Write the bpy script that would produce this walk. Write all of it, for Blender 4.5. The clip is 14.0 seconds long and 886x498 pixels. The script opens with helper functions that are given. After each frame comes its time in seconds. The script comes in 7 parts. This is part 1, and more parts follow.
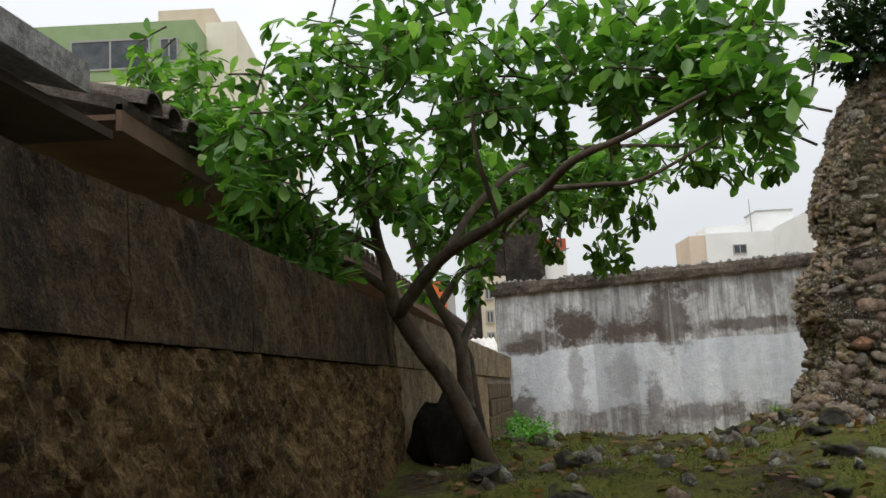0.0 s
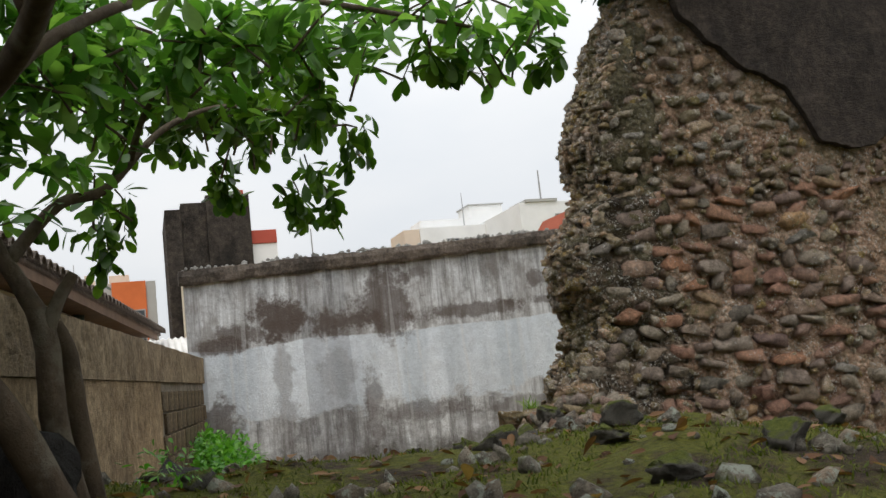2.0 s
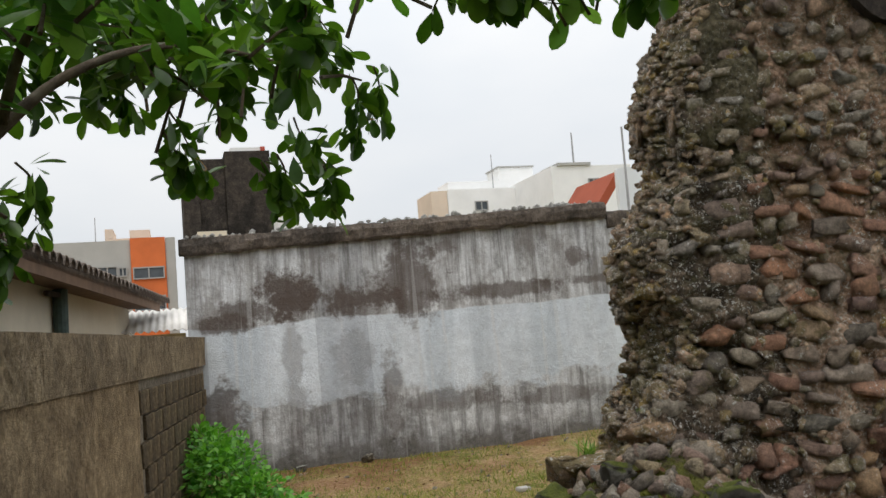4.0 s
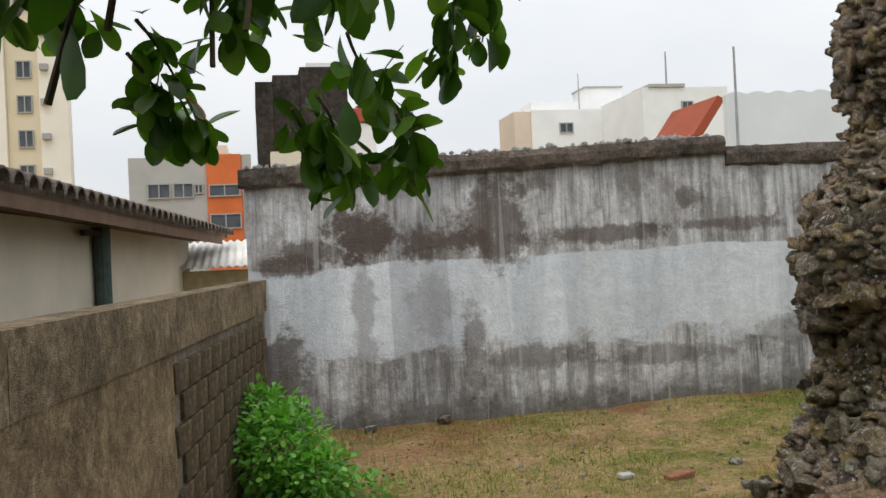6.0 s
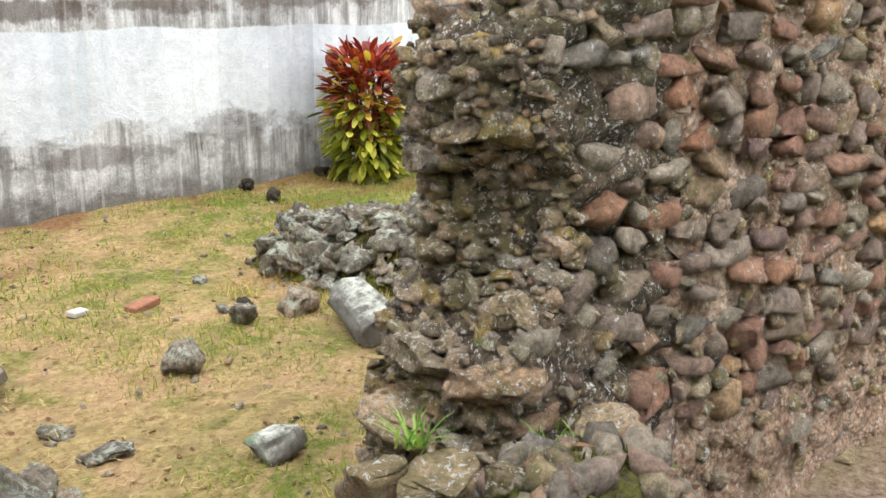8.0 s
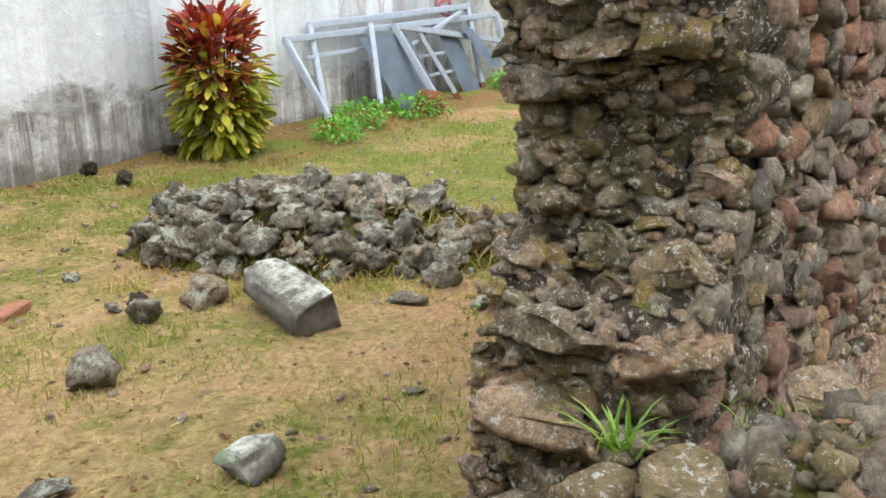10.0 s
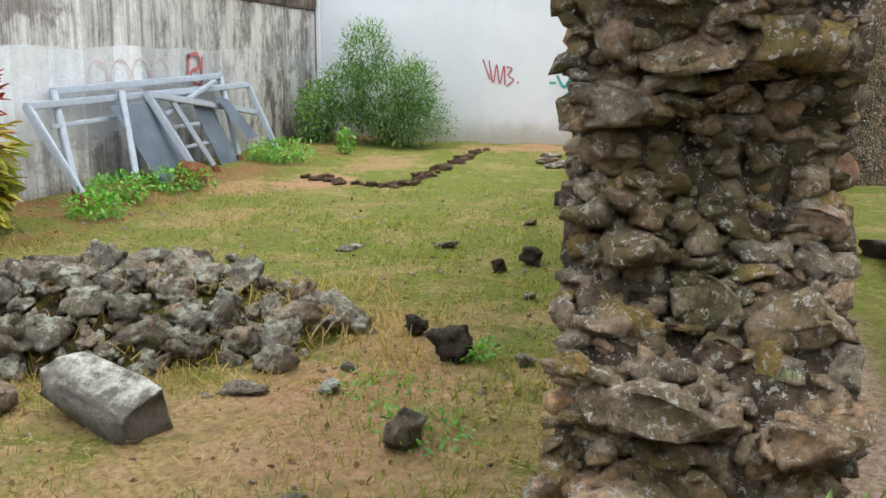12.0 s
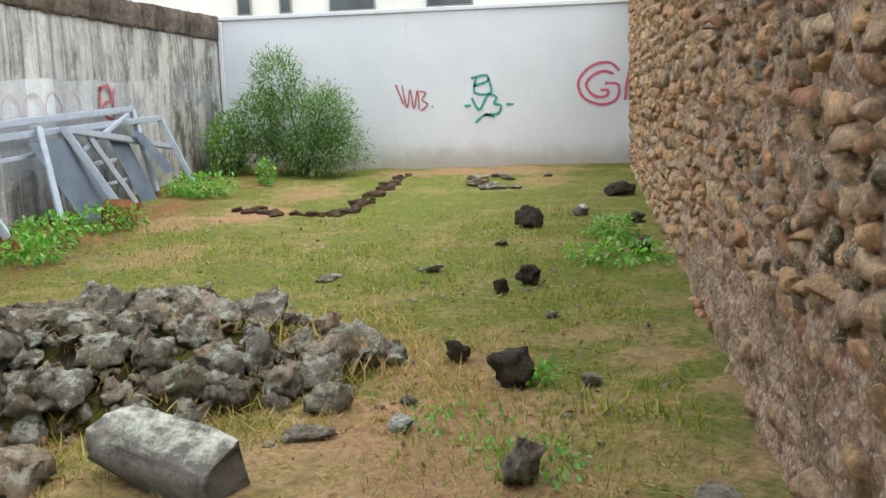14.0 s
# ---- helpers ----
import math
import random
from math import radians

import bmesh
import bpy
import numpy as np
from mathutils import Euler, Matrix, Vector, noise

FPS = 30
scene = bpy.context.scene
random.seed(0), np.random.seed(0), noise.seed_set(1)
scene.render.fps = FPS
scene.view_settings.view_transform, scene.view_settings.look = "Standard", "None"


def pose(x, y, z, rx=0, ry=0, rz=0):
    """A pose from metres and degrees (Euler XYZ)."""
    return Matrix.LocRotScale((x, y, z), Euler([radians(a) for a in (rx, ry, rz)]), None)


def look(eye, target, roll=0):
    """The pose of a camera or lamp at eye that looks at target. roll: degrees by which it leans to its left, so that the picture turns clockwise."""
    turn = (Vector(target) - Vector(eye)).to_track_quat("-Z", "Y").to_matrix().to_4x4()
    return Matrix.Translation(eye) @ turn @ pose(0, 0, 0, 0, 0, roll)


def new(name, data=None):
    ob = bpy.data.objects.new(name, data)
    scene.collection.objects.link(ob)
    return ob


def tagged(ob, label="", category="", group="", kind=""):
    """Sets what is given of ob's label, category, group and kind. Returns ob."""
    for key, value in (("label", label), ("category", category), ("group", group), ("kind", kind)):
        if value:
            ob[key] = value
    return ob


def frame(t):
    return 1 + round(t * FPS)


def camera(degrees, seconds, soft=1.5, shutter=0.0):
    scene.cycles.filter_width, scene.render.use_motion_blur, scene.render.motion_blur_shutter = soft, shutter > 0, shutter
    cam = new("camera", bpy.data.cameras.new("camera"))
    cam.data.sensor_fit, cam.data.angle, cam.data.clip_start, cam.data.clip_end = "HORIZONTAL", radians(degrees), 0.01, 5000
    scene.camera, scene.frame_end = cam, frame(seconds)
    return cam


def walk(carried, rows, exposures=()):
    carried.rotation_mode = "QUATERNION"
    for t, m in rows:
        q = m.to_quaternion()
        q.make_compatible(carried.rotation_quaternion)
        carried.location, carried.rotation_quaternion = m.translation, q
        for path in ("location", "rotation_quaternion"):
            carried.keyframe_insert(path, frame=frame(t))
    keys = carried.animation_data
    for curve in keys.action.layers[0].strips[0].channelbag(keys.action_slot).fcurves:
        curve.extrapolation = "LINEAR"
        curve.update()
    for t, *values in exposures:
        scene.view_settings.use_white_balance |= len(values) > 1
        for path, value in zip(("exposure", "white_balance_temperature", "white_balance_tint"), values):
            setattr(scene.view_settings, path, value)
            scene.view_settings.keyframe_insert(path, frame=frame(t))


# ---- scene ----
cam = camera(49.7, 14.0)
PATH = [
    (0, (-0.003, 0.291, 1.318), (0.025, 2.269, 1.612), -3.2),
    (0.5, (0.044, 0.728, 1.303), (0.334, 2.68, 1.627), -5.2),
    (1, (0.158, 1.436, 1.26), (0.557, 3.366, 1.6), -6.0),
    (1.5, (0.339, 1.875, 1.271), (0.822, 3.793, 1.571), -6.7),
    (2, (0.462, 2.482, 1.306), (1.068, 4.372, 1.555), -6.2),
    (2.2, (0.511, 2.69, 1.343), (1.153, 4.571, 1.569), -6.0),
    (4.3, (0.957, 4.001, 1.742), (1.451, 5.932, 1.903), -3.7),
    (4.5, (1.02, 4.165, 1.808), (1.457, 6.111, 1.961), -3.5),
    (5, (1.016, 4.451, 1.864), (1.369, 6.414, 2.008), -3.1),
    (5.5, (1.041, 4.769, 1.943), (1.361, 6.741, 2.038), -2.9),
    (6, (1.091, 5.187, 1.984), (1.475, 7.149, 1.993), -2.7),
    (6.5, (1.144, 5.62, 1.957), (1.751, 7.522, 1.831), -2.8),
    (7, (1.137, 5.955, 1.953), (1.956, 7.753, 1.644), -2.9),
    (7.5, (1.203, 6.293, 2.005), (2.293, 7.91, 1.562), -2.5),
    (8, (1.134, 6.528, 2.067), (2.549, 7.86, 1.595), -0.0),
    (8.5, (1.087, 6.778, 2.046), (2.601, 7.983, 1.541), 0.4),
    (8.7, (1.07, 6.893, 2.021), (2.591, 8.083, 1.502), 0.1),
    (10.8, (1.136, 7.898, 1.805), (2.911, 8.719, 1.385), -0.6),
    (11, (1.158, 7.986, 1.793), (2.958, 8.773, 1.417), -0.5),
    (11.5, (1.202, 8.185, 1.758), (3.038, 8.899, 1.408), -0.5),
    (12, (1.303, 8.392, 1.722), (3.211, 8.868, 1.354), -0.1),
    (12.5, (1.411, 8.598, 1.679), (3.366, 8.794, 1.31), 0.1),
    (13, (1.532, 8.826, 1.655), (3.498, 8.864, 1.289), -1.0),
    (13.5, (1.55, 9.062, 1.636), (3.525, 9.004, 1.33), -1.7),
    (13.7, (1.513, 9.184, 1.631), (3.49, 9.183, 1.33), -2.7),
    (14, (1.471, 9.444, 1.614), (3.436, 9.653, 1.305), -2.1),
]
walk(cam, [(t, look(eye, target, roll)) for t, eye, target, roll in PATH],
     exposures=[(0.0, -0.8), (1.0, -0.65), (2.2, -0.75), (5.0, -0.75), (6.0, -0.7), (6.6, -0.6), (7.05, -0.2), (7.5, 0.4), (8.0, 0.55), (8.7, 0.55), (11.0, 0.2), (12.0, 0.15), (13.0, 0.25), (13.5, 0.1), (14.0, 0.1)])


# ---- light and sky: an overcast day ----
world = bpy.data.worlds.new("overcast_sky")
scene.world = world
world.use_nodes = True
wn, wl = world.node_tree.nodes, world.node_tree.links
wn.clear()
w_out = wn.new("ShaderNodeOutputWorld")
w_bg = wn.new("ShaderNodeBackground")
w_sky = wn.new("ShaderNodeTexSky")
w_sky.sky_type = "NISHITA"
w_sky.sun_disc = False
w_sky.sun_elevation, w_sky.sun_rotation = radians(58), radians(200)
w_geo = wn.new("ShaderNodeTexCoord")
w_sep = wn.new("ShaderNodeSeparateXYZ")
w_noise = wn.new("ShaderNodeTexNoise")
w_noise.inputs["Scale"].default_value, w_noise.inputs["Detail"].default_value = 3.0, 5.0
w_map = wn.new("ShaderNodeMapping")
w_map.inputs["Scale"].default_value = (1, 1, 2.6)
w_ramp = wn.new("ShaderNodeValToRGB")
w_ramp.color_ramp.elements[0].position, w_ramp.color_ramp.elements[0].color = 0.30, (0.86, 0.90, 0.945, 1)
w_ramp.color_ramp.elements[1].position, w_ramp.color_ramp.elements[1].color = 0.62, (0.97, 0.985, 1.0, 1)
w_up = wn.new("ShaderNodeMapRange")
w_up.inputs["From Min"].default_value, w_up.inputs["From Max"].default_value = 0.0, 1.0
w_up.inputs["To Min"].default_value, w_up.inputs["To Max"].default_value = 13.5, 28.0
w_mul = wn.new("ShaderNodeVectorMath")
w_mul.operation = "SCALE"
w_mix = wn.new("ShaderNodeMixRGB")
w_mix.inputs[0].default_value = 0.93
wl.new(w_geo.outputs["Generated"], w_map.inputs[0])
wl.new(w_map.outputs[0], w_noise.inputs["Vector"])
wl.new(w_noise.outputs[0], w_ramp.inputs[0])
wl.new(w_geo.outputs["Generated"], w_sep.inputs[0])
wl.new(w_sep.outputs[2], w_up.inputs[0])
wl.new(w_ramp.outputs[0], w_mul.inputs[0])
wl.new(w_up.outputs[0], w_mul.inputs["Scale"])
wl.new(w_sky.outputs[0], w_mix.inputs[1])
wl.new(w_mul.outputs[0], w_mix.inputs[2])
wl.new(w_mix.outputs[0], w_bg.inputs[0])
w_bg.inputs[1].default_value = 0.1
wl.new(w_bg.outputs[0], w_out.inputs[0])

sun = new("sun", bpy.data.lights.new("sun", "SUN"))
sun.data.energy, sun.data.angle, sun.data.color = 1.3, radians(25), (1.0, 0.96, 0.90)
sun.matrix_world = look((0, 0, 20), (2.0, 5.5, 8.0))


# ---- materials ----
class Mat:
    """A small node-graph builder round one Principled material."""

    def __init__(self, name, rough=0.85, metal=0.0, spec=0.3, world=False):
        self.m = bpy.data.materials.new(name)
        self.m.use_nodes = True
        self.n, self.l = self.m.node_tree.nodes, self.m.node_tree.links
        self.b = self.n["Principled BSDF"]
        self.b.inputs["Roughness"].default_value = rough
        self.b.inputs["Metallic"].default_value = metal
        self.b.inputs["Specular IOR Level"].default_value = spec
        self.tc = self.n.new("ShaderNodeTexCoord")
        self.where = self.n.new("ShaderNodeNewGeometry").outputs["Position"] if world else None

    def co(self, scale=(1, 1, 1), which="Object"):
        mp = self.n.new("ShaderNodeMapping")
        mp.inputs["Scale"].default_value = scale
        self.l.new(self.where or self.tc.outputs[which], mp.inputs[0])
        return mp.outputs[0]

    def noise(self, scale, detail=5.0, rough=0.6, stretch=(1, 1, 1), distort=0.0, which="Object"):
        t = self.n.new("ShaderNodeTexNoise")
        t.inputs["Scale"].default_value, t.inputs["Detail"].default_value = scale, detail
        t.inputs["Roughness"].default_value, t.inputs["Distortion"].default_value = rough, distort
        self.l.new(self.co(stretch, which), t.inputs["Vector"])
        return t.outputs[0]

    def grain(self, scale, detail=8.0, rough=0.75, gain=2.0, stretch=(1, 1, 1)):
        """Noise spread over the whole range from 0 to 1."""
        return self.math("ADD", self.math("MULTIPLY", self.math("SUBTRACT", self.noise(scale, detail, rough, stretch), 0.5), gain), 0.5)

    def voronoi(self, scale, feature="F1", stretch=(1, 1, 1)):
        t = self.n.new("ShaderNodeTexVoronoi")
        t.feature = feature
        t.inputs["Scale"].default_value = scale
        self.l.new(self.co(stretch), t.inputs["Vector"])
        return t

    def ramp(self, fac, *stops):
        r = self.n.new("ShaderNodeValToRGB")
        while len(r.color_ramp.elements) < len(stops):
            r.color_ramp.elements.new(0.5)
        for e, (p, c) in zip(r.color_ramp.elements, stops):
            e.position = p
            e.color = (*c, 1) if len(c) == 3 else c
        self.l.new(fac, r.inputs[0])
        return r.outputs[0]

    def step(self, fac, lo, hi):
        r = self.n.new("ShaderNodeMapRange")
        r.interpolation_type = "SMOOTHSTEP"
        r.inputs["From Min"].default_value, r.inputs["From Max"].default_value = lo, hi
        self.l.new(fac, r.inputs[0])
        return r.outputs[0]

    def mix(self, fac, a, b, mode="MIX"):
        x = self.n.new("ShaderNodeMixRGB")
        x.blend_type = mode
        for i, v in enumerate((fac, a, b)):
            if isinstance(v, (int, float)):
                x.inputs[i].default_value = v if i == 0 else (v, v, v, 1)
            elif isinstance(v, tuple):
                x.inputs[i].default_value = (*v, 1)
            else:
                self.l.new(v, x.inputs[i])
        return x.outputs[0]

    def math(self, op, a, b=0.0):
        x = self.n.new("ShaderNodeMath")
        x.operation = op
        for i, v in enumerate((a, b)):
            if isinstance(v, (int, float)):
                x.inputs[i].default_value = v
            else:
                self.l.new(v, x.inputs[i])
        return x.outputs[0]

    def xyz(self, which="Object"):
        s = self.n.new("ShaderNodeSeparateXYZ")
        self.l.new(self.tc.outputs[which], s.inputs[0])
        return s.outputs

    def blot(self, cx, cz, rx, rz, wob, soft=0.3):
        """A soft patch of irregular outline in the x-z plane of the object."""
        x, _, z = self.xyz()
        dx = self.math("DIVIDE", self.math("SUBTRACT", x, cx), rx)
        dz = self.math("DIVIDE", self.math("SUBTRACT", z, cz), rz)
        d = self.math("SQRT", self.math("ADD", self.math("MULTIPLY", dx, dx), self.math("MULTIPLY", dz, dz)))
        d = self.math("ADD", d, self.math("MULTIPLY", self.math("SUBTRACT", wob, 0.5), 4.2))
        return self.math("SUBTRACT", 1.0, self.step(d, 1 - soft, 1 + soft))

    def dots(self, scale, where=0.54):
        """Small ragged lichen flecks, gathered in colonies."""
        d = self.step(self.noise(scale, 5, 0.75, distort=0.4), 0.565, 0.60)
        return self.math("MULTIPLY", d, self.step(self.noise(5.5, 7, 0.78), where, where + 0.05))

    def rnd(self, island=False):
        if island:
            return self.n.new("ShaderNodeNewGeometry").outputs["Random Per Island"]
        return self.n.new("ShaderNodeObjectInfo").outputs["Random"]

    def color(self, c):
        if isinstance(c, tuple):
            self.b.inputs["Base Color"].default_value = (*c, 1)
        else:
            self.l.new(c, self.b.inputs["Base Color"])
        return self

    def bump(self, h, dist=0.01, strength=1.0):
        b = self.n.new("ShaderNodeBump")
        b.inputs["Distance"].default_value, b.inputs["Strength"].default_value = dist, strength
        self.l.new(h, b.inputs["Height"])
        self.l.new(b.outputs[0], self.b.inputs["Normal"])
        return self


def simple(name, c, rough=0.7, metal=0.0, var=0.25, scale=8.0, bump=0.003):
    k = Mat(name, rough, metal)
    n = k.noise(scale, 6)
    k.color(k.ramp(n, (0.25, tuple(v * (1 - var) for v in c)), (0.75, tuple(min(1, v * (1 + var)) for v in c))))
    if bump:
        k.bump(k.noise(scale * 6, 4), bump)
    return k.m


def stone_material(name, island, tan=False, red=False, end=False):
    k = Mat(name, 0.92, world=True)
    r = k.rnd(island)
    if tan:
        tint = k.ramp(r, (0.0, (0.46, 0.32, 0.20)), (0.15, (0.76, 0.49, 0.28)), (0.3, (0.44, 0.36, 0.29)), (0.45, (0.82, 0.55, 0.32)), (0.6, (0.60, 0.34, 0.20)), (0.75, (0.66, 0.52, 0.37)), (0.9, (0.53, 0.29, 0.175)), (1.0, (0.84, 0.65, 0.43)))
    elif end:
        tint = k.ramp(r, (0.0, (0.41, 0.375, 0.32)), (0.15, (0.32, 0.26, 0.125)), (0.3, (0.74, 0.54, 0.39)), (0.45, (0.21, 0.165, 0.115)), (0.58, (0.58, 0.51, 0.42)), (0.7, (0.46, 0.33, 0.115)), (0.85, (0.36, 0.295, 0.21)), (1.0, (0.63, 0.41, 0.255)))
    elif red:
        tint = k.ramp(r, (0.0, (0.32, 0.18, 0.145)), (0.2, (0.47, 0.27, 0.185)), (0.36, (0.29, 0.195, 0.17)), (0.5, (0.40, 0.33, 0.275)), (0.64, (0.52, 0.27, 0.165)), (0.78, (0.37, 0.24, 0.19)), (0.9, (0.32, 0.275, 0.235)), (1.0, (0.58, 0.37, 0.20)))
    else:
        tint = k.ramp(r, (0.0, (0.20, 0.175, 0.15)), (0.14, (0.46, 0.39, 0.31)), (0.28, (0.34, 0.32, 0.29)), (0.42, (0.52, 0.39, 0.27)), (0.55, (0.42, 0.25, 0.18)), (0.66, (0.42, 0.38, 0.31)), (0.78, (0.38, 0.26, 0.21)), (0.9, (0.28, 0.26, 0.23)), (1.0, (0.56, 0.43, 0.25)))
    grain = k.grain(30, 9, 0.8, 1.9)
    c = k.mix(0.8 if end else 0.6, tint, k.ramp(grain, (0.22, (0.22, 0.21, 0.20)), (0.5, (1.0, 0.97, 0.93)), (0.76, (1.75, 1.7, 1.6))), "MULTIPLY")
    c = k.mix(0.5, c, k.ramp(k.grain(9, 7, 0.75), (0.25, (0.42, 0.40, 0.38)), (0.55, (1.0, 0.99, 0.97)), (0.8, (1.25, 1.22, 1.17))), "MULTIPLY")
    if end:
        c = k.mix(k.math("MULTIPLY", k.step(k.noise(11, 8, 0.8), 0.50, 0.58), 0.5), c, (0.66, 0.51, 0.40))
    c = k.mix(k.math("MULTIPLY", k.step(k.noise(5, 7, 0.78), 0.52, 0.62), 0.2 if tan else 0.35 if red else 0.55), c, (0.06, 0.052, 0.042))
    c = k.mix(k.math("MULTIPLY", k.step(k.noise(3.2, 6, 0.75), 0.51 if end else 0.54, 0.59 if end else 0.62), 0.1 if tan else 0.1 if red else 0.6), c, (0.19, 0.165, 0.055))
    c = k.mix(k.math("MULTIPLY", k.dots(48, 0.58 if tan else 0.55 if red else 0.39 if end else 0.52), 0.95), c, (0.80, 0.78, 0.72))
    c = k.mix(k.math("MULTIPLY", k.dots(110, 0.53), 0.5), c, (0.62, 0.59, 0.52))
    k.color(c)
    k.bump(k.math("ADD", k.noise(22, 9, 0.8), k.math("MULTIPLY", k.noise(95, 5, 0.7), 0.45)), 0.065 if end else 0.045)
    return k.m


STONE = stone_material("rubble_stone", False)
STONE_JOINED = stone_material("rubble_stone_joined", True)
TAN_STONE = stone_material("tan_stone_joined", True, True)
TAN_SINGLE = stone_material("tan_stone", False, True)
END_STONE = stone_material("end_stone_joined", True, end=True)
END_SINGLE = stone_material("end_stone", False, end=True)
RED_STONE = stone_material("red_stone_joined", True, red=True)
RED_SINGLE = stone_material("red_stone", False, red=True)


def dark_rock_material(name, island):
    k = Mat(name, 0.92, world=True)
    r = k.rnd(island)
    tint = k.ramp(r, (0.0, (0.13, 0.115, 0.095)), (0.4, (0.33, 0.305, 0.26)), (0.7, (0.20, 0.17, 0.13)), (0.85, (0.38, 0.33, 0.27)), (1.0, (0.40, 0.29, 0.20)))
    c = k.mix(0.85, tint, k.ramp(k.grain(20, 9, 0.8), (0.25, (0.28, 0.27, 0.26)), (0.75, (1.45, 1.42, 1.35))), "MULTIPLY")
    c = k.mix(k.math("MULTIPLY", k.step(k.noise(9, 8, 0.8), 0.52, 0.575), 0.7), c, (0.55, 0.60, 0.50))
    c = k.mix(k.math("MULTIPLY", k.step(k.noise(3.3, 6, 0.75), 0.57, 0.68), 0.6), c, (0.13, 0.15, 0.035))
    k.color(c)
    k.bump(k.math("ADD", k.noise(16, 9, 0.8), k.math("MULTIPLY", k.noise(70, 5, 0.7), 0.4)), 0.05)
    return k.m


ROCK = dark_rock_material("dark_rock", False)
ROCK_JOINED = dark_rock_material("dark_rock_joined", True)


def mortar_material(name, deep, mid, pale, algae=0.75):
    k = Mat(name, 0.95)
    v = k.voronoi(28)
    c = k.ramp(k.noise(6, 8, 0.75), (0.36, deep), (0.48, mid), (0.60, pale))
    c = k.mix(0.3, c, k.ramp(v.outputs["Distance"], (0.0, (1.2, 1.15, 1.05)), (0.6, (0.30, 0.29, 0.28))), "MULTIPLY")
    c = k.mix(0.6, c, k.ramp(k.grain(26, 8, 0.8), (0.25, (0.35, 0.33, 0.31)), (0.75, (1.5, 1.46, 1.4))), "MULTIPLY")
    c = k.mix(k.math("MULTIPLY", k.step(k.noise(45, 3), 0.60, 0.68), 0.7), c, (0.55, 0.50, 0.41))
    c = k.mix(k.math("MULTIPLY", k.dots(50, 0.43), 0.95), c, (0.80, 0.78, 0.72))
    c = k.mix(k.math("MULTIPLY", k.step(k.noise(2.3, 5, 0.7), 0.54, 0.62), 0.65 * algae), c, (0.13, 0.12, 0.035))
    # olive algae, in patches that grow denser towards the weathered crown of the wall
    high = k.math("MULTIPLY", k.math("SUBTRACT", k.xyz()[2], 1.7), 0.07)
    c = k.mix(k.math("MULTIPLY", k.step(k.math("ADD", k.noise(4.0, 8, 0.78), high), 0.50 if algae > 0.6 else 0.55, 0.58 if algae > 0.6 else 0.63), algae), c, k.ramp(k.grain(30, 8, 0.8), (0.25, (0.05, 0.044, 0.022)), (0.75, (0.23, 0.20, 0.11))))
    k.color(c)
    k.bump(k.math("ADD", k.noise(14, 8, 0.8), k.math("MULTIPLY", v.outputs["Distance"], -0.7)), 0.08)
    return k.m


# break mortar: own grey-brown, deepened to put crevice shade into the colour
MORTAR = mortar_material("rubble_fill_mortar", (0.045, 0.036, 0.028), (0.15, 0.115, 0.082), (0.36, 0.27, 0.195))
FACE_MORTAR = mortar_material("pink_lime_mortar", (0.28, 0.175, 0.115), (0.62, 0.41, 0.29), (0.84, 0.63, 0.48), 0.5)


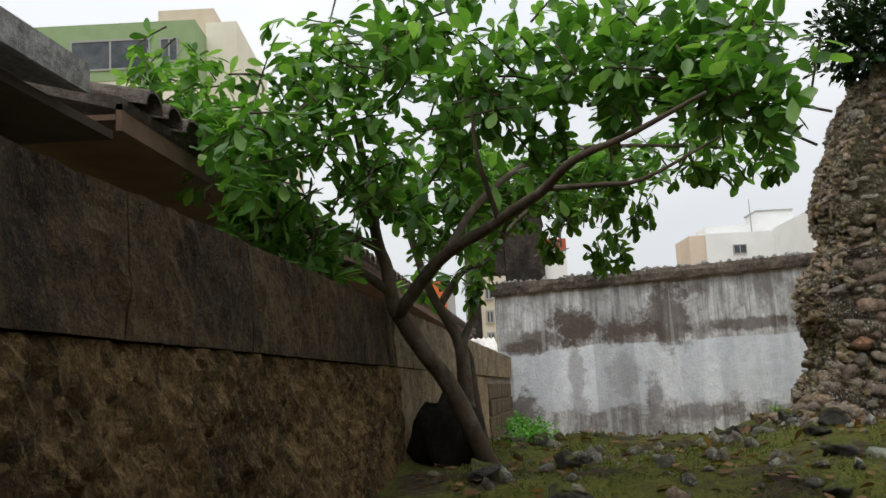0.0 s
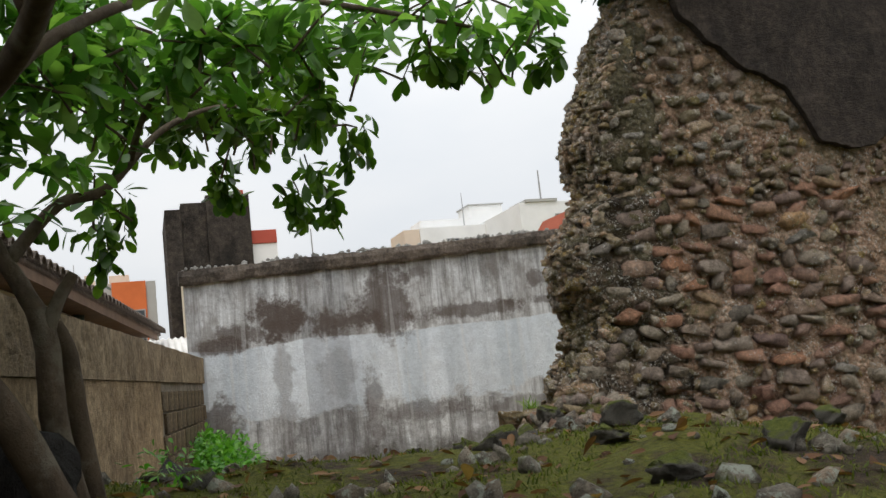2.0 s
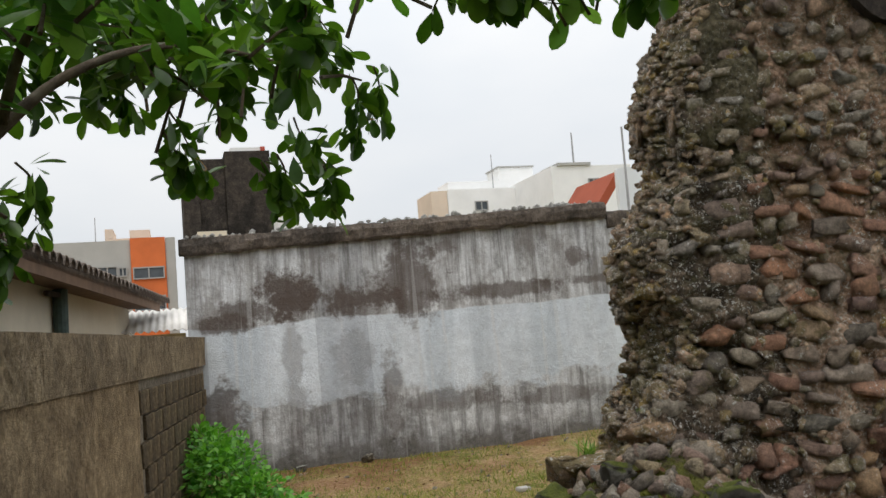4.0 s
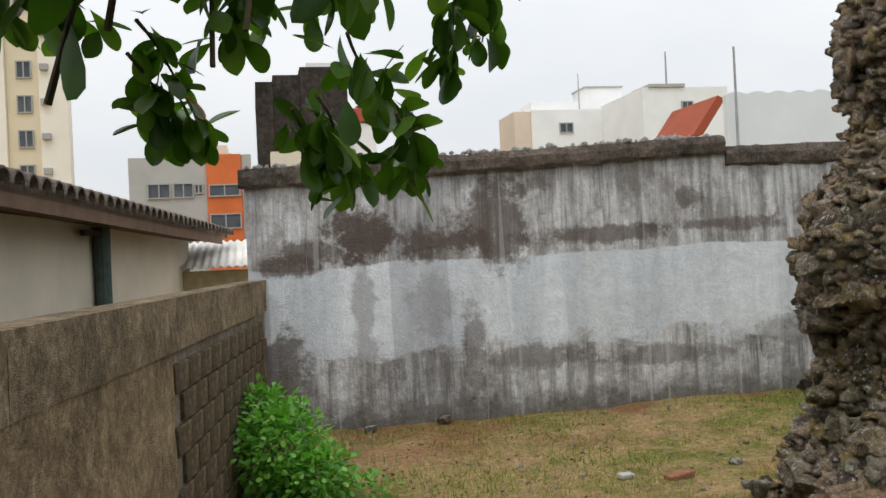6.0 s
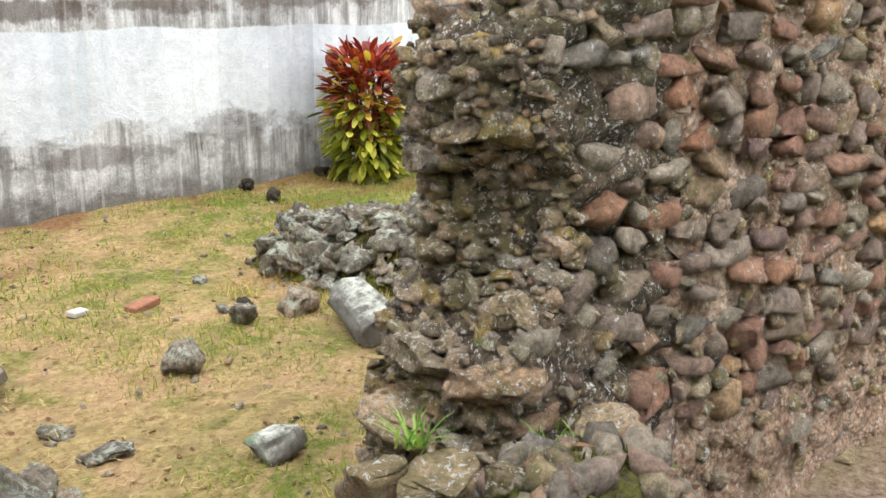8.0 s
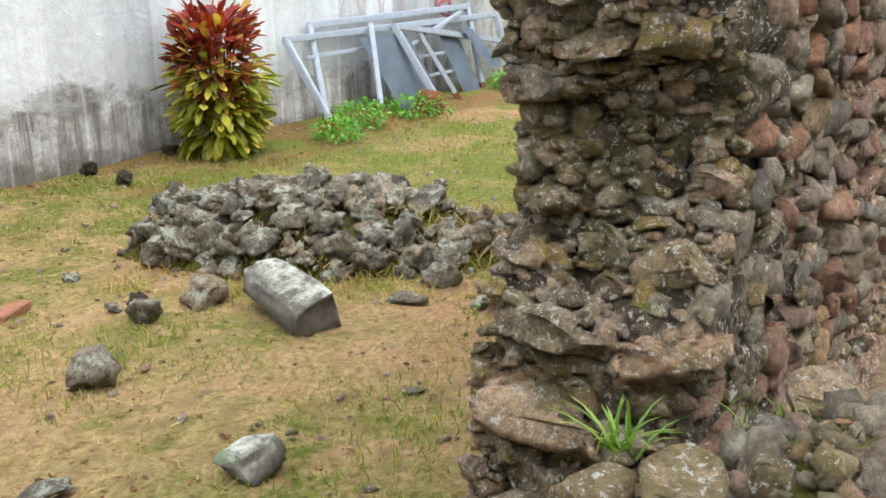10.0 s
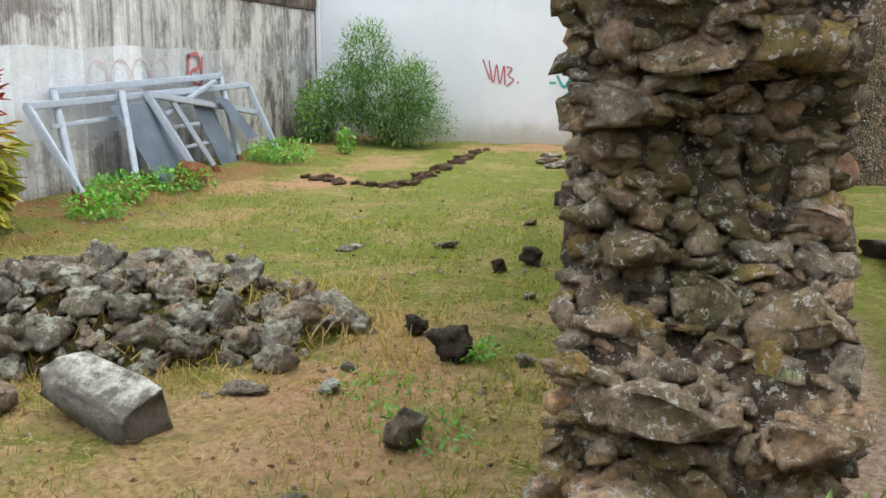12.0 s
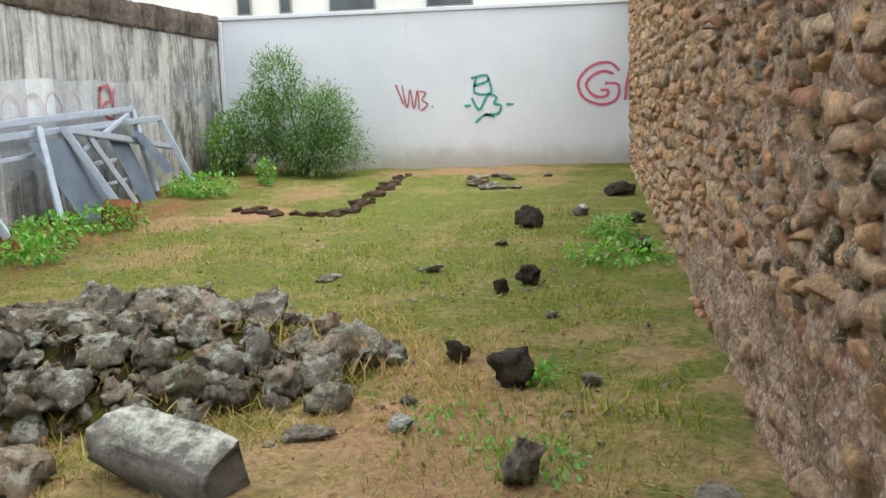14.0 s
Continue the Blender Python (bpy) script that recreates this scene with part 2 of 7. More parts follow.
def white_wall_material():
    k = Mat("stained_limewash", 0.9)
    x, y, z = k.xyz()
    wob = k.noise(2.3, 9, 0.78)
    fine = k.grain(9, 9, 0.8, 1.5)
    grit = k.noise(7, 9, 0.85, stretch=(1, 1, 0.7))
    streak = k.grain(1.0, 7, 0.72, 1.5, stretch=(6.0, 6.0, 0.4))
    base = k.ramp(streak, (0.34, (0.28, 0.275, 0.27)), (0.48, (0.52, 0.525, 0.53)), (0.62, (0.74, 0.755, 0.77)))
    cloud = k.ramp(k.noise(3.0, 9, 0.8, stretch=(1.2, 1, 0.8)), (0.36, (0.36, 0.34, 0.325)), (0.5, (0.95, 0.94, 0.93)), (0.64, (1.18, 1.18, 1.18)))
    base = k.mix(0.85, base, cloud, "MULTIPLY")
    # limewash rolled on later: a belt whose crisp upper edge climbs slowly, in overlapping lifts
    climb = k.math("MULTIPLY", k.math("SUBTRACT", x, 1.0), 0.012)
    edge = k.math("ADD", k.math("ADD", k.math("MULTIPLY", k.noise(0.9, 2, 0.4, stretch=(1, 1, 0.01)), 0.16), 1.80), climb)
    over = k.math("SUBTRACT", 1.0, k.step(k.math("ADD", k.math("SUBTRACT", z, edge), k.math("MULTIPLY", k.math("SUBTRACT", fine, 0.5), 0.05)), -0.012, 0.012))
    under = k.step(k.math("ADD", z, k.math("MULTIPLY", k.math("SUBTRACT", k.noise(1.6, 7, 0.72, stretch=(1, 1, 1.6)), 0.5), 1.5)), 0.82, 1.0)
    lift = k.ramp(k.noise(1.0, 3, 0.5, stretch=(2.2, 1, 0.25)), (0.38, (0.62, 0.675, 0.725)), (0.5, (0.75, 0.80, 0.85)), (0.62, (0.83, 0.875, 0.92)))
    lift = k.mix(0.45, lift, k.ramp(fine, (0.32, (0.72, 0.72, 0.72)), (0.62, (1.08, 1.08, 1.08))), "MULTIPLY")
    base = k.mix(k.math("MULTIPLY", k.math("MULTIPLY", over, under), 0.92), base, lift)
    # bays between thin pale seams, each weathered a little differently
    bay = k.math("ADD", k.math("DIVIDE", x, 0.66), k.math("MULTIPLY", k.noise(0.8, 2, 0.4, stretch=(0.2, 1, 1)), 0.35))
    wn1 = k.n.new("ShaderNodeTexWhiteNoise")
    wn1.noise_dimensions = "1D"
    k.l.new(k.math("FLOOR", bay), wn1.inputs["W"])
    base = k.mix(0.8, base, k.ramp(wn1.outputs["Value"], (0.0, (0.74, 0.74, 0.75)), (0.5, (0.98, 0.98, 0.98)), (1.0, (1.14, 1.14, 1.14))), "MULTIPLY")
    seam = k.math("SUBTRACT", 1.0, k.step(k.math("ABSOLUTE", k.math("SUBTRACT", k.math("FRACT", bay), 0.5)), 0.012, 0.045))
    base = k.mix(k.math("MULTIPLY", k.math("MULTIPLY", seam, k.step(k.noise(3.0, 6, 0.7, stretch=(1, 1, 0.5)), 0.42, 0.56)), 0.55), base, (0.76, 0.77, 0.78))
    # brown damp above the belt
    up = k.math("MULTIPLY", k.math("SUBTRACT", 1.0, over), k.step(k.noise(1.5, 8, 0.75, stretch=(1.5, 1, 0.9)), 0.46, 0.60))
    base = k.mix(k.math("MULTIPLY", k.math("MULTIPLY", up, k.math("SUBTRACT", 1.0, k.step(x, 7.0, 10.0))), 0.6), base, (0.25, 0.225, 0.205))
    brown = (0.115, 0.088, 0.074)
    # last two blots: black corner stain, with shade behind the bush coloured in
    for cx, cz, rx, rz, amt in ((2.22, 2.22, 0.42, 0.26, 0.95), (2.95, 2.10, 0.50, 0.19, 0.9), (3.75, 2.38, 0.34, 0.46, 0.8), (1.75, 2.05, 0.45, 0.15, 0.8), (1.45, 1.93, 0.4, 0.10, 0.8), (2.95, 1.42, 0.22, 0.32, 0.28), (6.0, 2.50, 0.22, 0.16, 0.75), (4.9, 2.12, 0.8, 0.10, 0.75), (6.4, 2.18, 0.7, 0.08, 0.7), (8.2, 2.3, 0.9, 0.14, 0.65), (10.5, 2.45, 1.0, 0.2, 0.6), (4.25, 2.72, 0.16, 0.11, 0.6), (2.2, 1.0, 0.12, 0.9, 0.4), (1.35, 0.7, 0.22, 0.5, 0.8), (3.4, 0.95, 0.12, 0.45, 0.6), (4.2, 0.78, 0.6, 0.16, 0.6), (5.8, 0.7, 0.8, 0.10, 0.6), (7.4, 0.9, 0.6, 0.15, 0.5), (18.0, 0.7, 1.5, 0.9, 0.85), (16.4, 0.4, 1.2, 0.4, 0.6)):
        base = k.mix(k.math("MULTIPLY", k.math("MULTIPLY", k.blot(cx, cz, rx, rz, wob), k.step(grit, 0.16, 0.46)), amt), base, brown)
    # damp foot of the wall and rubbed grey band above it
    foot = k.math("SUBTRACT", 1.0, k.step(k.math("ADD", z, k.math("MULTIPLY", k.math("SUBTRACT", wob, 0.5), 0.9)), 0.20, 0.50))
    base = k.mix(k.math("MULTIPLY", foot, 0.88), base, k.ramp(fine, (0.3, (0.05, 0.045, 0.036)), (0.7, (0.19, 0.175, 0.15))))
    mid = k.math("MULTIPLY", k.math("SUBTRACT", 1.0, k.step(z, 0.80, 1.15)), k.step(k.noise(2.4, 8, 0.78, stretch=(0.8, 1, 1.6)), 0.48, 0.58))
    base = k.mix(k.math("MULTIPLY", mid, 0.42), base, (0.22, 0.21, 0.20))
    # the far stretch is grey, streaked with black rain stains
    far = k.step(x, 11.5, 17.0)
    black = k.step(k.noise(1.0, 9, 0.8, stretch=(1.9, 1, 0.8)), 0.455, 0.545)
    base = k.mix(k.math("MULTIPLY", far, 0.7), base, k.mix(black, (0.50, 0.49, 0.45), (0.085, 0.08, 0.07)))
    runs = k.step(k.noise(1.0, 4, 0.6, stretch=(9, 1, 0.15)), 0.61, 0.66)
    base = k.mix(k.math("MULTIPLY", runs, 0.28), base, (0.74, 0.74, 0.73))
    base = k.mix(k.math("MULTIPLY", k.step(k.noise(14, 8, 0.8), 0.60, 0.72), 0.45), base, (0.20, 0.18, 0.165))
    k.color(base)
    k.bump(k.math("ADD", fine, k.math("MULTIPLY", k.noise(60, 4), 0.25)), 0.02)
    return k.m


WHITE_WALL = white_wall_material()


def old_concrete(name, a, b, dark, amt=0.7, chips=0.0):
    k = Mat(name, 0.92)
    c = k.ramp(k.noise(3.0, 8, 0.75), (0.3, a), (0.7, b))
    c = k.mix(k.math("MULTIPLY", k.step(k.noise(1.0, 7, 0.75, stretch=(1.3, 1.3, 0.8)), 0.47, 0.60), amt), c, dark)
    c = k.mix(0.6, c, k.ramp(k.grain(26, 9, 0.8), (0.25, (0.30, 0.29, 0.28)), (0.75, (1.45, 1.43, 1.40))), "MULTIPLY")
    c = k.mix(0.5, c, k.ramp(k.grain(6, 8, 0.78), (0.25, (0.45, 0.43, 0.41)), (0.75, (1.4, 1.4, 1.38))), "MULTIPLY")
    if chips:
        c = k.mix(k.math("MULTIPLY", k.step(k.noise(38, 4, 0.65, distort=0.6), 0.55, 0.62), chips), c, b)
        c = k.mix(k.math("MULTIPLY", k.step(k.noise(30, 4, 0.65, distort=0.8), 0.57, 0.63), chips), c, dark)
    k.color(c)
    k.bump(k.math("ADD", k.noise(16, 8, 0.8), k.math("MULTIPLY", k.noise(70, 4), 0.5)), 0.05)
    return k.m


# near stretch: own roughcast, with eave and tree shade put into both colours
LEFT_WALL = old_concrete("rough_brown_roughcast", (0.11, 0.066, 0.026), (0.36, 0.235, 0.10), (0.03, 0.018, 0.009), 0.65, 0.75)
BAND = old_concrete("shaded_dark_band", (0.06, 0.04, 0.022), (0.19, 0.125, 0.062), (0.022, 0.015, 0.009), 0.65, 0.5)
FAR_RENDER = old_concrete("smooth_tan_render", (0.33, 0.235, 0.135), (0.56, 0.425, 0.265), (0.14, 0.10, 0.06), 0.5)
FAR_BAND = old_concrete("tan_cement_band", (0.28, 0.21, 0.13), (0.50, 0.39, 0.255), (0.12, 0.09, 0.06), 0.5)
BLOCK = old_concrete("concrete_block", (0.16, 0.115, 0.065), (0.30, 0.225, 0.135), (0.05, 0.04, 0.03), 0.6)
JOINT = old_concrete("pale_mortar_joint", (0.30, 0.255, 0.20), (0.42, 0.37, 0.30), (0.16, 0.13, 0.10), 0.4)
COPING = old_concrete("mossy_coping", (0.13, 0.105, 0.085), (0.26, 0.215, 0.18), (0.05, 0.043, 0.037), 0.7)
PLASTER = old_concrete("dark_old_plaster", (0.045, 0.035, 0.029), (0.085, 0.066, 0.054), (0.022, 0.019, 0.016), 0.6)
CORRUGATED = old_concrete("fibre_cement_sheet", (0.42, 0.42, 0.40), (0.60, 0.60, 0.58), (0.25, 0.24, 0.22), 0.5)
_g = Mat("white_painted_wall", 0.7)
_c = _g.ramp(_g.noise(0.7, 6, 0.7), (0.3, (0.62, 0.665, 0.73)), (0.7, (0.71, 0.75, 0.81)))
_c = _g.mix(_g.math("MULTIPLY", _g.step(_g.noise(1.0, 6, 0.75, stretch=(4, 4, 0.4)), 0.56, 0.72), 0.35), _c, (0.52, 0.52, 0.51))
_z = _g.xyz()[2]
_c = _g.mix(_g.math("MULTIPLY", _g.math("SUBTRACT", 1.0, _g.step(_g.math("ADD", _z, _g.math("MULTIPLY", _g.noise(2.5, 7, 0.75), 0.6)), 0.65, 1.2)), 0.75), _c, (0.36, 0.32, 0.26))
_c = _g.mix(_g.math("MULTIPLY", _g.step(_g.noise(2.2, 8, 0.78), 0.64, 0.72), 0.4), _c, (0.42, 0.42, 0.41))
GRAFFITI_WALL = _g.color(_c).bump(_g.noise(25, 4), 0.002).m
CREAM = simple("cream_paint", (0.66, 0.60, 0.48), 0.8, var=0.12, scale=1.5)
BARK = Mat("grey_brown_bark", 0.9)
BARK.color(BARK.mix(BARK.step(BARK.noise(5, 5, 0.7), 0.5, 0.66), BARK.ramp(BARK.noise(14, 7, 0.7, stretch=(1, 1, 0.4)), (0.3, (0.05, 0.036, 0.024)), (0.7, (0.13, 0.095, 0.062))), (0.15, 0.128, 0.095)))
BARK = BARK.bump(BARK.noise(30, 7, 0.75), 0.012).m


def leaf_material(name, dark, mid, light, island=True, rough=0.38, trans=0.35):
    k = Mat(name, rough, spec=0.4)
    c = k.ramp(k.rnd(island), (0.0, dark), (0.5, mid), (1.0, light))
    c = k.mix(0.4, c, k.ramp(k.noise(30, 4), (0.3, (0.6, 0.6, 0.6)), (0.7, (1.15, 1.15, 1.1))), "MULTIPLY")
    k.color(c)
    tr = k.n.new("ShaderNodeBsdfTranslucent")
    k.l.new(k.mix(1.0, c, (1.25, 1.5, 0.55), "MULTIPLY"), tr.inputs[0])
    ms = k.n.new("ShaderNodeMixShader")
    ms.inputs[0].default_value = trans
    k.l.new(k.b.outputs[0], ms.inputs[1])
    k.l.new(tr.outputs[0], ms.inputs[2])
    k.l.new(ms.outputs[0], k.n["Material Output"].inputs[0])
    return k.m


LEAF = leaf_material("tree_leaf", (0.05, 0.13, 0.025), (0.115, 0.26, 0.05), (0.30, 0.48, 0.15), rough=0.3, trans=0.42)
# darker copies of the tree leaf, with backlit shade put into the colour
LEAF_SINGLE = leaf_material("tree_leaf_single_shaded", (0.028, 0.075, 0.007), (0.06, 0.135, 0.012), (0.14, 0.25, 0.03), False, rough=0.36, trans=0.32)
LEAF_SHADED = leaf_material("tree_leaf_shaded", (0.028, 0.075, 0.007), (0.06, 0.135, 0.012), (0.14, 0.25, 0.03), rough=0.36, trans=0.32)
LEAF_ORANGE = leaf_material("withered_leaf", (0.40, 0.17, 0.03), (0.45, 0.2, 0.03), (0.5, 0.24, 0.04))
SHRUB = leaf_material("shrub_leaf", (0.07, 0.22, 0.035), (0.14, 0.36, 0.05), (0.25, 0.50, 0.09))
BUSH_DARK = leaf_material("dark_bush_leaf", (0.010, 0.028, 0.008), (0.018, 0.045, 0.012), (0.035, 0.075, 0.022), trans=0.15)
FERNY = leaf_material("feathery_leaf", (0.045, 0.10, 0.026), (0.11, 0.225, 0.06), (0.28, 0.42, 0.15))
GRASS = leaf_material("grass_blade", (0.11, 0.17, 0.02), (0.22, 0.27, 0.04), (0.50, 0.38, 0.15), rough=0.6)
TUFT = leaf_material("long_grass_blade", (0.10, 0.20, 0.03), (0.17, 0.29, 0.05), (0.30, 0.38, 0.11), rough=0.5)
CORD_RED = leaf_material("red_leaf", (0.12, 0.012, 0.018), (0.30, 0.035, 0.03), (0.50, 0.10, 0.06), rough=0.3)
CORD_MID = leaf_material("bronze_leaf", (0.07, 0.025, 0.015), (0.32, 0.12, 0.04), (0.60, 0.42, 0.10), rough=0.35)
CORD_YEL = leaf_material("yellow_green_leaf", (0.10, 0.11, 0.02), (0.38, 0.40, 0.05), (0.66, 0.58, 0.12), rough=0.35)


def ground_material():
    k = Mat("patchy_grass_soil", 0.95)
    x, y, z = k.xyz()
    big = k.noise(0.55, 6, 0.7)
    med = k.noise(2.4, 7, 0.75)
    fine = k.grain(22, 8, 0.8, 1.6)
    straw = k.ramp(fine, (0.28, (0.21, 0.14, 0.06)), (0.5, (0.46, 0.335, 0.14)), (0.75, (0.69, 0.53, 0.27)))
    green = k.ramp(fine, (0.2, (0.07, 0.092, 0.012)), (0.5, (0.175, 0.215, 0.03)), (0.8, (0.34, 0.34, 0.08)))
    soil = k.ramp(fine, (0.2, (0.25, 0.145, 0.07)), (0.5, (0.57, 0.36, 0.195)), (0.8, (0.78, 0.56, 0.34)))
    ge = k.math("MULTIPLY", k.step(x, 5.5, 9.0), 0.25)
    c = k.mix(k.step(k.math("ADD", k.math("ADD", k.math("MULTIPLY", big, 0.6), k.math("MULTIPLY", med, 0.4)), ge), 0.47, 0.60), straw, green)
    c = k.mix(k.math("MULTIPLY", k.math("MULTIPLY", k.step(k.noise(1.3, 8, 0.75, distort=0.6), 0.47, 0.60), k.math("SUBTRACT", 1.0, k.math("MULTIPLY", k.step(x, 5.5, 9.0), 0.6))), 0.85), c, soil)
    c = k.mix(k.math("MULTIPLY", k.step(k.noise(5.5, 8, 0.8), 0.52, 0.62), 0.5), c, k.ramp(fine, (0.3, (0.10, 0.07, 0.04)), (0.7, (0.26, 0.18, 0.10))))
    # red earth along the foot of the limewashed wall
    strip = k.math("MULTIPLY", k.step(k.math("ADD", y, k.math("MULTIPLY", med, 1.2)), 14.3, 15.0), k.step(k.noise(0.8, 5, 0.6), 0.42, 0.58))
    c = k.mix(k.math("MULTIPLY", strip, 0.8), c, k.ramp(fine, (0.3, (0.20, 0.08, 0.035)), (0.7, (0.38, 0.19, 0.09))))
    # bare orange earth beside the line of stones, by the steel frames and at the far wall
    for cx, cy, rx, ry_, amt in ((13.6, 13.2, 0.9, 0.55, 0.85), (12.6, 13.9, 0.7, 0.4, 0.7), (15.6, 13.0, 1.2, 0.5, 0.6), (18.6, 10.6, 0.8, 1.9, 0.75), (16.8, 9.4, 0.7, 0.5, 0.5), (10.6, 13.2, 0.8, 0.4, 0.5), (6.6, 10.0, 0.9, 0.5, 0.6), (5.6, 9.9, 0.7, 0.5, 0.6), (1.9, 14.2, 0.9, 0.5, 0.6)):
        dx = k.math("DIVIDE", k.math("SUBTRACT", x, cx), rx)
        dy = k.math("DIVIDE", k.math("SUBTRACT", y, cy), ry_)
        d = k.math("ADD", k.math("SQRT", k.math("ADD", k.math("MULTIPLY", dx, dx), k.math("MULTIPLY", dy, dy))), k.math("MULTIPLY", k.math("SUBTRACT", med, 0.5), 3.2))
        c = k.mix(k.math("MULTIPLY", k.math("SUBTRACT", 1.0, k.step(d, 0.6, 1.2)), amt), c, k.ramp(fine, (0.2, (0.24, 0.12, 0.06)), (0.5, (0.50, 0.285, 0.16)), (0.8, (0.70, 0.46, 0.30))))
    # the bank: dark humus, moss and dead leaves
    bank = k.math("MULTIPLY", k.math("SUBTRACT", 1.0, k.step(y, 7.6, 8.6)), k.math("SUBTRACT", 1.0, k.step(x, 6.5, 9.0)))
    humus = k.ramp(fine, (0.3, (0.025, 0.018, 0.011)), (0.7, (0.12, 0.08, 0.05)))
    moss = k.ramp(k.noise(30, 7, 0.8), (0.3, (0.05, 0.06, 0.008)), (0.7, (0.25, 0.25, 0.035)))
    wet = k.mix(k.step(k.noise(1.5, 7, 0.75), 0.40, 0.52), humus, moss)
    c = k.mix(bank, c, wet)
    # crumbled pink mortar along the foot of the ruin
    crumb = k.math("MULTIPLY", k.math("MULTIPLY", k.step(x, 2.9, 3.3), bank), k.step(k.math("ADD", y, k.math("MULTIPLY", med, 0.8)), 7.5, 7.9))
    c = k.mix(k.math("MULTIPLY", crumb, 0.85), c, k.ramp(fine, (0.3, (0.20, 0.12, 0.085)), (0.5, (0.44, 0.30, 0.23)), (0.7, (0.66, 0.52, 0.42))))
    k.color(c)
    k.bump(k.math("ADD", fine, k.math("MULTIPLY", k.noise(90, 5, 0.8), 0.6)), 0.03)
    return k.m


GROUND = ground_material()


# ---- building helpers ----
def link(name, bm, material, parent=None, label="", smooth=False):
    me = bpy.data.meshes.new(name)
    bm.to_mesh(me)
    bm.free()
    me.materials.append(material)
    if smooth:
        me.polygons.foreach_set("use_smooth", [True] * len(me.polygons))
    ob = new(name, me)
    if parent:
        ob.parent = parent
    if label:
        ob["label"] = label
    return ob


part = link


def thing(name, at=(0, 0, 0), label="", category="", group="", kind=""):
    ob = new(name)
    ob.location = at
    ob.empty_display_size = 0.1
    return tagged(ob, label, category, group, kind)


def data_mesh(name, verts, faces, material, parent=None, label="", smooth=False):
    me = bpy.data.meshes.new(name)
    me.from_pydata([tuple(v) for v in verts], [], [tuple(int(i) for i in f) for f in faces])
    me.materials.append(material)
    if smooth:
        me.polygons.foreach_set("use_smooth", [True] * len(me.polygons))
    me.update()
    ob = new(name, me)
    if parent:
        ob.parent = parent
    if label:
        ob["label"] = label
    return ob


def add_box(bm, x0, x1, y0, y1, z0, z1, bevel=0.0, m=None):
    r = bmesh.ops.create_cube(bm, size=1.0, matrix=Matrix.Translation(((x0 + x1) / 2, (y0 + y1) / 2, (z0 + z1) / 2)) @ Matrix.Diagonal((abs(x1 - x0), abs(y1 - y0), abs(z1 - z0), 1)))
    vs = r["verts"]
    if bevel:
        es = list({e for v in vs for e in v.link_edges})
        out = bmesh.ops.bevel(bm, geom=es, offset=bevel, segments=2, profile=0.5, affect="EDGES")
        vs = list({v for f in out["faces"] for v in f.verts} | {v for v in vs if v.is_valid})
    if m is not None:
        bmesh.ops.transform(bm, matrix=m, verts=vs)
    return vs


def box(name, x0, x1, y0, y1, z0, z1, material, parent=None, label="", bevel=0.0, m=None):
    bm = bmesh.new()
    add_box(bm, x0, x1, y0, y1, z0, z1, bevel, m)
    return link(name, bm, material, parent, label)


def fbm(p, octaves=4):
    return noise.fractal(p, 0.9, 2.1, octaves)


def lerp(table, v):
    return float(np.interp(v, [a for a, _ in table], [b for _, b in table]))


def sm(v, a, b):
    t = min(1.0, max(0.0, (v - a) / (b - a)))
    return t * t * (3 - 2 * t)


# lines of the plan
def left_x(y):
    return -1.0 + 0.14 * y


def outer_y(x):
    return 8.245 - 0.05 * x


def inner_y(x):
    return 8.765 - 0.05 * x


BANK = [(-2, 0.0), (1.0, 0.0), (2.5, 0.22), (4.0, 0.58), (4.8, 0.80), (5.6, 0.92), (6.6, 0.92), (7.2, 0.82), (8.0, 0.58), (8.8, 0.36), (9.8, 0.16), (10.8, 0.0), (60, 0.0)]


def ground_z(x, y, rough=True):
    court = 0.03 + 0.020 * min(16.0, max(0.0, x - 4)) + 0.12 * sm(y, 13, 15.4)
    bank = lerp(BANK, y)
    side = 1 - sm(x, 2.9, 4.9)
    if y > 8.5:
        side = 1 - sm(x, 1.5, 3.0)
    elif y > 7.6:
        k = sm(y, 7.6, 8.5)
        side = side * (1 - k) + k * (1 - sm(x, 1.9, 3.3))
    z = court * (1 if y > 6 else sm(y, 0, 6)) + bank * side
    z += 0.46 * math.exp(-((x - 2.92) / 0.5) ** 2 - ((y - 7.9) / 0.42) ** 2)
    far = max(abs(x - 8), abs(y - 6))
    if rough and far < 30:
        z += 0.035 * fbm(Vector((x * 1.1, y * 1.1, 0.3)), 4) * (1 + 1.6 * side * min(1, bank * 2))
    return z


# ---- ground ----
def axis(lo, hi, stepsize):
    fine = list(np.arange(lo, hi + 1e-6, stepsize))
    out = [stepsize]
    while sum(out) < 900:
        out.append(out[-1] * 1.45)
    ext = np.cumsum(out)
    return [lo - e for e in ext[::-1]] + fine + [hi + e for e in ext]


GX, GY = axis(-1.6, 21, 0.11), axis(-0.5, 16.2, 0.11)
gv = [(x, y, ground_z(x, y)) for y in GY for x in GX]
gw = len(GX)
gf = [(j * gw + i, j * gw + i + 1, (j + 1) * gw + i + 1, (j + 1) * gw + i) for j in range(len(GY) - 1) for i in range(gw - 1)]
tagged(data_mesh("ground", gv, gf, GROUND, smooth=True), "patchy dry grass, red soil and mossy rubble bank", "ground", kind="structure")

# ---- white perimeter wall behind the yard ----
WY, WT = 15.5, 0.2
ww = thing("wall_north", (0, 0, 0), "tall limewashed wall with dark damp stains", "wall", kind="structure")


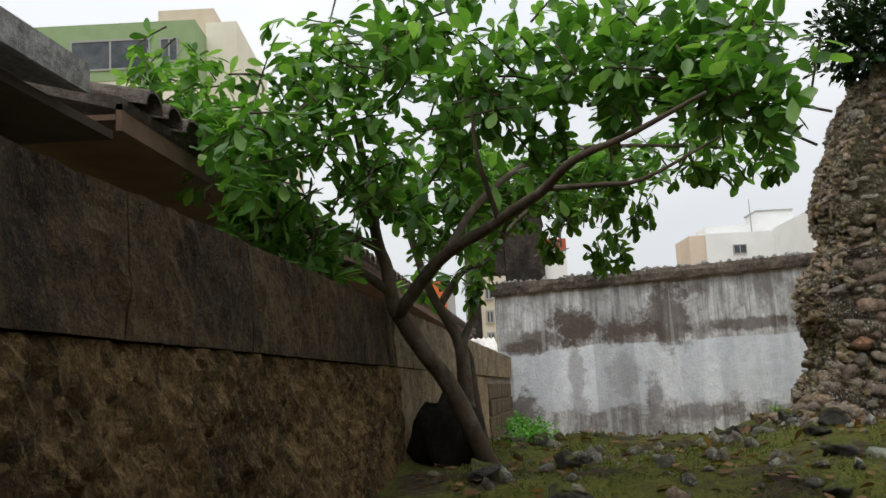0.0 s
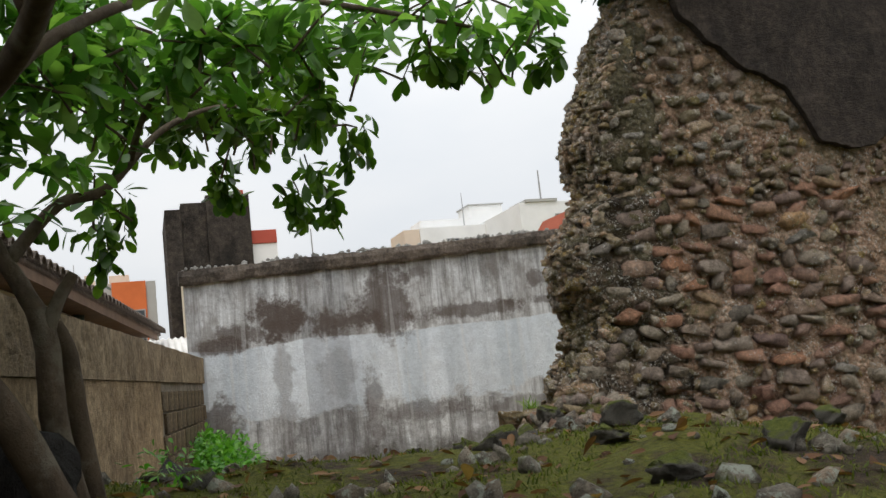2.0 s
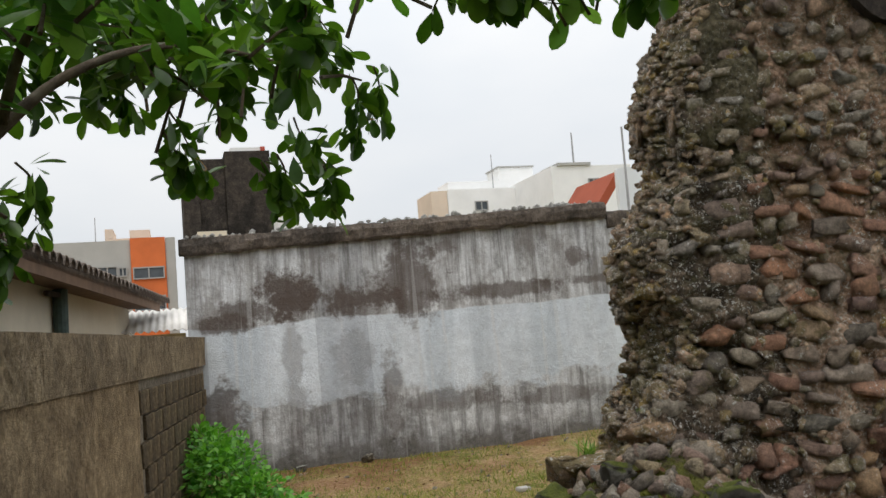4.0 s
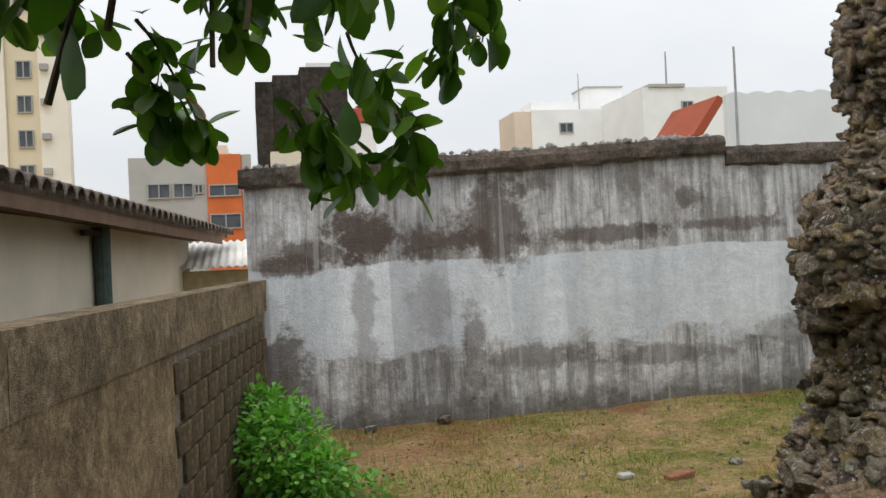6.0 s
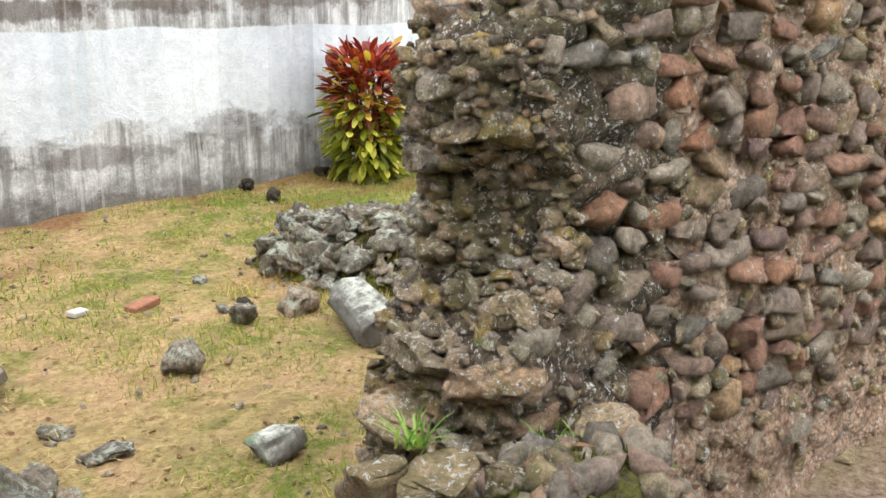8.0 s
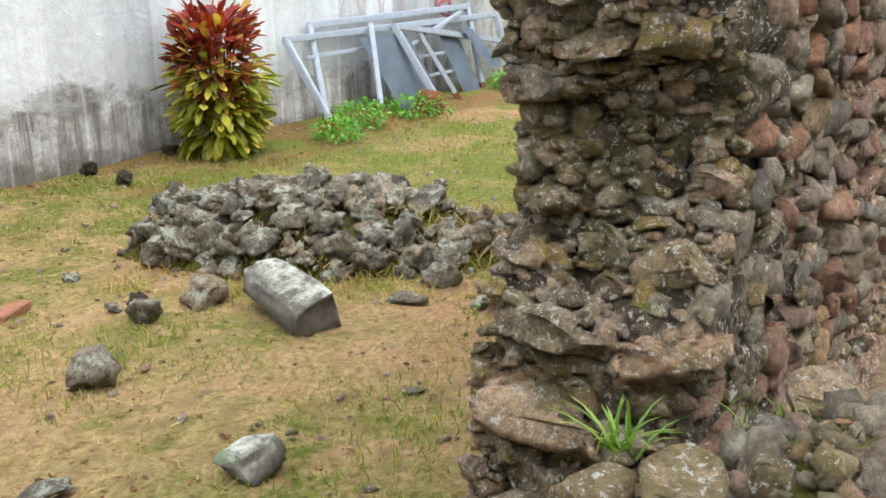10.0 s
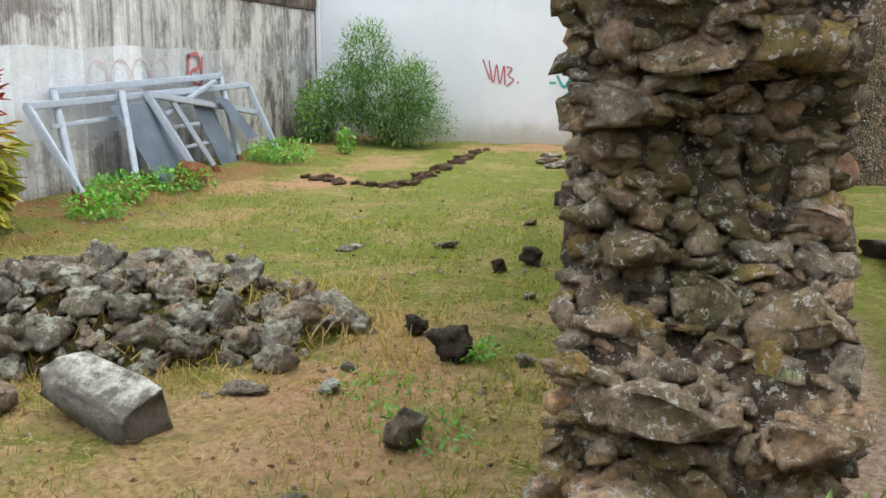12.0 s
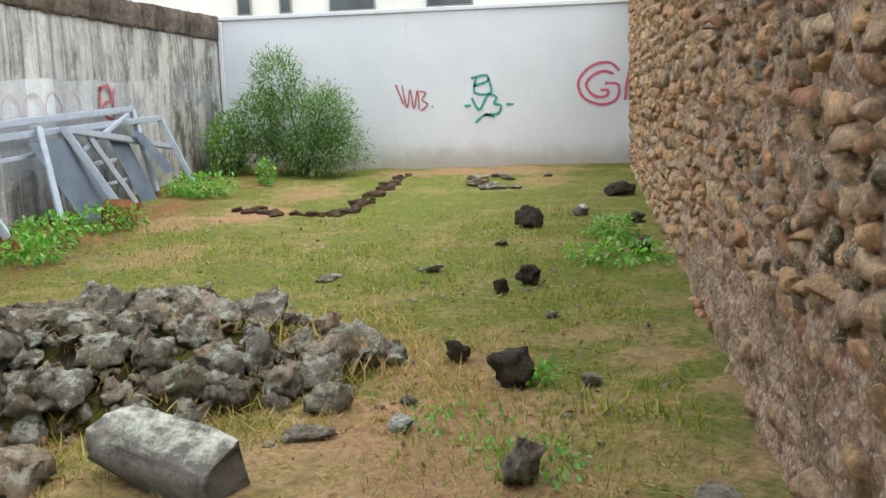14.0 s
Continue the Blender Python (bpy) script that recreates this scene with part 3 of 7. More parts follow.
def rough_wall(name, p0, p1, z0, z1, thick, material, parent, label="", stepsize=0.2, amp=0.012, top=None, chunky=0.0):
    """A wall along p0-p1 with an uneven face on its left side, thick to the other."""
    d = Vector((p1[0] - p0[0], p1[1] - p0[1], 0))
    n = max(2, int(d.length / stepsize))
    k = max(2, int((z1 - z0) / stepsize))
    u = d.normalized()
    nor = Vector((-u.y, u.x, 0))
    verts, faces = [], []
    for side in (0, 1):
        for j in range(k + 1):
            for i in range(n + 1):
                p = Vector((p0[0], p0[1], 0)) + d * (i / n)
                p.z = z0 + ((top(p.x) if top else z1) - z0) * j / k
                if side:
                    p -= nor * thick
                else:
                    p += nor * amp * (fbm(p * 1.7, 3) + chunky * (1.1 * fbm(p * 8.0, 3) + 0.8 * fbm(p * 21.0, 2)))
                verts.append(p)
    w = n + 1
    o = w * (k + 1)
    for j in range(k):
        for i in range(n):
            a = j * w + i
            faces.append((a, a + w, a + w + 1, a + 1))
            faces.append((o + a, o + a + 1, o + a + w + 1, o + a + w))
    for i in range(n):
        a = k * w + i
        faces.append((a, o + a, o + a + 1, a + 1))
    for j in range(k):
        for i in (0, n):
            a = j * w + i
            q = (a, o + a, o + a + w, a + w)
            faces.append(q if i == 0 else q[::-1])
    return data_mesh(name, verts, faces, material, parent, label)


rough_wall("wall_face", (19.6, WY), (1.0, WY), -0.3, 2.90, WT, WHITE_WALL, ww, top=lambda x: 2.80 + (x - 1) * 0.043 if x < 6.5 else 2.90)
# (the face lies on the yard's side)


def coping_strip(x0, x1, y0, y1, low, high, label):
    """A weathered coping course: a bar of uneven section with a drip edge."""
    vs, fs = [], []
    xs = np.arange(x0, x1 + 1e-6, 0.045)
    for i, x in enumerate(xs):
        lo_, hi_ = low(x), high(x)
        crack = 0.012 if noise.noise(Vector((x * 1.3, 0, 5))) > 0.38 else 0.0
        prof = ((y0 + 0.03, lo_ - 0.05), (y0, lo_ - 0.015), (y0 - 0.015, (lo_ + hi_) / 2), (y0 + 0.015, hi_ - 0.01), (y0 + 0.08, hi_), (y1, hi_), (y1, lo_))
        for j, (y, z) in enumerate(prof):
            q = Vector((x * 5, y * 9 + j, z * 7))
            vs.append((x, y + 0.022 * fbm(q, 4) + crack, z + 0.020 * fbm(q + Vector((9, 3, 1)), 4) - crack * (j in (3, 4, 5))))
    n = 7
    for i in range(len(xs) - 1):
        for j in range(n):
            a_, b_ = i * n + j, i * n + (j + 1) % n
            fs.append((a_, a_ + n, b_ + n, b_))
    fs += [tuple(range(n)), tuple(range((len(xs) - 1) * n, len(xs) * n))[::-1]]
    return data_mesh("coping", vs, fs, COPING, ww, label)


coping_strip(0.94, 6.5, WY - 0.09, WY + WT + 0.05, lambda x: 2.80 + (x - 1) * 0.043, lambda x: 2.965 + (x - 1) * 0.043, "mossy dark coping course")
coping_strip(6.505, 19.55, WY - 0.04, WY + WT + 0.03, lambda x: 2.90, lambda x: 3.08 + (x - 6.5) * 0.018, "low weathered coping course")
bm = bmesh.new()
for i in range(150):
    x = 1.0 + 5.4 * random.random()
    s = 0.012 + 0.02 * random.random()
    bmesh.ops.create_icosphere(bm, subdivisions=1, radius=s, matrix=Matrix.Translation((x, WY - 0.08 + 0.3 * random.random(), 2.965 + (x - 1) * 0.043 + s * 0.6)) @ Matrix.Diagonal((1.4, 1, 0.8 + random.random(), 1)))
crumbs = part("glass_shards", bm, CORRUGATED, ww, "pale shards set along the top")
crumbs["kind"] = "stuff"

# ---- white wall with painted scrawls ----
gwall = thing("wall_east", (0, 0, 0), "white painted wall with spray scrawls", "wall", kind="structure")
rough_wall("wall_face", (19.5, -12), (19.5, 15.5), -0.3, 3.22, 0.2, GRAFFITI_WALL, gwall, amp=0.006, stepsize=0.4)
box("coping", 19.46, 19.75, -12, 15.5, 3.225, 3.30, GRAFFITI_WALL, gwall, bevel=0.012)
box("gutter_pipe", 19.40, 19.47, 15.40, 15.48, 0.9, 3.2, GRAFFITI_WALL, gwall, "white downpipe in the corner", bevel=0.015)

RED_PAINT = simple("red_spray", (0.40, 0.12, 0.13), 0.7, var=0.3)
FADED_RED = simple("faded_red_spray", (0.56, 0.45, 0.45), 0.8, var=0.2)
GREEN_PAINT = simple("green_spray", (0.06, 0.33, 0.29), 0.7, var=0.3)
PINK_PAINT = simple("pink_spray", (0.55, 0.12, 0.20), 0.7, var=0.2)


def scrawl(name, strokes, x, material, parent, width=0.035, axis_x=True, label=""):
    """Sprayed strokes as thin raised ribbons on a wall; strokes are (u, z) polylines, smoothed."""
    bm = bmesh.new()
    for st in strokes:
        pts = []
        for i in range(len(st) - 1):
            p0, p1, p2, p3 = st[max(0, i - 1)], st[i], st[i + 1], st[min(len(st) - 1, i + 2)]
            for q in range(6):
                t = q / 6
                pts.append(tuple(0.5 * (2 * p1[c] + (p2[c] - p0[c]) * t + (2 * p0[c] - 5 * p1[c] + 4 * p2[c] - p3[c]) * t * t + (3 * p1[c] - p0[c] - 3 * p2[c] + p3[c]) * t ** 3) for c in (0, 1)))
        pts.append(st[-1])
        last = None
        for i, p in enumerate(pts):
            a, b = pts[max(0, i - 1)], pts[min(len(pts) - 1, i + 1)]
            d = Vector((b[0] - a[0], b[1] - a[1]))
            d = d.normalized() if d.length else Vector((1, 0))
            w = width * (0.8 + 0.4 * random.random()) / 2
            row = []
            for s in (-1, 1):
                u, z = p[0] - s * d.y * w, p[1] + s * d.x * w
                row.append(bm.verts.new((x, u, z) if axis_x else (u, x, z)))
            if last:
                bm.faces.new((last[0], last[1], row[1], row[0]) if axis_x else (last[0], row[0], row[1], last[1]))
            last = row
    return part(name, bm, material, parent, label)


GXF = 19.485
scrawl("scrawl", [[(12.14, 1.92), (12.0, 1.54)], [(12.02, 1.90), (11.94, 1.48), (11.87, 1.82), (11.81, 1.46), (11.73, 1.80), (11.71, 1.44)], [(11.69, 1.78), (11.58, 1.74), (11.65, 1.62), (11.55, 1.53), (11.68, 1.42)], [(11.45, 1.50), (11.47, 1.47)]], GXF, RED_PAINT, gwall, 0.028, label="red sprayed initials")
scrawl("scrawl", [[(10.72, 1.98), (10.45, 2.03), (10.42, 1.92), (10.68, 1.84)], [(10.62, 2.0), (10.66, 1.72), (10.36, 1.70), (10.40, 1.98)], [(10.72, 1.62), (10.58, 1.40), (10.42, 1.66), (10.26, 1.62), (10.30, 1.50), (10.18, 1.46), (10.24, 1.32), (10.50, 1.30)], [(10.86, 1.48), (10.74, 1.48)], [(10.08, 1.48), (9.94, 1.48)], [(10.66, 1.16), (10.48, 1.30), (10.3, 1.26)]], GXF, GREEN_PAINT, gwall, 0.045, label="green sprayed monogram")
scrawl("scrawl", [[(8.0, 2.02), (8.18, 2.17), (8.5, 2.12), (8.74, 1.86), (8.66, 1.56), (8.34, 1.42), (8.06, 1.50), (8.02, 1.76), (8.26, 1.80)], [(8.1, 1.96), (8.3, 2.02), (8.52, 1.92), (8.6, 1.76), (8.46, 1.58), (8.26, 1.56), (8.2, 1.66), (8.34, 1.68)], [(7.9, 1.48), (7.86, 1.84), (7.76, 2.16), (7.64, 2.14), (7.72, 1.80), (7.58, 1.86), (7.5, 1.72), (7.54, 1.46)], [(7.78, 1.5), (7.72, 1.66), (7.64, 1.48)]], GXF, PINK_PAINT, gwall, 0.05, label="pink sprayed bubble letters")
scrawl("scrawl", [[(12.0 + 0.5 * i + 0.22 * math.cos(a), 1.62 + 0.02 * i + 0.22 * math.sin(a)) for a in np.arange(-0.4, 3.7, 0.5)] for i in range(4)], 15.475, FADED_RED, ww, 0.022, False, "faded red sprayed loops")
scrawl("scrawl", [[(14.25, 1.92), (14.55, 1.96), (14.6, 1.78), (14.35, 1.70), (14.4, 1.55), (14.65, 1.5)], [(14.3, 1.96), (14.25, 1.66)], [(14.7, 1.92), (14.66, 1.54)]], 15.475, RED_PAINT, ww, 0.055, False, "dark red sprayed sign")

# ---- left boundary wall ----
lw = thing("wall_west", (0, 0, 0), "rough brown rendered boundary wall", "wall", kind="structure")
LTOP, LLEDGE = 1.80, 1.46
rough_wall("wall_face", (left_x(11.2), 11.2), (left_x(5.62), 5.62), -0.5, LLEDGE, 0.22, FAR_RENDER, lw, amp=0.011, stepsize=0.06, chunky=0.5)
rough_wall("wall_face", (left_x(5.62), 5.62), (left_x(0.2), 0.2), -0.5, LLEDGE, 0.22, LEFT_WALL, lw, amp=0.021, stepsize=0.028, chunky=1.1)
rough_wall("wall_face", (left_x(0.2), 0.2), (left_x(-4), -4), -0.5, LLEDGE, 0.22, LEFT_WALL, lw, amp=0.02, stepsize=0.2)
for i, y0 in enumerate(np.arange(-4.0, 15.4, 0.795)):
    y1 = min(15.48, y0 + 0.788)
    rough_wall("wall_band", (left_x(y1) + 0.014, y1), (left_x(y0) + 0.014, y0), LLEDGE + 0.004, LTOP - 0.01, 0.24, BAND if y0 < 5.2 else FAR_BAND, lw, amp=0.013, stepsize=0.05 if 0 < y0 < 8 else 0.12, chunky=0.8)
rough_wall("wall_backing", (left_x(15.48) - 0.02, 15.48), (left_x(11.205) - 0.02, 11.205), -0.3, LLEDGE, 0.18, JOINT, lw, amp=0.004, stepsize=0.3)


# plain rendered walls, unseen, added to shade the start of the walk
blocker = thing("wall_shade_blocker", (0, 0, 0), "unseen plain brown wall added to shade the passage", "wall", kind="structure")
rough_wall("wall_face", (3.3, -2.6), (-1.35, -2.6), -0.3, 3.6, 0.25, LEFT_WALL, blocker, stepsize=0.4)
rough_wall("wall_face", (3.3, 2.4), (3.3, -2.85), -0.3, 3.6, -0.25, LEFT_WALL, blocker, stepsize=0.4)

# ---- ruined rubble-stone wall with its broken end ----
END_X = [(-0.4, 2.95), (0.7, 2.95), (1.0, 2.98), (1.16, 3.02), (1.38, 3.22), (1.6, 3.24), (1.75, 3.16), (1.95, 3.10), (2.15, 3.20), (2.35, 3.38), (2.75, 3.38), (3.1, 3.47), (3.5, 3.62), (3.75, 3.78), (3.9, 3.95)]
ruin = thing("ruined_wall", (3.3, 8.3, 0), "ruined rubble-stone wall with a broken crumbling end", "ruin wall")
RO = Vector((3.3, 8.3, 0))
TOP = 3.85
path = []
for x in list(np.arange(19.3, 7.0, -0.3)) + list(np.arange(7.0, 3.7, -0.07)):
    path.append(("o", x))
for i in range(13):
    path.append(("o2", i / 12))
for i in range(1, 40):
    path.append(("e", i / 40))
for i in range(13):
    path.append(("i2", 1 - i / 12))
for x in list(np.arange(3.7, 7.0, 0.07)) + list(np.arange(7.0, 19.4, 0.3)):
    path.append(("i", x))
zs = list(np.arange(-0.4, TOP + 0.01, 0.034))
rv, rf = [], []
for z in zs:
    ex = lerp(END_X, z)
    for kind, v in path:
        if kind in ("o", "i"):
            x = max(v, ex + 0.05)
        elif kind in ("o2", "i2"):
            x = ex + 0.10 + (3.75 - ex) * (1 - v) * 1.0 if ex < 3.65 else ex + 0.1 * (1 - v) + 0.1
        if kind[0] == "o":
            p = Vector((x, outer_y(x), z))
            nrm = Vector((0, -1, 0))
        elif kind[0] == "i":
            p = Vector((x, inner_y(x), z))
            nrm = Vector((0, 1, 0))
        else:
            a = math.pi * v
            p = Vector((ex + 0.10 - 0.10 * math.sin(a) ** 0.6, outer_y(ex) + (inner_y(ex) - outer_y(ex)) * (0.5 - 0.5 * math.cos(a)), z))
            nrm = Vector((-math.sin(a), -math.cos(a), 0))
        big = 0.05 if kind in ("o", "i") else 0.09
        d = big * fbm(p * 3.1, 3) * 0.8 + 0.03 * fbm(p * 13, 3)
        if kind in ("e", "o2", "i2"):
            d += 0.055 * fbm(Vector((p.x * 4, p.y * 4, p.z * 17)), 2) + 0.022 * fbm(p * 27, 2)
        if kind in ("o", "i") and v > 8:
            d *= 0.7
        p += nrm * (max(-0.10, min(0.03, d)) - (0.02 if kind in ("e", "o") else 0.0))
        if z > TOP - 0.3:
            p.z += 0.12 * fbm(Vector((p.x * 1.3, p.y * 1.3, 7)), 3) * (z - TOP + 0.3) / 0.3
        rv.append(p - RO)
w = len(path)
for j in range(len(zs) - 1):
    for i in range(w - 1):
        a = j * w + i
        rf.append((a, a + 1, a + w + 1, a + w))
t0 = (len(zs) - 1) * w
for i in range(w // 2 - 1):
    rf.append((t0 + i, t0 + i + 1, t0 + w - 2 - i, t0 + w - 1 - i))
core = data_mesh("rubble_core", rv, rf, MORTAR, ruin, "pebbly lime mortar, pink faces, crevice shade coloured in at the grey-brown break", smooth=True)
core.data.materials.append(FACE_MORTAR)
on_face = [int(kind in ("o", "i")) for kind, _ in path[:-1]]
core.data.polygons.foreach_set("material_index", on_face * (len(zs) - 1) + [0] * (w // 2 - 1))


def stone_mesh(name, seed, material, cuts=7, lo=0.62, hi=0.88, sub=2, rough=0.16, box_like=0.6):
    """A field stone: a rounded block, split along random planes, its breaks kept crisp."""
    bm = bmesh.new()
    bmesh.ops.create_icosphere(bm, subdivisions=sub, radius=1.0)
    g = random.Random(seed)
    planes = [(Vector((g.gauss(0, 1), g.gauss(0, 1), g.gauss(0, 1))).normalized(), g.uniform(lo, hi)) for _ in range(cuts)]
    o = Vector((seed * 7.3, seed * 3.1, seed * 1.7))
    for v in bm.verts:
        n0 = v.co.copy()
        p = Vector([math.copysign(abs(c) ** box_like, c) for c in n0]) * 0.95
        for n, d in planes:
            k = p.dot(n)
            if k > d:
                p -= n * (k - d)
        v.co = p + n0 * rough * fbm(n0 * 2.1 + o, 4) + (n0 * 0.35 * rough * noise.noise(n0 * 7.0 + o) if sub > 2 else n0 * 0.0)
    for e in bm.edges:
        if len(e.link_faces) == 2 and e.calc_face_angle() > 0.55:
            e.smooth = False
    me = bpy.data.meshes.new(name)
    bm.to_mesh(me)
    bm.free()
    me.materials.append(material)
    me.polygons.foreach_set("use_smooth", [True] * len(me.polygons))
    return me


STONES = [stone_mesh("stone", s + 1, STONE, 12, 0.48, 0.88, rough=0.22, box_like=0.42) for s in range(16)]
SLABS = [stone_mesh("stone_slab", s + 31, END_SINGLE, 11, 0.52, 0.84, rough=0.24, box_like=0.5) for s in range(14)]
CHUNKS = [stone_mesh("stone", s + 131, END_SINGLE, 14, 0.46, 0.84, sub=3, rough=0.21, box_like=0.45) for s in range(14)]
ROCKS = [stone_mesh("rock", s + 61, ROCK, 9, 0.5, 0.85, sub=3, rough=0.25) for s in range(8)]


def raw(me):
    vs = np.empty(len(me.vertices) * 3)
    me.vertices.foreach_get("co", vs)
    return vs.reshape(-1, 3), [tuple(p.vertices) for p in me.polygons]


def joined(name, placed, material, parent=None, label=""):
    """Many stones, (mesh, matrix) each, in one mesh."""
    vv, ff, o = [], [], 0
    cache = {}
    for me, m in placed:
        if me.name not in cache:
            cache[me.name] = raw(me)
        v, f = cache[me.name]
        a = np.array(m)
        vv.append(v @ a[:3, :3].T + a[:3, 3])
        ff += [tuple(i + o for i in q) for q in f]
        o += len(v)
    ob = data_mesh(name, np.concatenate(vv), ff, material, parent, label, smooth=True)
    ob["kind"] = "stuff"
    return ob


rs = random.Random(5)


def plaster_edge(x):
    """Height above which the old dark plaster still clings to the outer face."""
    return lerp([(4.05, 3.9), (4.1, 3.5), (4.5, 3.2), (4.85, 3.0), (5.05, 2.62), (5.5, 2.50), (5.9, 2.9), (6.6, 2.7), (20, 2.7)], x)


def course_stones(face, x0, x1, z0, z1, big):
    """Rough courses of stones on one face of the ruin: yields (x, z, w, h)."""
    z = z0
    while z < z1:
        h = big * rs.uniform(0.55, 1.05)
        x = x0 + rs.random() * big
        while x < x1:
            wd = big * rs.uniform(0.6, 2.2)
            yield x + wd / 2, z + h / 2 + rs.uniform(-0.25, 0.25) * h, wd * rs.uniform(0.8, 1.08), h * rs.uniform(0.75, 1.15)
            x += wd
        z += h * 0.93


near, rest, tan = [], [], []
TANS = [stone_mesh("stone", s + 41, TAN_SINGLE, 11, 0.48, 0.84, rough=0.24, box_like=0.52) for s in range(12)]
REDS = [stone_mesh("stone", s + 81, RED_SINGLE, 12, 0.48, 0.9, rough=0.22, box_like=0.42) for s in range(12)]
red = []
for face in ("o", "i"):
    for x, z, wd, h in course_stones(face, 3.0, 9.5 if face == "i" else 7.5, 0.0, TOP - 0.05, 0.15 if face == "i" else 0.148):
        if x - wd / 2 < lerp(END_X, z) + 0.02:
            continue
        if face == "o" and z > plaster_edge(x) - 0.05:
            continue
        if face == "o" and 5.3 < x < 5.75 and 1.7 < z < 2.3:
            continue
        if z < (0.72 if face == "i" else 0.6) and rs.random() < 0.8:
            continue
        upper = face == "o" and z > 2.35
        if upper:
            wd, h = wd * 0.72, h * 0.72
        y = (outer_y(x) + 0.012) if face == "o" else (inner_y(x) - 0.03)
        m = Matrix.Translation(Vector((x, y, z)) - RO) @ Euler((rs.uniform(-0.2, 0.2), rs.uniform(-0.28, 0.28), rs.uniform(-0.3, 0.3))).to_matrix().to_4x4() @ Matrix.Diagonal((wd * 0.54, 0.045 + 0.035 * rs.random(), h * 0.56, 1)) if face == "o" else Matrix.Translation(Vector((x, y, z)) - RO) @ Euler((rs.uniform(-0.2, 0.2), rs.uniform(-0.28, 0.28), rs.uniform(-0.3, 0.3))).to_matrix().to_4x4() @ Matrix.Diagonal((wd * 0.56, 0.055 + 0.05 * rs.random(), h * 0.58, 1))
        rosy = face == "o" and 0.7 < z < 2.35 and x > 3.45 and rs.random() < 0.68
        me = rs.choice(REDS if rosy else STONES if face == "o" else TANS)
        close = (face == "o" and x < 4.75 and 0.75 < z < 2.2) or (face == "i" and x < 4.6 and 0.3 < z < 1.9)
        (near if close else red if rosy else rest if face == "o" else tan).append((me, m))
for x, z, wd, h in course_stones("i", 9.5, 19.2, 0.1, TOP - 0.1, 0.2):
    m = Matrix.Translation(Vector((x, inner_y(x) - 0.02, z)) - RO) @ Euler((0, rs.uniform(-0.2, 0.2), 0)).to_matrix().to_4x4() @ Matrix.Diagonal((wd * 0.55, 0.09, h * 0.56, 1))
    tan.append((rs.choice(TANS), m))
# the broken end: fragments of every size bedded in the mortar
def end_piece(z, y, wd, bed, deep, out):
    ex = lerp(END_X, z)
    s = math.sin(math.pi * min(1, max(0, (y - outer_y(ex)) / 0.62))) ** 0.5
    p = Vector((ex + 0.10 - 0.10 * s - out, y, z))
    p.x -= 0.065 * fbm(p * 3.1, 3)
    return Matrix.Translation(p - RO) @ Euler((rs.uniform(-0.35, 0.35), rs.uniform(-0.5, 0.5), rs.uniform(-0.6, 0.6))).to_matrix().to_4x4() @ Matrix.Diagonal((deep, wd * 0.55, bed * 0.58, 1))


z = -0.1
while z < TOP - 0.1:
    ex = lerp(END_X, z)
    bed = rs.choice((0.035, 0.045, 0.06, 0.08, 0.12))
    y = outer_y(ex) - 0.02
    while y < inner_y(ex) - 0.05:
        wd = min(bed * rs.uniform(0.9, 3.0), inner_y(ex) + 0.01 - y)
        if rs.random() < 0.86:
            m = end_piece(z + bed / 2 + rs.uniform(-0.02, 0.02), y + wd / 2, wd, bed, rs.uniform(0.04, 0.075), rs.uniform(-0.05, -0.005))
            close = 0.4 < z < 2.6 and wd > 0.09
            (near if close else rest).append((rs.choice(CHUNKS if close else SLABS), m))
        y += wd
    z += bed * 0.9
for k in range(2200):
    z = rs.uniform(0.2, TOP - 0.1)
    ex = lerp(END_X, z)
    s = rs.choice((0.02, 0.025, 0.03, 0.045))
    rest.append((rs.choice(SLABS), end_piece(z, rs.uniform(outer_y(ex), inner_y(ex)), s * 2, s * rs.uniform(0.8, 1.5), s, rs.uniform(-0.03, 0.005))))
for face in ("o", "i"):
    for k in range(800):
        x, z, s = rs.uniform(3.2, 6.5), rs.uniform(0.2, TOP - 0.1), rs.choice((0.015, 0.02, 0.03, 0.04))
        if x < lerp(END_X, z) + 0.05 or (face == "i" and z < 0.8) or (face == "o" and z > plaster_edge(x) - 0.05):
            continue
        y = outer_y(x) + 0.0 if face == "o" else inner_y(x)
        rest.append((rs.choice(SLABS), Matrix.Translation(Vector((x, y, z)) - RO) @ Euler((rs.uniform(0, 3), rs.uniform(0, 3), 0)).to_matrix().to_4x4() @ Matrix.Diagonal((s * 1.3, s, s, 1))))
# the big stones of the broken end
for x, y, z, a, b, c, ry in ((3.04, 8.44, 1.10, 0.11, 0.20, 0.075, 0.1), (3.17, 8.48, 1.88, 0.07, 0.14, 0.09, 0.1), (3.04, 8.16, 1.08, 0.16, 0.13, 0.08, -0.1), (3.0, 8.42, 0.88, 0.12, 0.18, 0.10, 0.0), (3.16, 8.46, 1.38, 0.08, 0.08, 0.06, 0.0), (3.18, 8.5, 1.65, 0.07, 0.1, 0.05, 0.1), (3.2, 8.26, 1.98, 0.07, 0.14, 0.05, 0.0)):
    near.append((rs.choice(CHUNKS), Matrix.Translation(Vector((x, y, z)) - RO) @ Euler((rs.uniform(-0.15, 0.15), ry, rs.uniform(-0.3, 0.3))).to_matrix().to_4x4() @ Matrix.Diagonal((a, b, c, 1))))
rs.shuffle(near)
for me, m in near[300:]:
    (tan if me in TANS else red if me in REDS else rest).append((me, m))
NEAR_STONES = near[:300]
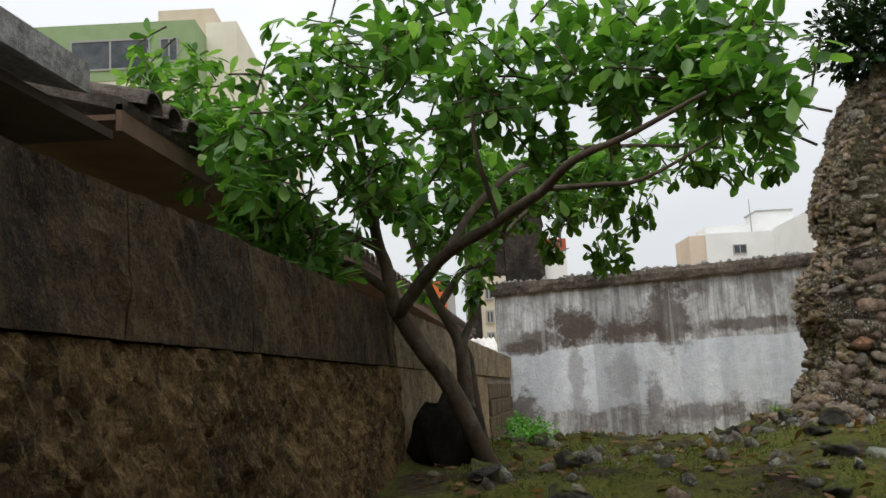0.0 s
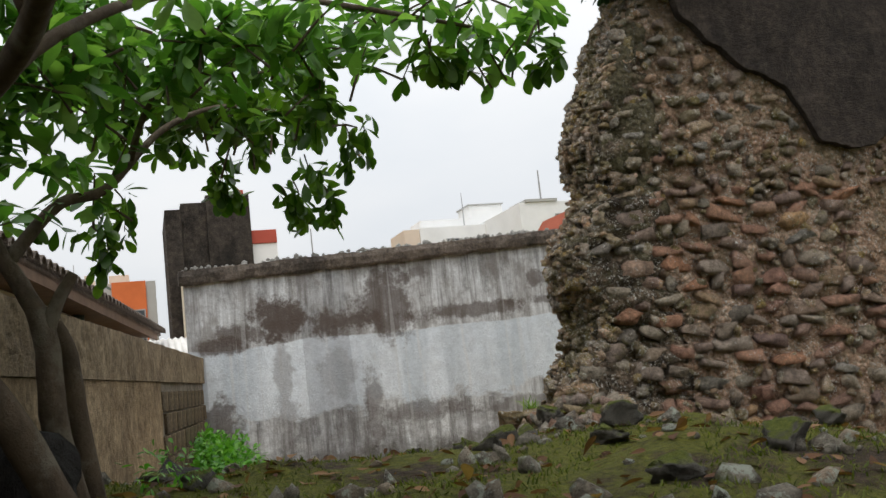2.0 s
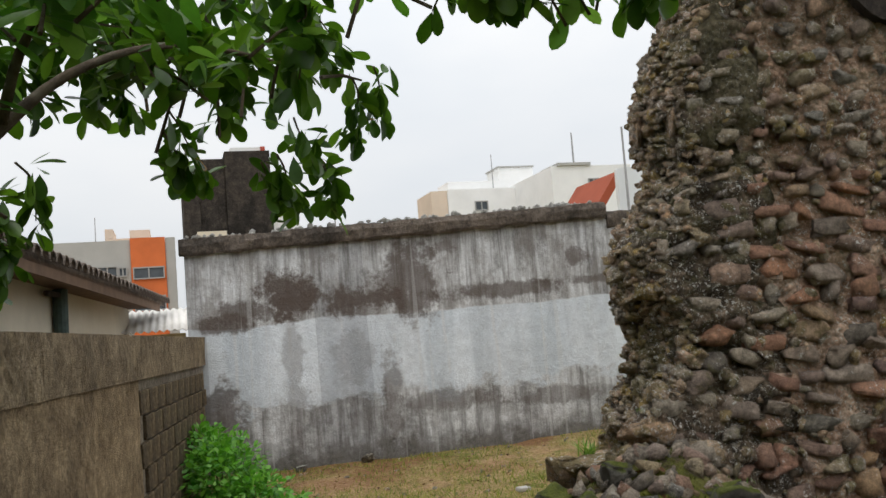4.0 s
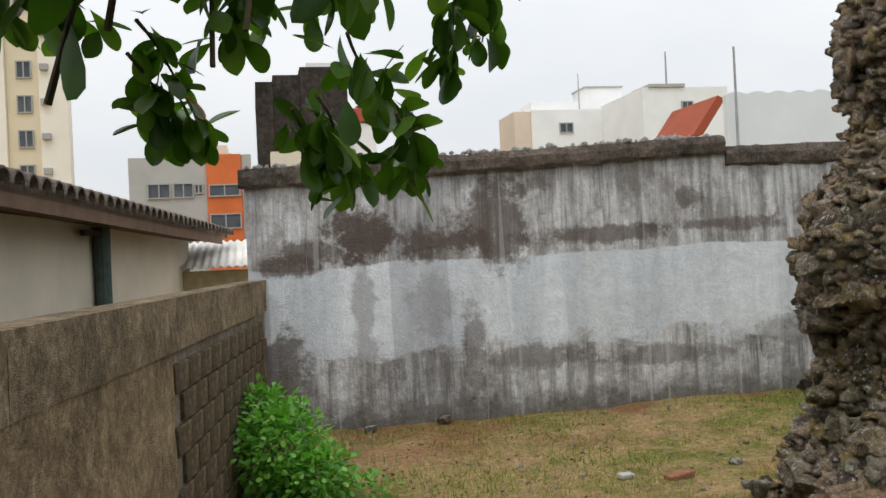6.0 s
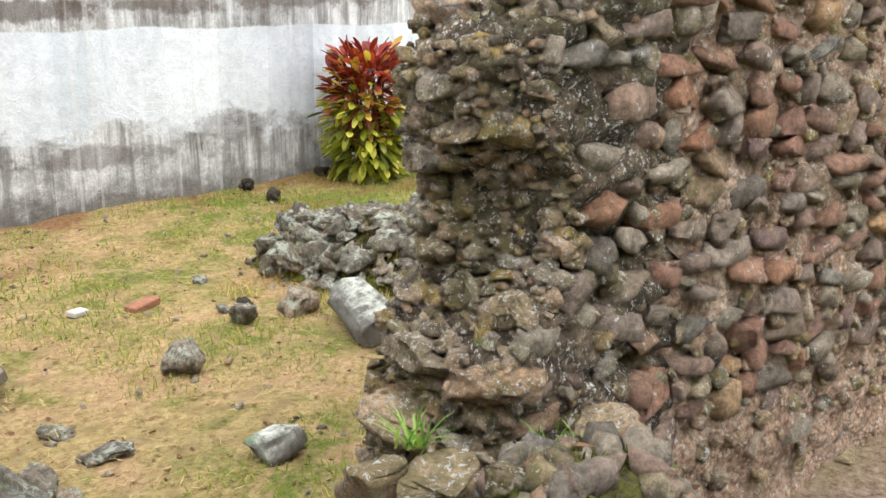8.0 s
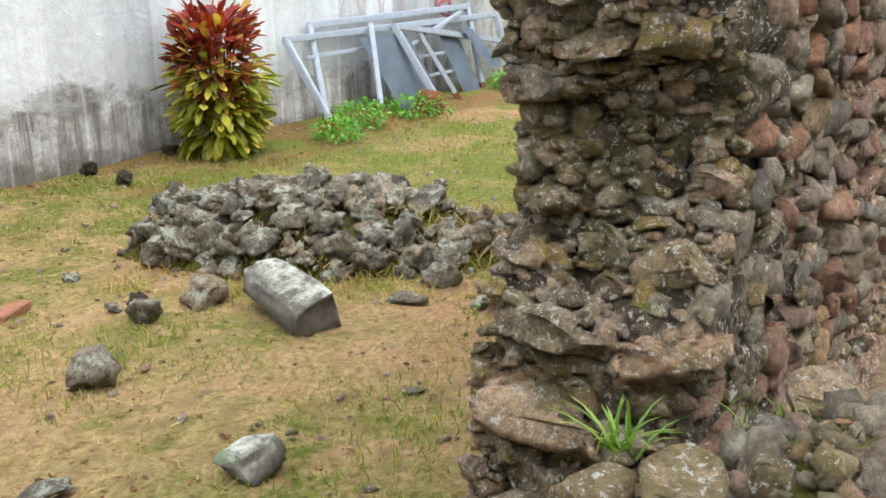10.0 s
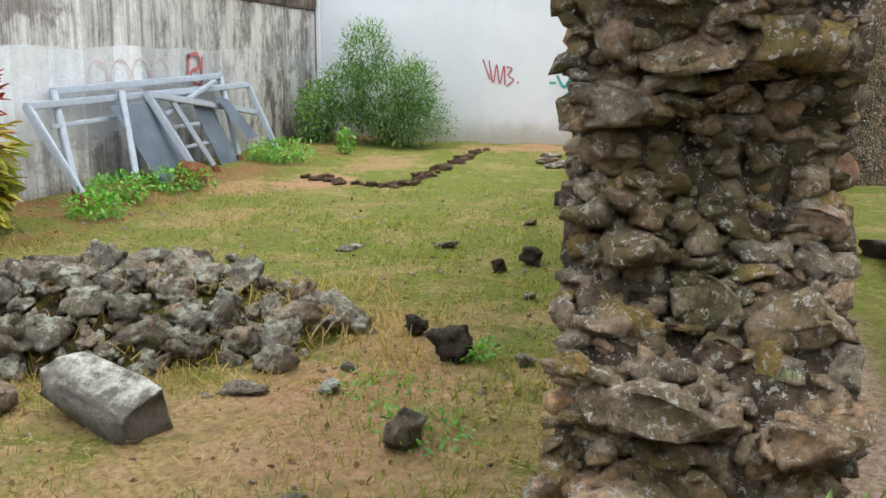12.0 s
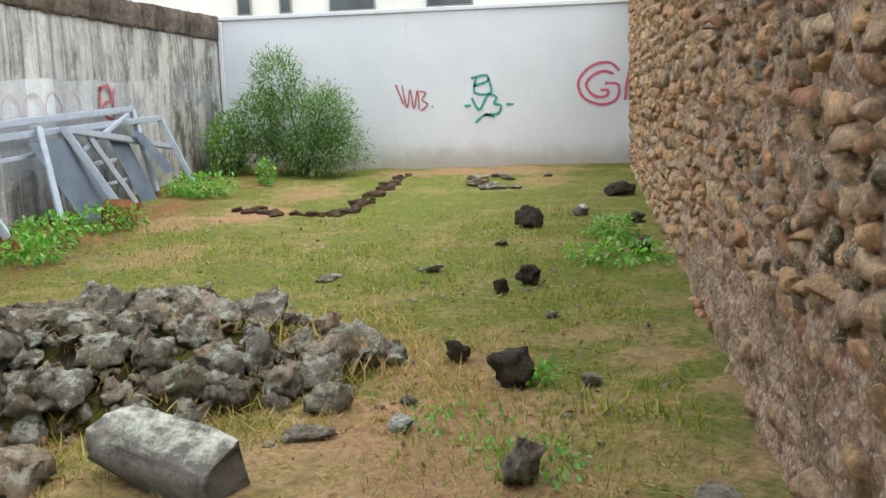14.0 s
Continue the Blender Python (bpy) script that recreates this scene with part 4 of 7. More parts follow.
joined("stone_facing", [q for q in rest if q[0] in SLABS or q[0] in CHUNKS], END_STONE, ruin, "broken grey, olive and tan fragments bedded in mortar")
joined("stone_facing", [q for q in rest if q[0] not in SLABS and q[0] not in CHUNKS], STONE_JOINED, ruin, "rough brown and grey field stones")
joined("stone_facing", red, RED_STONE, ruin, "reddish brown and orange cobbles of the outer face")
joined("stone_facing", tan, TAN_STONE, ruin, "tan and reddish field stones of the inner face")

# dark plaster left on the outer face
pv, pf = [], []
PX = list(np.arange(4.06, 7.5, 0.035)) + list(np.arange(7.5, 19.0, 0.25))
for x in PX:
    lo_ = min(3.74, plaster_edge(x) + 0.07 * fbm(Vector((x * 3, 0, 3)), 4))
    for j in range(13):
        z = lo_ + (3.78 - lo_) * j / 12
        pv.append(Vector((x, outer_y(x) - 0.075 + 0.016 * fbm(Vector((x * 3, z * 3, 0)), 4), z)) - RO)
for i in range(len(PX) - 1):
    for j in range(12):
        a_ = i * 13 + j
        pf.append((a_, a_ + 13, a_ + 14, a_ + 1))
pl = data_mesh("plaster_patch", pv, pf, PLASTER, ruin, "dark old plaster clinging to the stones")
md = pl.modifiers.new("depth", "SOLIDIFY")
md.thickness = 0.06
md.offset = -1
# a stone return wall at the far end of the outer face
bm = bmesh.new()
add_box(bm, 14.6, 15.2, 5.6, outer_y(15) + 0.05, -0.2, 2.6, 0.05)
ret = part("return_wall", bm, MORTAR, None)
tagged(ret, "short stone return wall beyond the ruin", "ruin wall")


# ---- plants ----
ry = np.random.RandomState(11)


def leaf_shape(stations):
    """An obovate leaf with a folded midrib: base, pairs along the length with a rib point between, tip."""
    v = [(0, 0, 0)]
    for t, w in stations:
        z = -0.16 * t * t
        v += [(t, -w, z + 0.10 * w), (t, 0, z - 0.12 * w), (t, w, z + 0.10 * w)]
    v.append((1.0, 0, -0.17))
    f = [(0, 1, 2), (0, 2, 3)]
    k = len(stations)
    for i in range(k - 1):
        a = 1 + 3 * i
        f += [(a, a + 3, a + 4, a + 1), (a + 1, a + 4, a + 5, a + 2)]
    a = 1 + 3 * (k - 1)
    f += [(a, len(v) - 1, a + 1), (a + 1, len(v) - 1, a + 2)]
    return np.array(v, float), f


LEAF_V, LEAF_F = leaf_shape([(0.22, 0.10), (0.5, 0.215), (0.74, 0.245), (0.93, 0.13)])
FINE_V, FINE_F = leaf_shape([(0.10, 0.035), (0.25, 0.11), (0.42, 0.19), (0.58, 0.235), (0.72, 0.25), (0.85, 0.215), (0.94, 0.14), (0.985, 0.065)])
BLADE_V = np.array([(0, -0.05, 0), (0, 0.05, 0), (0.55, 0.035, 0.02), (0.55, -0.035, 0.02), (1.0, 0, -0.08)])
BLADE_F = [(0, 1, 2, 3), (3, 2, 4)]


def leaves(pos, way, size, shape=LEAF_V, faces=LEAF_F, width=1.0):
    """Vertices and faces for leaves at pos, each pointing along way."""
    pos, way, size = np.asarray(pos), np.asarray(way, float), np.asarray(size)
    way = way / np.linalg.norm(way, axis=1, keepdims=True)
    up = np.array([0, 0, 1.0]) + ry.normal(0, 0.35, way.shape)
    side = np.cross(up, way)
    side /= np.linalg.norm(side, axis=1, keepdims=True) + 1e-9
    nor = np.cross(way, side)
    v = pos[:, None] + size[:, None, None] * (shape[None, :, :1] * way[:, None] + width * shape[None, :, 1:2] * side[:, None] + shape[None, :, 2:3] * nor[:, None])
    n = len(shape)
    f = [tuple(i * n + k for k in q) for i in range(len(pos)) for q in faces]
    return v.reshape(-1, 3), f


def tube(bm, pts, radii, sides=8):
    """A tapered, bent limb through pts."""
    rings = []
    for i, p in enumerate(pts):
        p = Vector(p)
        d = (Vector(pts[min(i + 1, len(pts) - 1)]) - Vector(pts[max(i - 1, 0)])).normalized()
        a = d.orthogonal().normalized()
        b = d.cross(a)
        rings.append([bm.verts.new(p + (a * math.cos(q) + b * math.sin(q)) * radii[i] * (1 + 0.12 * fbm(p * 9 + Vector((q, 0, 0)), 2))) for q in [2 * math.pi * k / sides for k in range(sides)]])
    for r0, r1 in zip(rings[:-1], rings[1:]):
        best = min(range(sides), key=lambda s: (r1[s].co - r0[0].co).length)
        for k in range(sides):
            bm.faces.new((r0[k], r0[(k + 1) % sides], r1[(k + 1 + best) % sides], r1[(k + best) % sides]))
    bm.faces.new(rings[0][::-1])
    bm.faces.new(rings[-1])


def smooth_line(pts, n=5):
    out = []
    for i in range(len(pts) - 1):
        p0, p1, p2, p3 = [Vector(pts[min(max(j, 0), len(pts) - 1)]) for j in (i - 1, i, i + 1, i + 2)]
        for q in range(n):
            t = q / n
            out.append(0.5 * (2 * p1 + (p2 - p0) * t + (2 * p0 - 5 * p1 + 4 * p2 - p3) * t * t + (3 * p1 - p0 - 3 * p2 + p3) * t ** 3))
    out.append(Vector(pts[-1]))
    return out


def limb(name, pts, r0, r1, parent, label="", sides=9):
    bm = bmesh.new()
    line = smooth_line(pts)
    o = parent.location
    k = len(line) - 1
    tube(bm, [p - o for p in line], [r0 + (r1 - r0) * i / k for i in range(k + 1)], sides)
    return part(name, bm, BARK, parent, label, smooth=True)


TREE_AT = Vector((0.3, 5.65, 0.8))
tree = thing("tree", TREE_AT, "leaning broad-leaved tree with several stems against the wall", "tree")
FORK = (-0.20, 5.2, 1.76)
limb("trunk", [(0.36, 5.6, 0.70), (0.21, 5.5, 1.02), (0.07, 5.4, 1.33), (-0.08, 5.3, 1.56), FORK], 0.054, 0.045, tree)
limb("limb", [(-0.18, 5.21, 1.72), (0.04, 4.9, 1.95), (0.25, 4.5, 2.02), (0.35, 4.1, 2.03), (0.42, 3.7, 2.02), (0.51, 3.5, 2.08), (0.70, 3.4, 2.14), (0.95, 3.38, 2.26)], 0.037, 0.006, tree)
limb("limb", [(0.41, 3.74, 2.035), (0.62, 3.7, 2.03), (0.80, 3.72, 2.05), (1.1, 3.75, 2.2)], 0.013, 0.005, tree)
limb("limb", [(0.30, 4.3, 2.02), (0.22, 4.15, 2.25), (0.2, 4.1, 2.45)], 0.014, 0.006, tree)
limb("limb", [(-0.20, 5.2, 1.74), (-0.23, 5.2, 1.96), (-0.27, 5.15, 2.10), (-0.30, 5.0, 2.4), (-0.35, 5.0, 2.7), (-0.4, 5.0, 2.95)], 0.04, 0.012, tree)
limb("limb", [(-0.26, 5.16, 2.06), (-0.42, 5.1, 2.14), (-0.7, 5.1, 2.3), (-1.1, 5.3, 2.6)], 0.024, 0.010, tree)
limb("limb", [(-0.22, 5.2, 1.84), (-0.40, 5.2, 1.98), (-0.55, 5.2, 2.04), (-0.95, 5.4, 2.35)], 0.028, 0.010, tree)
limb("limb", [(0.06, 4.88, 1.96), (0.3, 5.1, 2.3), (0.7, 5.5, 2.6), (1.25, 5.9, 2.72), (1.9, 6.2, 2.75)], 0.022, 0.008, tree)
limb("trunk", [(0.28, 5.92, 0.72), (0.17, 5.9, 1.22), (0.15, 5.9, 1.56), (0.08, 5.95, 1.73), (-0.03, 6.0, 1.96), (-0.15, 6.1, 2.4)], 0.052, 0.02, tree, "slender second stem")
limb("limb", [(0.15, 5.9, 1.55), (0.19, 5.9, 1.66), (0.25, 5.9, 1.76)], 0.03, 0.018, tree, "sawn-off stub")
limb("limb", [(0.04, 5.97, 1.82), (0.2, 6.15, 2.05), (0.36, 6.25, 2.12), (0.6, 6.5, 2.42), (0.9, 6.8, 2.6), (1.3, 7.1, 2.62)], 0.026, 0.006, tree)
limb("limb", [(0.45, 6.35, 2.24), (0.55, 6.2, 2.45), (0.8, 6.1, 2.7)], 0.016, 0.006, tree)
limb("trunk", [(0.30, 6.2, 0.74), (0.23, 6.2, 1.17), (0.20, 6.2, 1.50), (0.16, 6.22, 1.62)], 0.045, 0.025, tree, "dark third stem")

WAY_IN = [(0, 0.3, 1.32), (0.5, 2.6, 1.33), (0.96, 4.0, 1.74), (1.04, 4.8, 1.94), (1.14, 5.7, 1.96), (1.2, 6.3, 2.0), (1.08, 6.9, 2.02), (1.1, 7.5, 1.9), (1.15, 8.0, 1.8), (1.5, 9.0, 1.64)]


def clear(p, r=0.30):
    """True where p leaves the footpath's headroom free."""
    for a, b in zip(WAY_IN[:-1], WAY_IN[1:]):
        a, b = Vector(a), Vector(b)
        t = max(0, min(1, (p - a).dot(b - a) / (b - a).length_squared))
        if (p - a - (b - a) * t).length < r:
            return False
    return True


# clumps of foliage: centre, radii, twigs; the front of the crown, then its back
CROWN = [((-1.35, 5.6, 3.05), (0.42, 0.4, 0.30), 62), ((-0.95, 5.2, 2.66), (0.42, 0.4, 0.30), 66), ((-0.72, 4.85, 2.18), (0.30, 0.3, 0.22), 46), ((-1.5, 5.8, 3.3), (0.35, 0.4, 0.22), 28), ((-0.5, 4.7, 2.68), (0.36, 0.35, 0.28), 50),
         ((-0.3, 4.8, 2.42), (0.32, 0.35, 0.24), 40), ((-0.12, 4.7, 2.86), (0.36, 0.35, 0.28), 50), ((0.2, 4.45, 2.56), (0.34, 0.35, 0.24), 44), ((0.06, 4.8, 3.12), (0.45, 0.4, 0.25), 48), ((0.37, 4.25, 2.70), (0.34, 0.35, 0.24), 44), ((0.52, 4.5, 2.44), (0.30, 0.35, 0.2), 26),
         ((-0.45, 5.0, 3.06), (0.40, 0.4, 0.26), 44), ((0.74, 4.25, 2.62), (0.34, 0.35, 0.22), 44), ((0.95, 4.05, 2.60), (0.32, 0.3, 0.22), 46), ((1.12, 3.9, 2.44), (0.28, 0.3, 0.18), 36), ((1.22, 3.75, 2.36), (0.24, 0.25, 0.16), 30), ((1.3, 3.9, 2.64), (0.32, 0.3, 0.2), 44), ((1.12, 4.3, 2.85), (0.42, 0.4, 0.22), 44), ((0.7, 4.5, 3.0), (0.5, 0.4, 0.2), 30),
         ((-0.58, 4.9, 2.02), (0.26, 0.25, 0.18), 46), ((-0.25, 5.3, 2.36), (0.26, 0.3, 0.22), 44), ((-0.9, 5.1, 2.3), (0.32, 0.35, 0.24), 60), ((-1.1, 5.5, 2.7), (0.35, 0.4, 0.3), 44), ((-0.75, 4.6, 2.45), (0.3, 0.3, 0.25), 44), ((0.0, 5.6, 2.3), (0.28, 0.3, 0.2), 36)]
BACK = [((1.15, 5.8, 2.6), (0.35, 0.4, 0.16), 26), ((1.18, 6.4, 2.42), (0.3, 0.3, 0.14), 20), ((1.78, 6.25, 2.74), (0.34, 0.35, 0.16), 28), ((2.1, 6.2, 2.68), (0.22, 0.3, 0.14), 16), ((0.84, 6.5, 2.5), (0.3, 0.3, 0.12), 18), ((0.08, 5.5, 2.5), (0.34, 0.3, 0.22), 26), ((0.28, 6.35, 2.14), (0.18, 0.25, 0.14), 16), ((-0.02, 6.3, 2.02), (0.2, 0.2, 0.16), 14),
        ((0.17, 5.8, 2.42), (0.3, 0.3, 0.18), 26), ((0.36, 6.2, 2.42), (0.3, 0.3, 0.14), 24), ((0.14, 6.05, 2.16), (0.2, 0.25, 0.14), 16), ((0.68, 6.0, 2.58), (0.3, 0.3, 0.13), 26), ((0.93, 6.55, 2.52), (0.28, 0.3, 0.11), 22), ((1.14, 6.4, 2.62), (0.28, 0.3, 0.12), 24), ((1.04, 6.0, 2.7), (0.3, 0.3, 0.13), 24), ((1.4, 6.15, 2.74), (0.3, 0.3, 0.12), 24), ((1.62, 6.0, 2.8), (0.3, 0.3, 0.14), 22), ((2.1, 6.0, 2.8), (0.3, 0.3, 0.12), 18), ((1.9, 6.25, 2.76), (0.25, 0.3, 0.1), 14), ((0.12, 5.65, 2.52), (0.3, 0.3, 0.18), 54), ((0.42, 5.8, 2.6), (0.3, 0.3, 0.16), 50), ((0.25, 5.55, 2.32), (0.25, 0.25, 0.16), 30), ((0.6, 6.2, 2.56), (0.3, 0.25, 0.12), 40), ((0.85, 5.9, 2.66), (0.3, 0.25, 0.12), 40), ((0.75, 6.95, 2.66), (0.35, 0.2, 0.10), 60), ((1.05, 7.08, 2.68), (0.3, 0.2, 0.10), 50)]
# drooping sprays at the back of the crown, by their tips
TIPS = [(0.42, 6.90, 2.48), (0.53, 7.00, 2.40), (0.65, 7.00, 2.41), (0.76, 7.10, 2.40), (0.99, 7.20, 2.20), (0.93, 7.20, 2.22), (1.26, 7.20, 2.10), (1.31, 7.20, 2.08), (1.45, 7.30, 2.10), (1.41, 7.20, 2.25), (1.63, 7.30, 2.42), (1.52, 7.30, 2.36), (1.53, 7.20, 2.62), (1.46, 7.20, 2.59), (1.31, 7.10, 2.66), (1.12, 7.10, 2.47),
        (1.23, 7.20, 2.48), (1.03, 7.10, 2.38), (0.89, 7.00, 2.51), (0.70, 7.00, 2.47), (0.54, 6.90, 2.53), (1.16, 7.00, 2.65), (1.36, 7.20, 2.51), (0.99, 7.00, 2.65), (0.83, 6.90, 2.62), (0.65, 6.90, 2.62), (0.48, 6.80, 2.59), (0.47, 7.00, 2.06), (0.40, 7.00, 1.93), (0.37, 7.00, 1.88)]
LOW = [(1.85, 6.40, 2.56), (2.19, 6.30, 2.54), (1.97, 6.38, 2.55), (1.22, 6.45, 2.34)]
HANG = []
TIPS = [(1.02 + (x - 1.02) * 1.12, 4.45 + (y - 4.45) * 1.12, 1.86 + (z - 1.86) * 1.12) for x, y, z in TIPS]
for x, y, z in TIPS + LOW:
    drop = 0.16 + 0.12 * ry.rand()
    HANG.append(((x - 0.06 + 0.10 * ry.normal(), y - 0.10 - 0.08 * ry.rand(), z + drop * (0.4 if y < 6.95 and z > 2.4 else 0.8)), (x, y, z + 0.05)))
twigs, lp, lw_, ls = [], [], [], []
for i, (c, r, n) in enumerate(CROWN + BACK):
    for _ in range(int(n * (0.56 if i < len(CROWN) else 0.35 if c[1] < 6.35 else 0.25))):
        while True:
            q = ry.uniform(-1, 1, 3)
            if q @ q <= 1:
                break
        q *= 0.55 + 0.45 * ry.rand()
        p = Vector(c) + Vector((q[0] * r[0], q[1] * r[1], q[2] * r[2])) * 1.2
        out = Vector((q[0], q[1], 0.25 + 0.3 * q[2])) + Vector(ry.normal(0, 0.4, 3))
        out.normalize()
        twigs.append((p - out * 0.25, p))
        for k in range(ry.randint(7, 11)):
            a = p - out * 0.20 * (k / 9)
            w = out * 0.6 + Vector(ry.normal(0, 0.6, 3)) + Vector((0, 0, -0.25))
            if clear(a, 0.40):
                lp.append(a), lw_.append(w), ls.append(ry.uniform(0.08, 0.135))
# back of the crown takes the copy with shade in its colour
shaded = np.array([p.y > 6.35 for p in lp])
for keep_, mat_, lab in ((~shaded, LEAF, "glossy green obovate leaves in whorls"), (shaded, LEAF_SHADED, "dark green leaves at the back of the crown")):
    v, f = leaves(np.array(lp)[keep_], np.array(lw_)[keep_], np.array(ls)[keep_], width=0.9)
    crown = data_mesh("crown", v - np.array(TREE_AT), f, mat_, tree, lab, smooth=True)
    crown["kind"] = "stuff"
bm = bmesh.new()
for a, b in twigs[::2]:
    if clear(a, 0.3) and clear(b, 0.3):
        tube(bm, [a - TREE_AT, (a + b) / 2 + Vector((0, 0, 0.01)) - TREE_AT, b - TREE_AT], [0.006, 0.005, 0.003], 5)
tw = part("twig_mass", bm, BARK, tree)
tw["kind"] = "stuff"

# hanging sprays near the footpath, leaf by leaf
leaf_meshes = []
for i in range(5):
    lv = FINE_V * np.array([1, 0.85 + 0.1 * i, 0.6 + i * 0.5])
    me = bpy.data.meshes.new("leaf")
    me.from_pydata([tuple(q) for q in lv], [], FINE_F)
    me.materials.append(LEAF_SINGLE)
    me.polygons.foreach_set("use_smooth", [True] * len(me.polygons))
    leaf_meshes.append(me)
orange_mesh = leaf_meshes[0].copy()
orange_mesh.materials[0] = LEAF_ORANGE
LEAF_OBS = []
for a, b in HANG:
    a, b = Vector(a), Vector(b)
    bm = bmesh.new()
    tube(bm, [q - TREE_AT for q in smooth_line([a + Vector((-0.04, -0.10, 0.05)), a, b], 4)], list(np.linspace(0.005, 0.0025, 9)), 5)
    part("twig", bm, BARK, tree)
    for k in range(29):
        t = (k / 28) * 1.35 - 0.35
        p = a.lerp(b, t) + Vector(ry.normal(0, 0.02, 3))
        w = (b - a).normalized() * 0.4 + Vector(ry.normal(0, 0.65, 3)) + Vector((0, 0, -0.5))
        if k % 3 == 0:
            w.z += 0.6
        if clear(p, 0.2) and clear(p + w.normalized() * 0.11, 0.2):
            LEAF_OBS.append((ry.randint(0, 5), p, w.normalized(), ry.uniform(0.074, 0.116)))


def leafy(name, at, blobs, count, size, material, label, category, width=1.0, droop=0.2, stems=0, ground_at=None, part_name="foliage"):
    ob = thing(name, at, label, category)
    at = Vector(at)
    pos, way, sz = [], [], []
    tot = sum(b[2] for b in blobs)
    for c, r, wgt in blobs:
        for _ in range(int(count * wgt / tot)):
            q = ry.normal(0, 1, 3)
            q /= np.linalg.norm(q)
            q *= 0.45 + 0.55 * ry.rand()
            p = np.array(c) + q * np.array(r) * (0.85 + 0.3 * ry.rand())
            if p[2] < 0.02:
                continue
            pos.append(p), way.append(q + np.array([0, 0, 0.2 - droop]) + ry.normal(0, 0.5, 3)), sz.append(ry.uniform(*size))
    v, f = leaves(pos, way, sz, width=width)
    fo = data_mesh(part_name, v, f, material, ob, smooth=True)
    fo["kind"] = "stuff"
    for k in range(stems):
        c, r, _ = blobs[k % len(blobs)]
        bm = bmesh.new()
        e = Vector(c) + Vector((ry.normal(0, r[0] * 0.4), ry.normal(0, r[1] * 0.4), r[2] * 0.4))
        tube(bm, smooth_line([Vector((ry.normal(0, 0.04), ry.normal(0, 0.04), -0.05)), Vector((e.x * 0.4, e.y * 0.4, e.z * 0.5)), e], 4), list(np.linspace(0.012, 0.004, 9)), 6)
        part("stem", bm, BARK, ob, smooth=True)
    return ob


leafy("shrub", (1.22, 13.3, ground_z(1.22, 13.3)), [((0, 0, 0.38), (0.42, 0.6, 0.40), 5), ((-0.15, 0.5, 0.62), (0.24, 0.35, 0.25), 2), ((0.25, -0.35, 0.22), (0.35, 0.4, 0.24), 2)], 3200, (0.045, 0.09), SHRUB, "bright green leafy shrub against the boundary wall", "shrub", 1.3, stems=6)
leafy("weed", (1.75, 13.0, ground_z(1.75, 13.0)), [((0, 0, 0.08), (0.35, 0.4, 0.12), 1)], 220, (0.05, 0.09), SHRUB, "low green weeds beside the shrub", "weeds", 1.2)
leafy("feathery_bush", (18.4, 13.7, 0.30), [((0, 0, 0.9), (0.75, 0.95, 0.75), 5), ((0.1, 0.45, 1.75), (0.4, 0.5, 0.6), 2.4), ((-0.1, -0.5, 1.1), (0.5, 0.5, 0.6), 2), ((-0.25, 0.75, 1.0), (0.6, 0.45, 0.65), 3), ((0.0, -0.2, 0.5), (0.8, 1.1, 0.5), 4)], 15000, (0.05, 0.115), FERNY, "tall feathery green bush in the corner of the walls", "bush", 0.45, droop=0.0, stems=9)
leafy("dark_bush", (18.2, 15.0, 0.30), [((0, 0, 0.6), (0.8, 0.35, 0.65), 1)], 1500, (0.07, 0.14), LEAF, "dark green bush at the foot of the stained wall", "bush", 0.6, stems=4)
leafy("wall_top_bush", (4.9, 8.15, 3.82), [((0, 0, 0.3), (1.2, 0.3, 0.35), 4), ((-0.95, 0, 0.25), (0.6, 0.35, 0.5), 6), ((2.2, 0.0, 0.3), (1.4, 0.3, 0.35), 3)], 5200, (0.06, 0.12), BUSH_DARK, "dark green bush growing on top of the ruin", "bush", 1.0, stems=6)
for x, y, rad, h, n in ((15.2, 14.5, 0.55, 0.30, 420), (10.9, 14.6, 0.4, 0.28, 260), (12.0, 14.5, 0.45, 0.25, 240), (16.6, 13.9, 0.16, 0.4, 110), (10.0, 14.3, 0.35, 0.25, 160), (11.3, 8.75, 0.3, 0.2, 140), (6.5, 9.5, 0.14, 0.12, 60), (9.9, 8.75, 0.5, 0.14, 200), (2.35, 10.5, 0.25, 0.18, 120), (0.55, 6.35, 0.2, 0.16, 50), (0.75, 7.2, 0.25, 0.12, 40), (5.4, 9.5, 0.3, 0.07, 90), (5.9, 9.9, 0.3, 0.06, 80)):
    leafy("weed", (x, y, ground_z(x, y)), [((0, 0, h * 0.55), (rad, rad, h * 0.6), 1)], n * (3 if x < 8 else 2), (0.02, 0.045) if x < 8 else (0.04, 0.09), SHRUB, "low green weeds growing in the grass", "weeds", 0.9)

# red and yellow cordyline against the limewashed wall
COR = Vector((8.7, 14.85, ground_z(8.7, 14.85)))
cordyline = thing("cordyline", COR, "bushy cordyline, red on top and yellow-green below", "plant")
for k in range(7):
    bm = bmesh.new()
    a = k * 0.9
    tube(bm, smooth_line([Vector((0.06 * math.cos(a), 0.06 * math.sin(a), -0.05)), Vector((0.15 * math.cos(a), 0.12 * math.sin(a), 0.6)), Vector((0.22 * math.cos(a), 0.16 * math.sin(a), 1.15))], 4), list(np.linspace(0.022, 0.012, 9)), 6)
    part("stem", bm, BARK, cordyline, smooth=True)
bands = {"red_leaves": ([], [], [], CORD_RED, "dark red young leaves"), "bronze_leaves": ([], [], [], CORD_MID, "bronze and orange leaves"), "yellow_leaves": ([], [], [], CORD_YEL, "yellow-green lower leaves")}
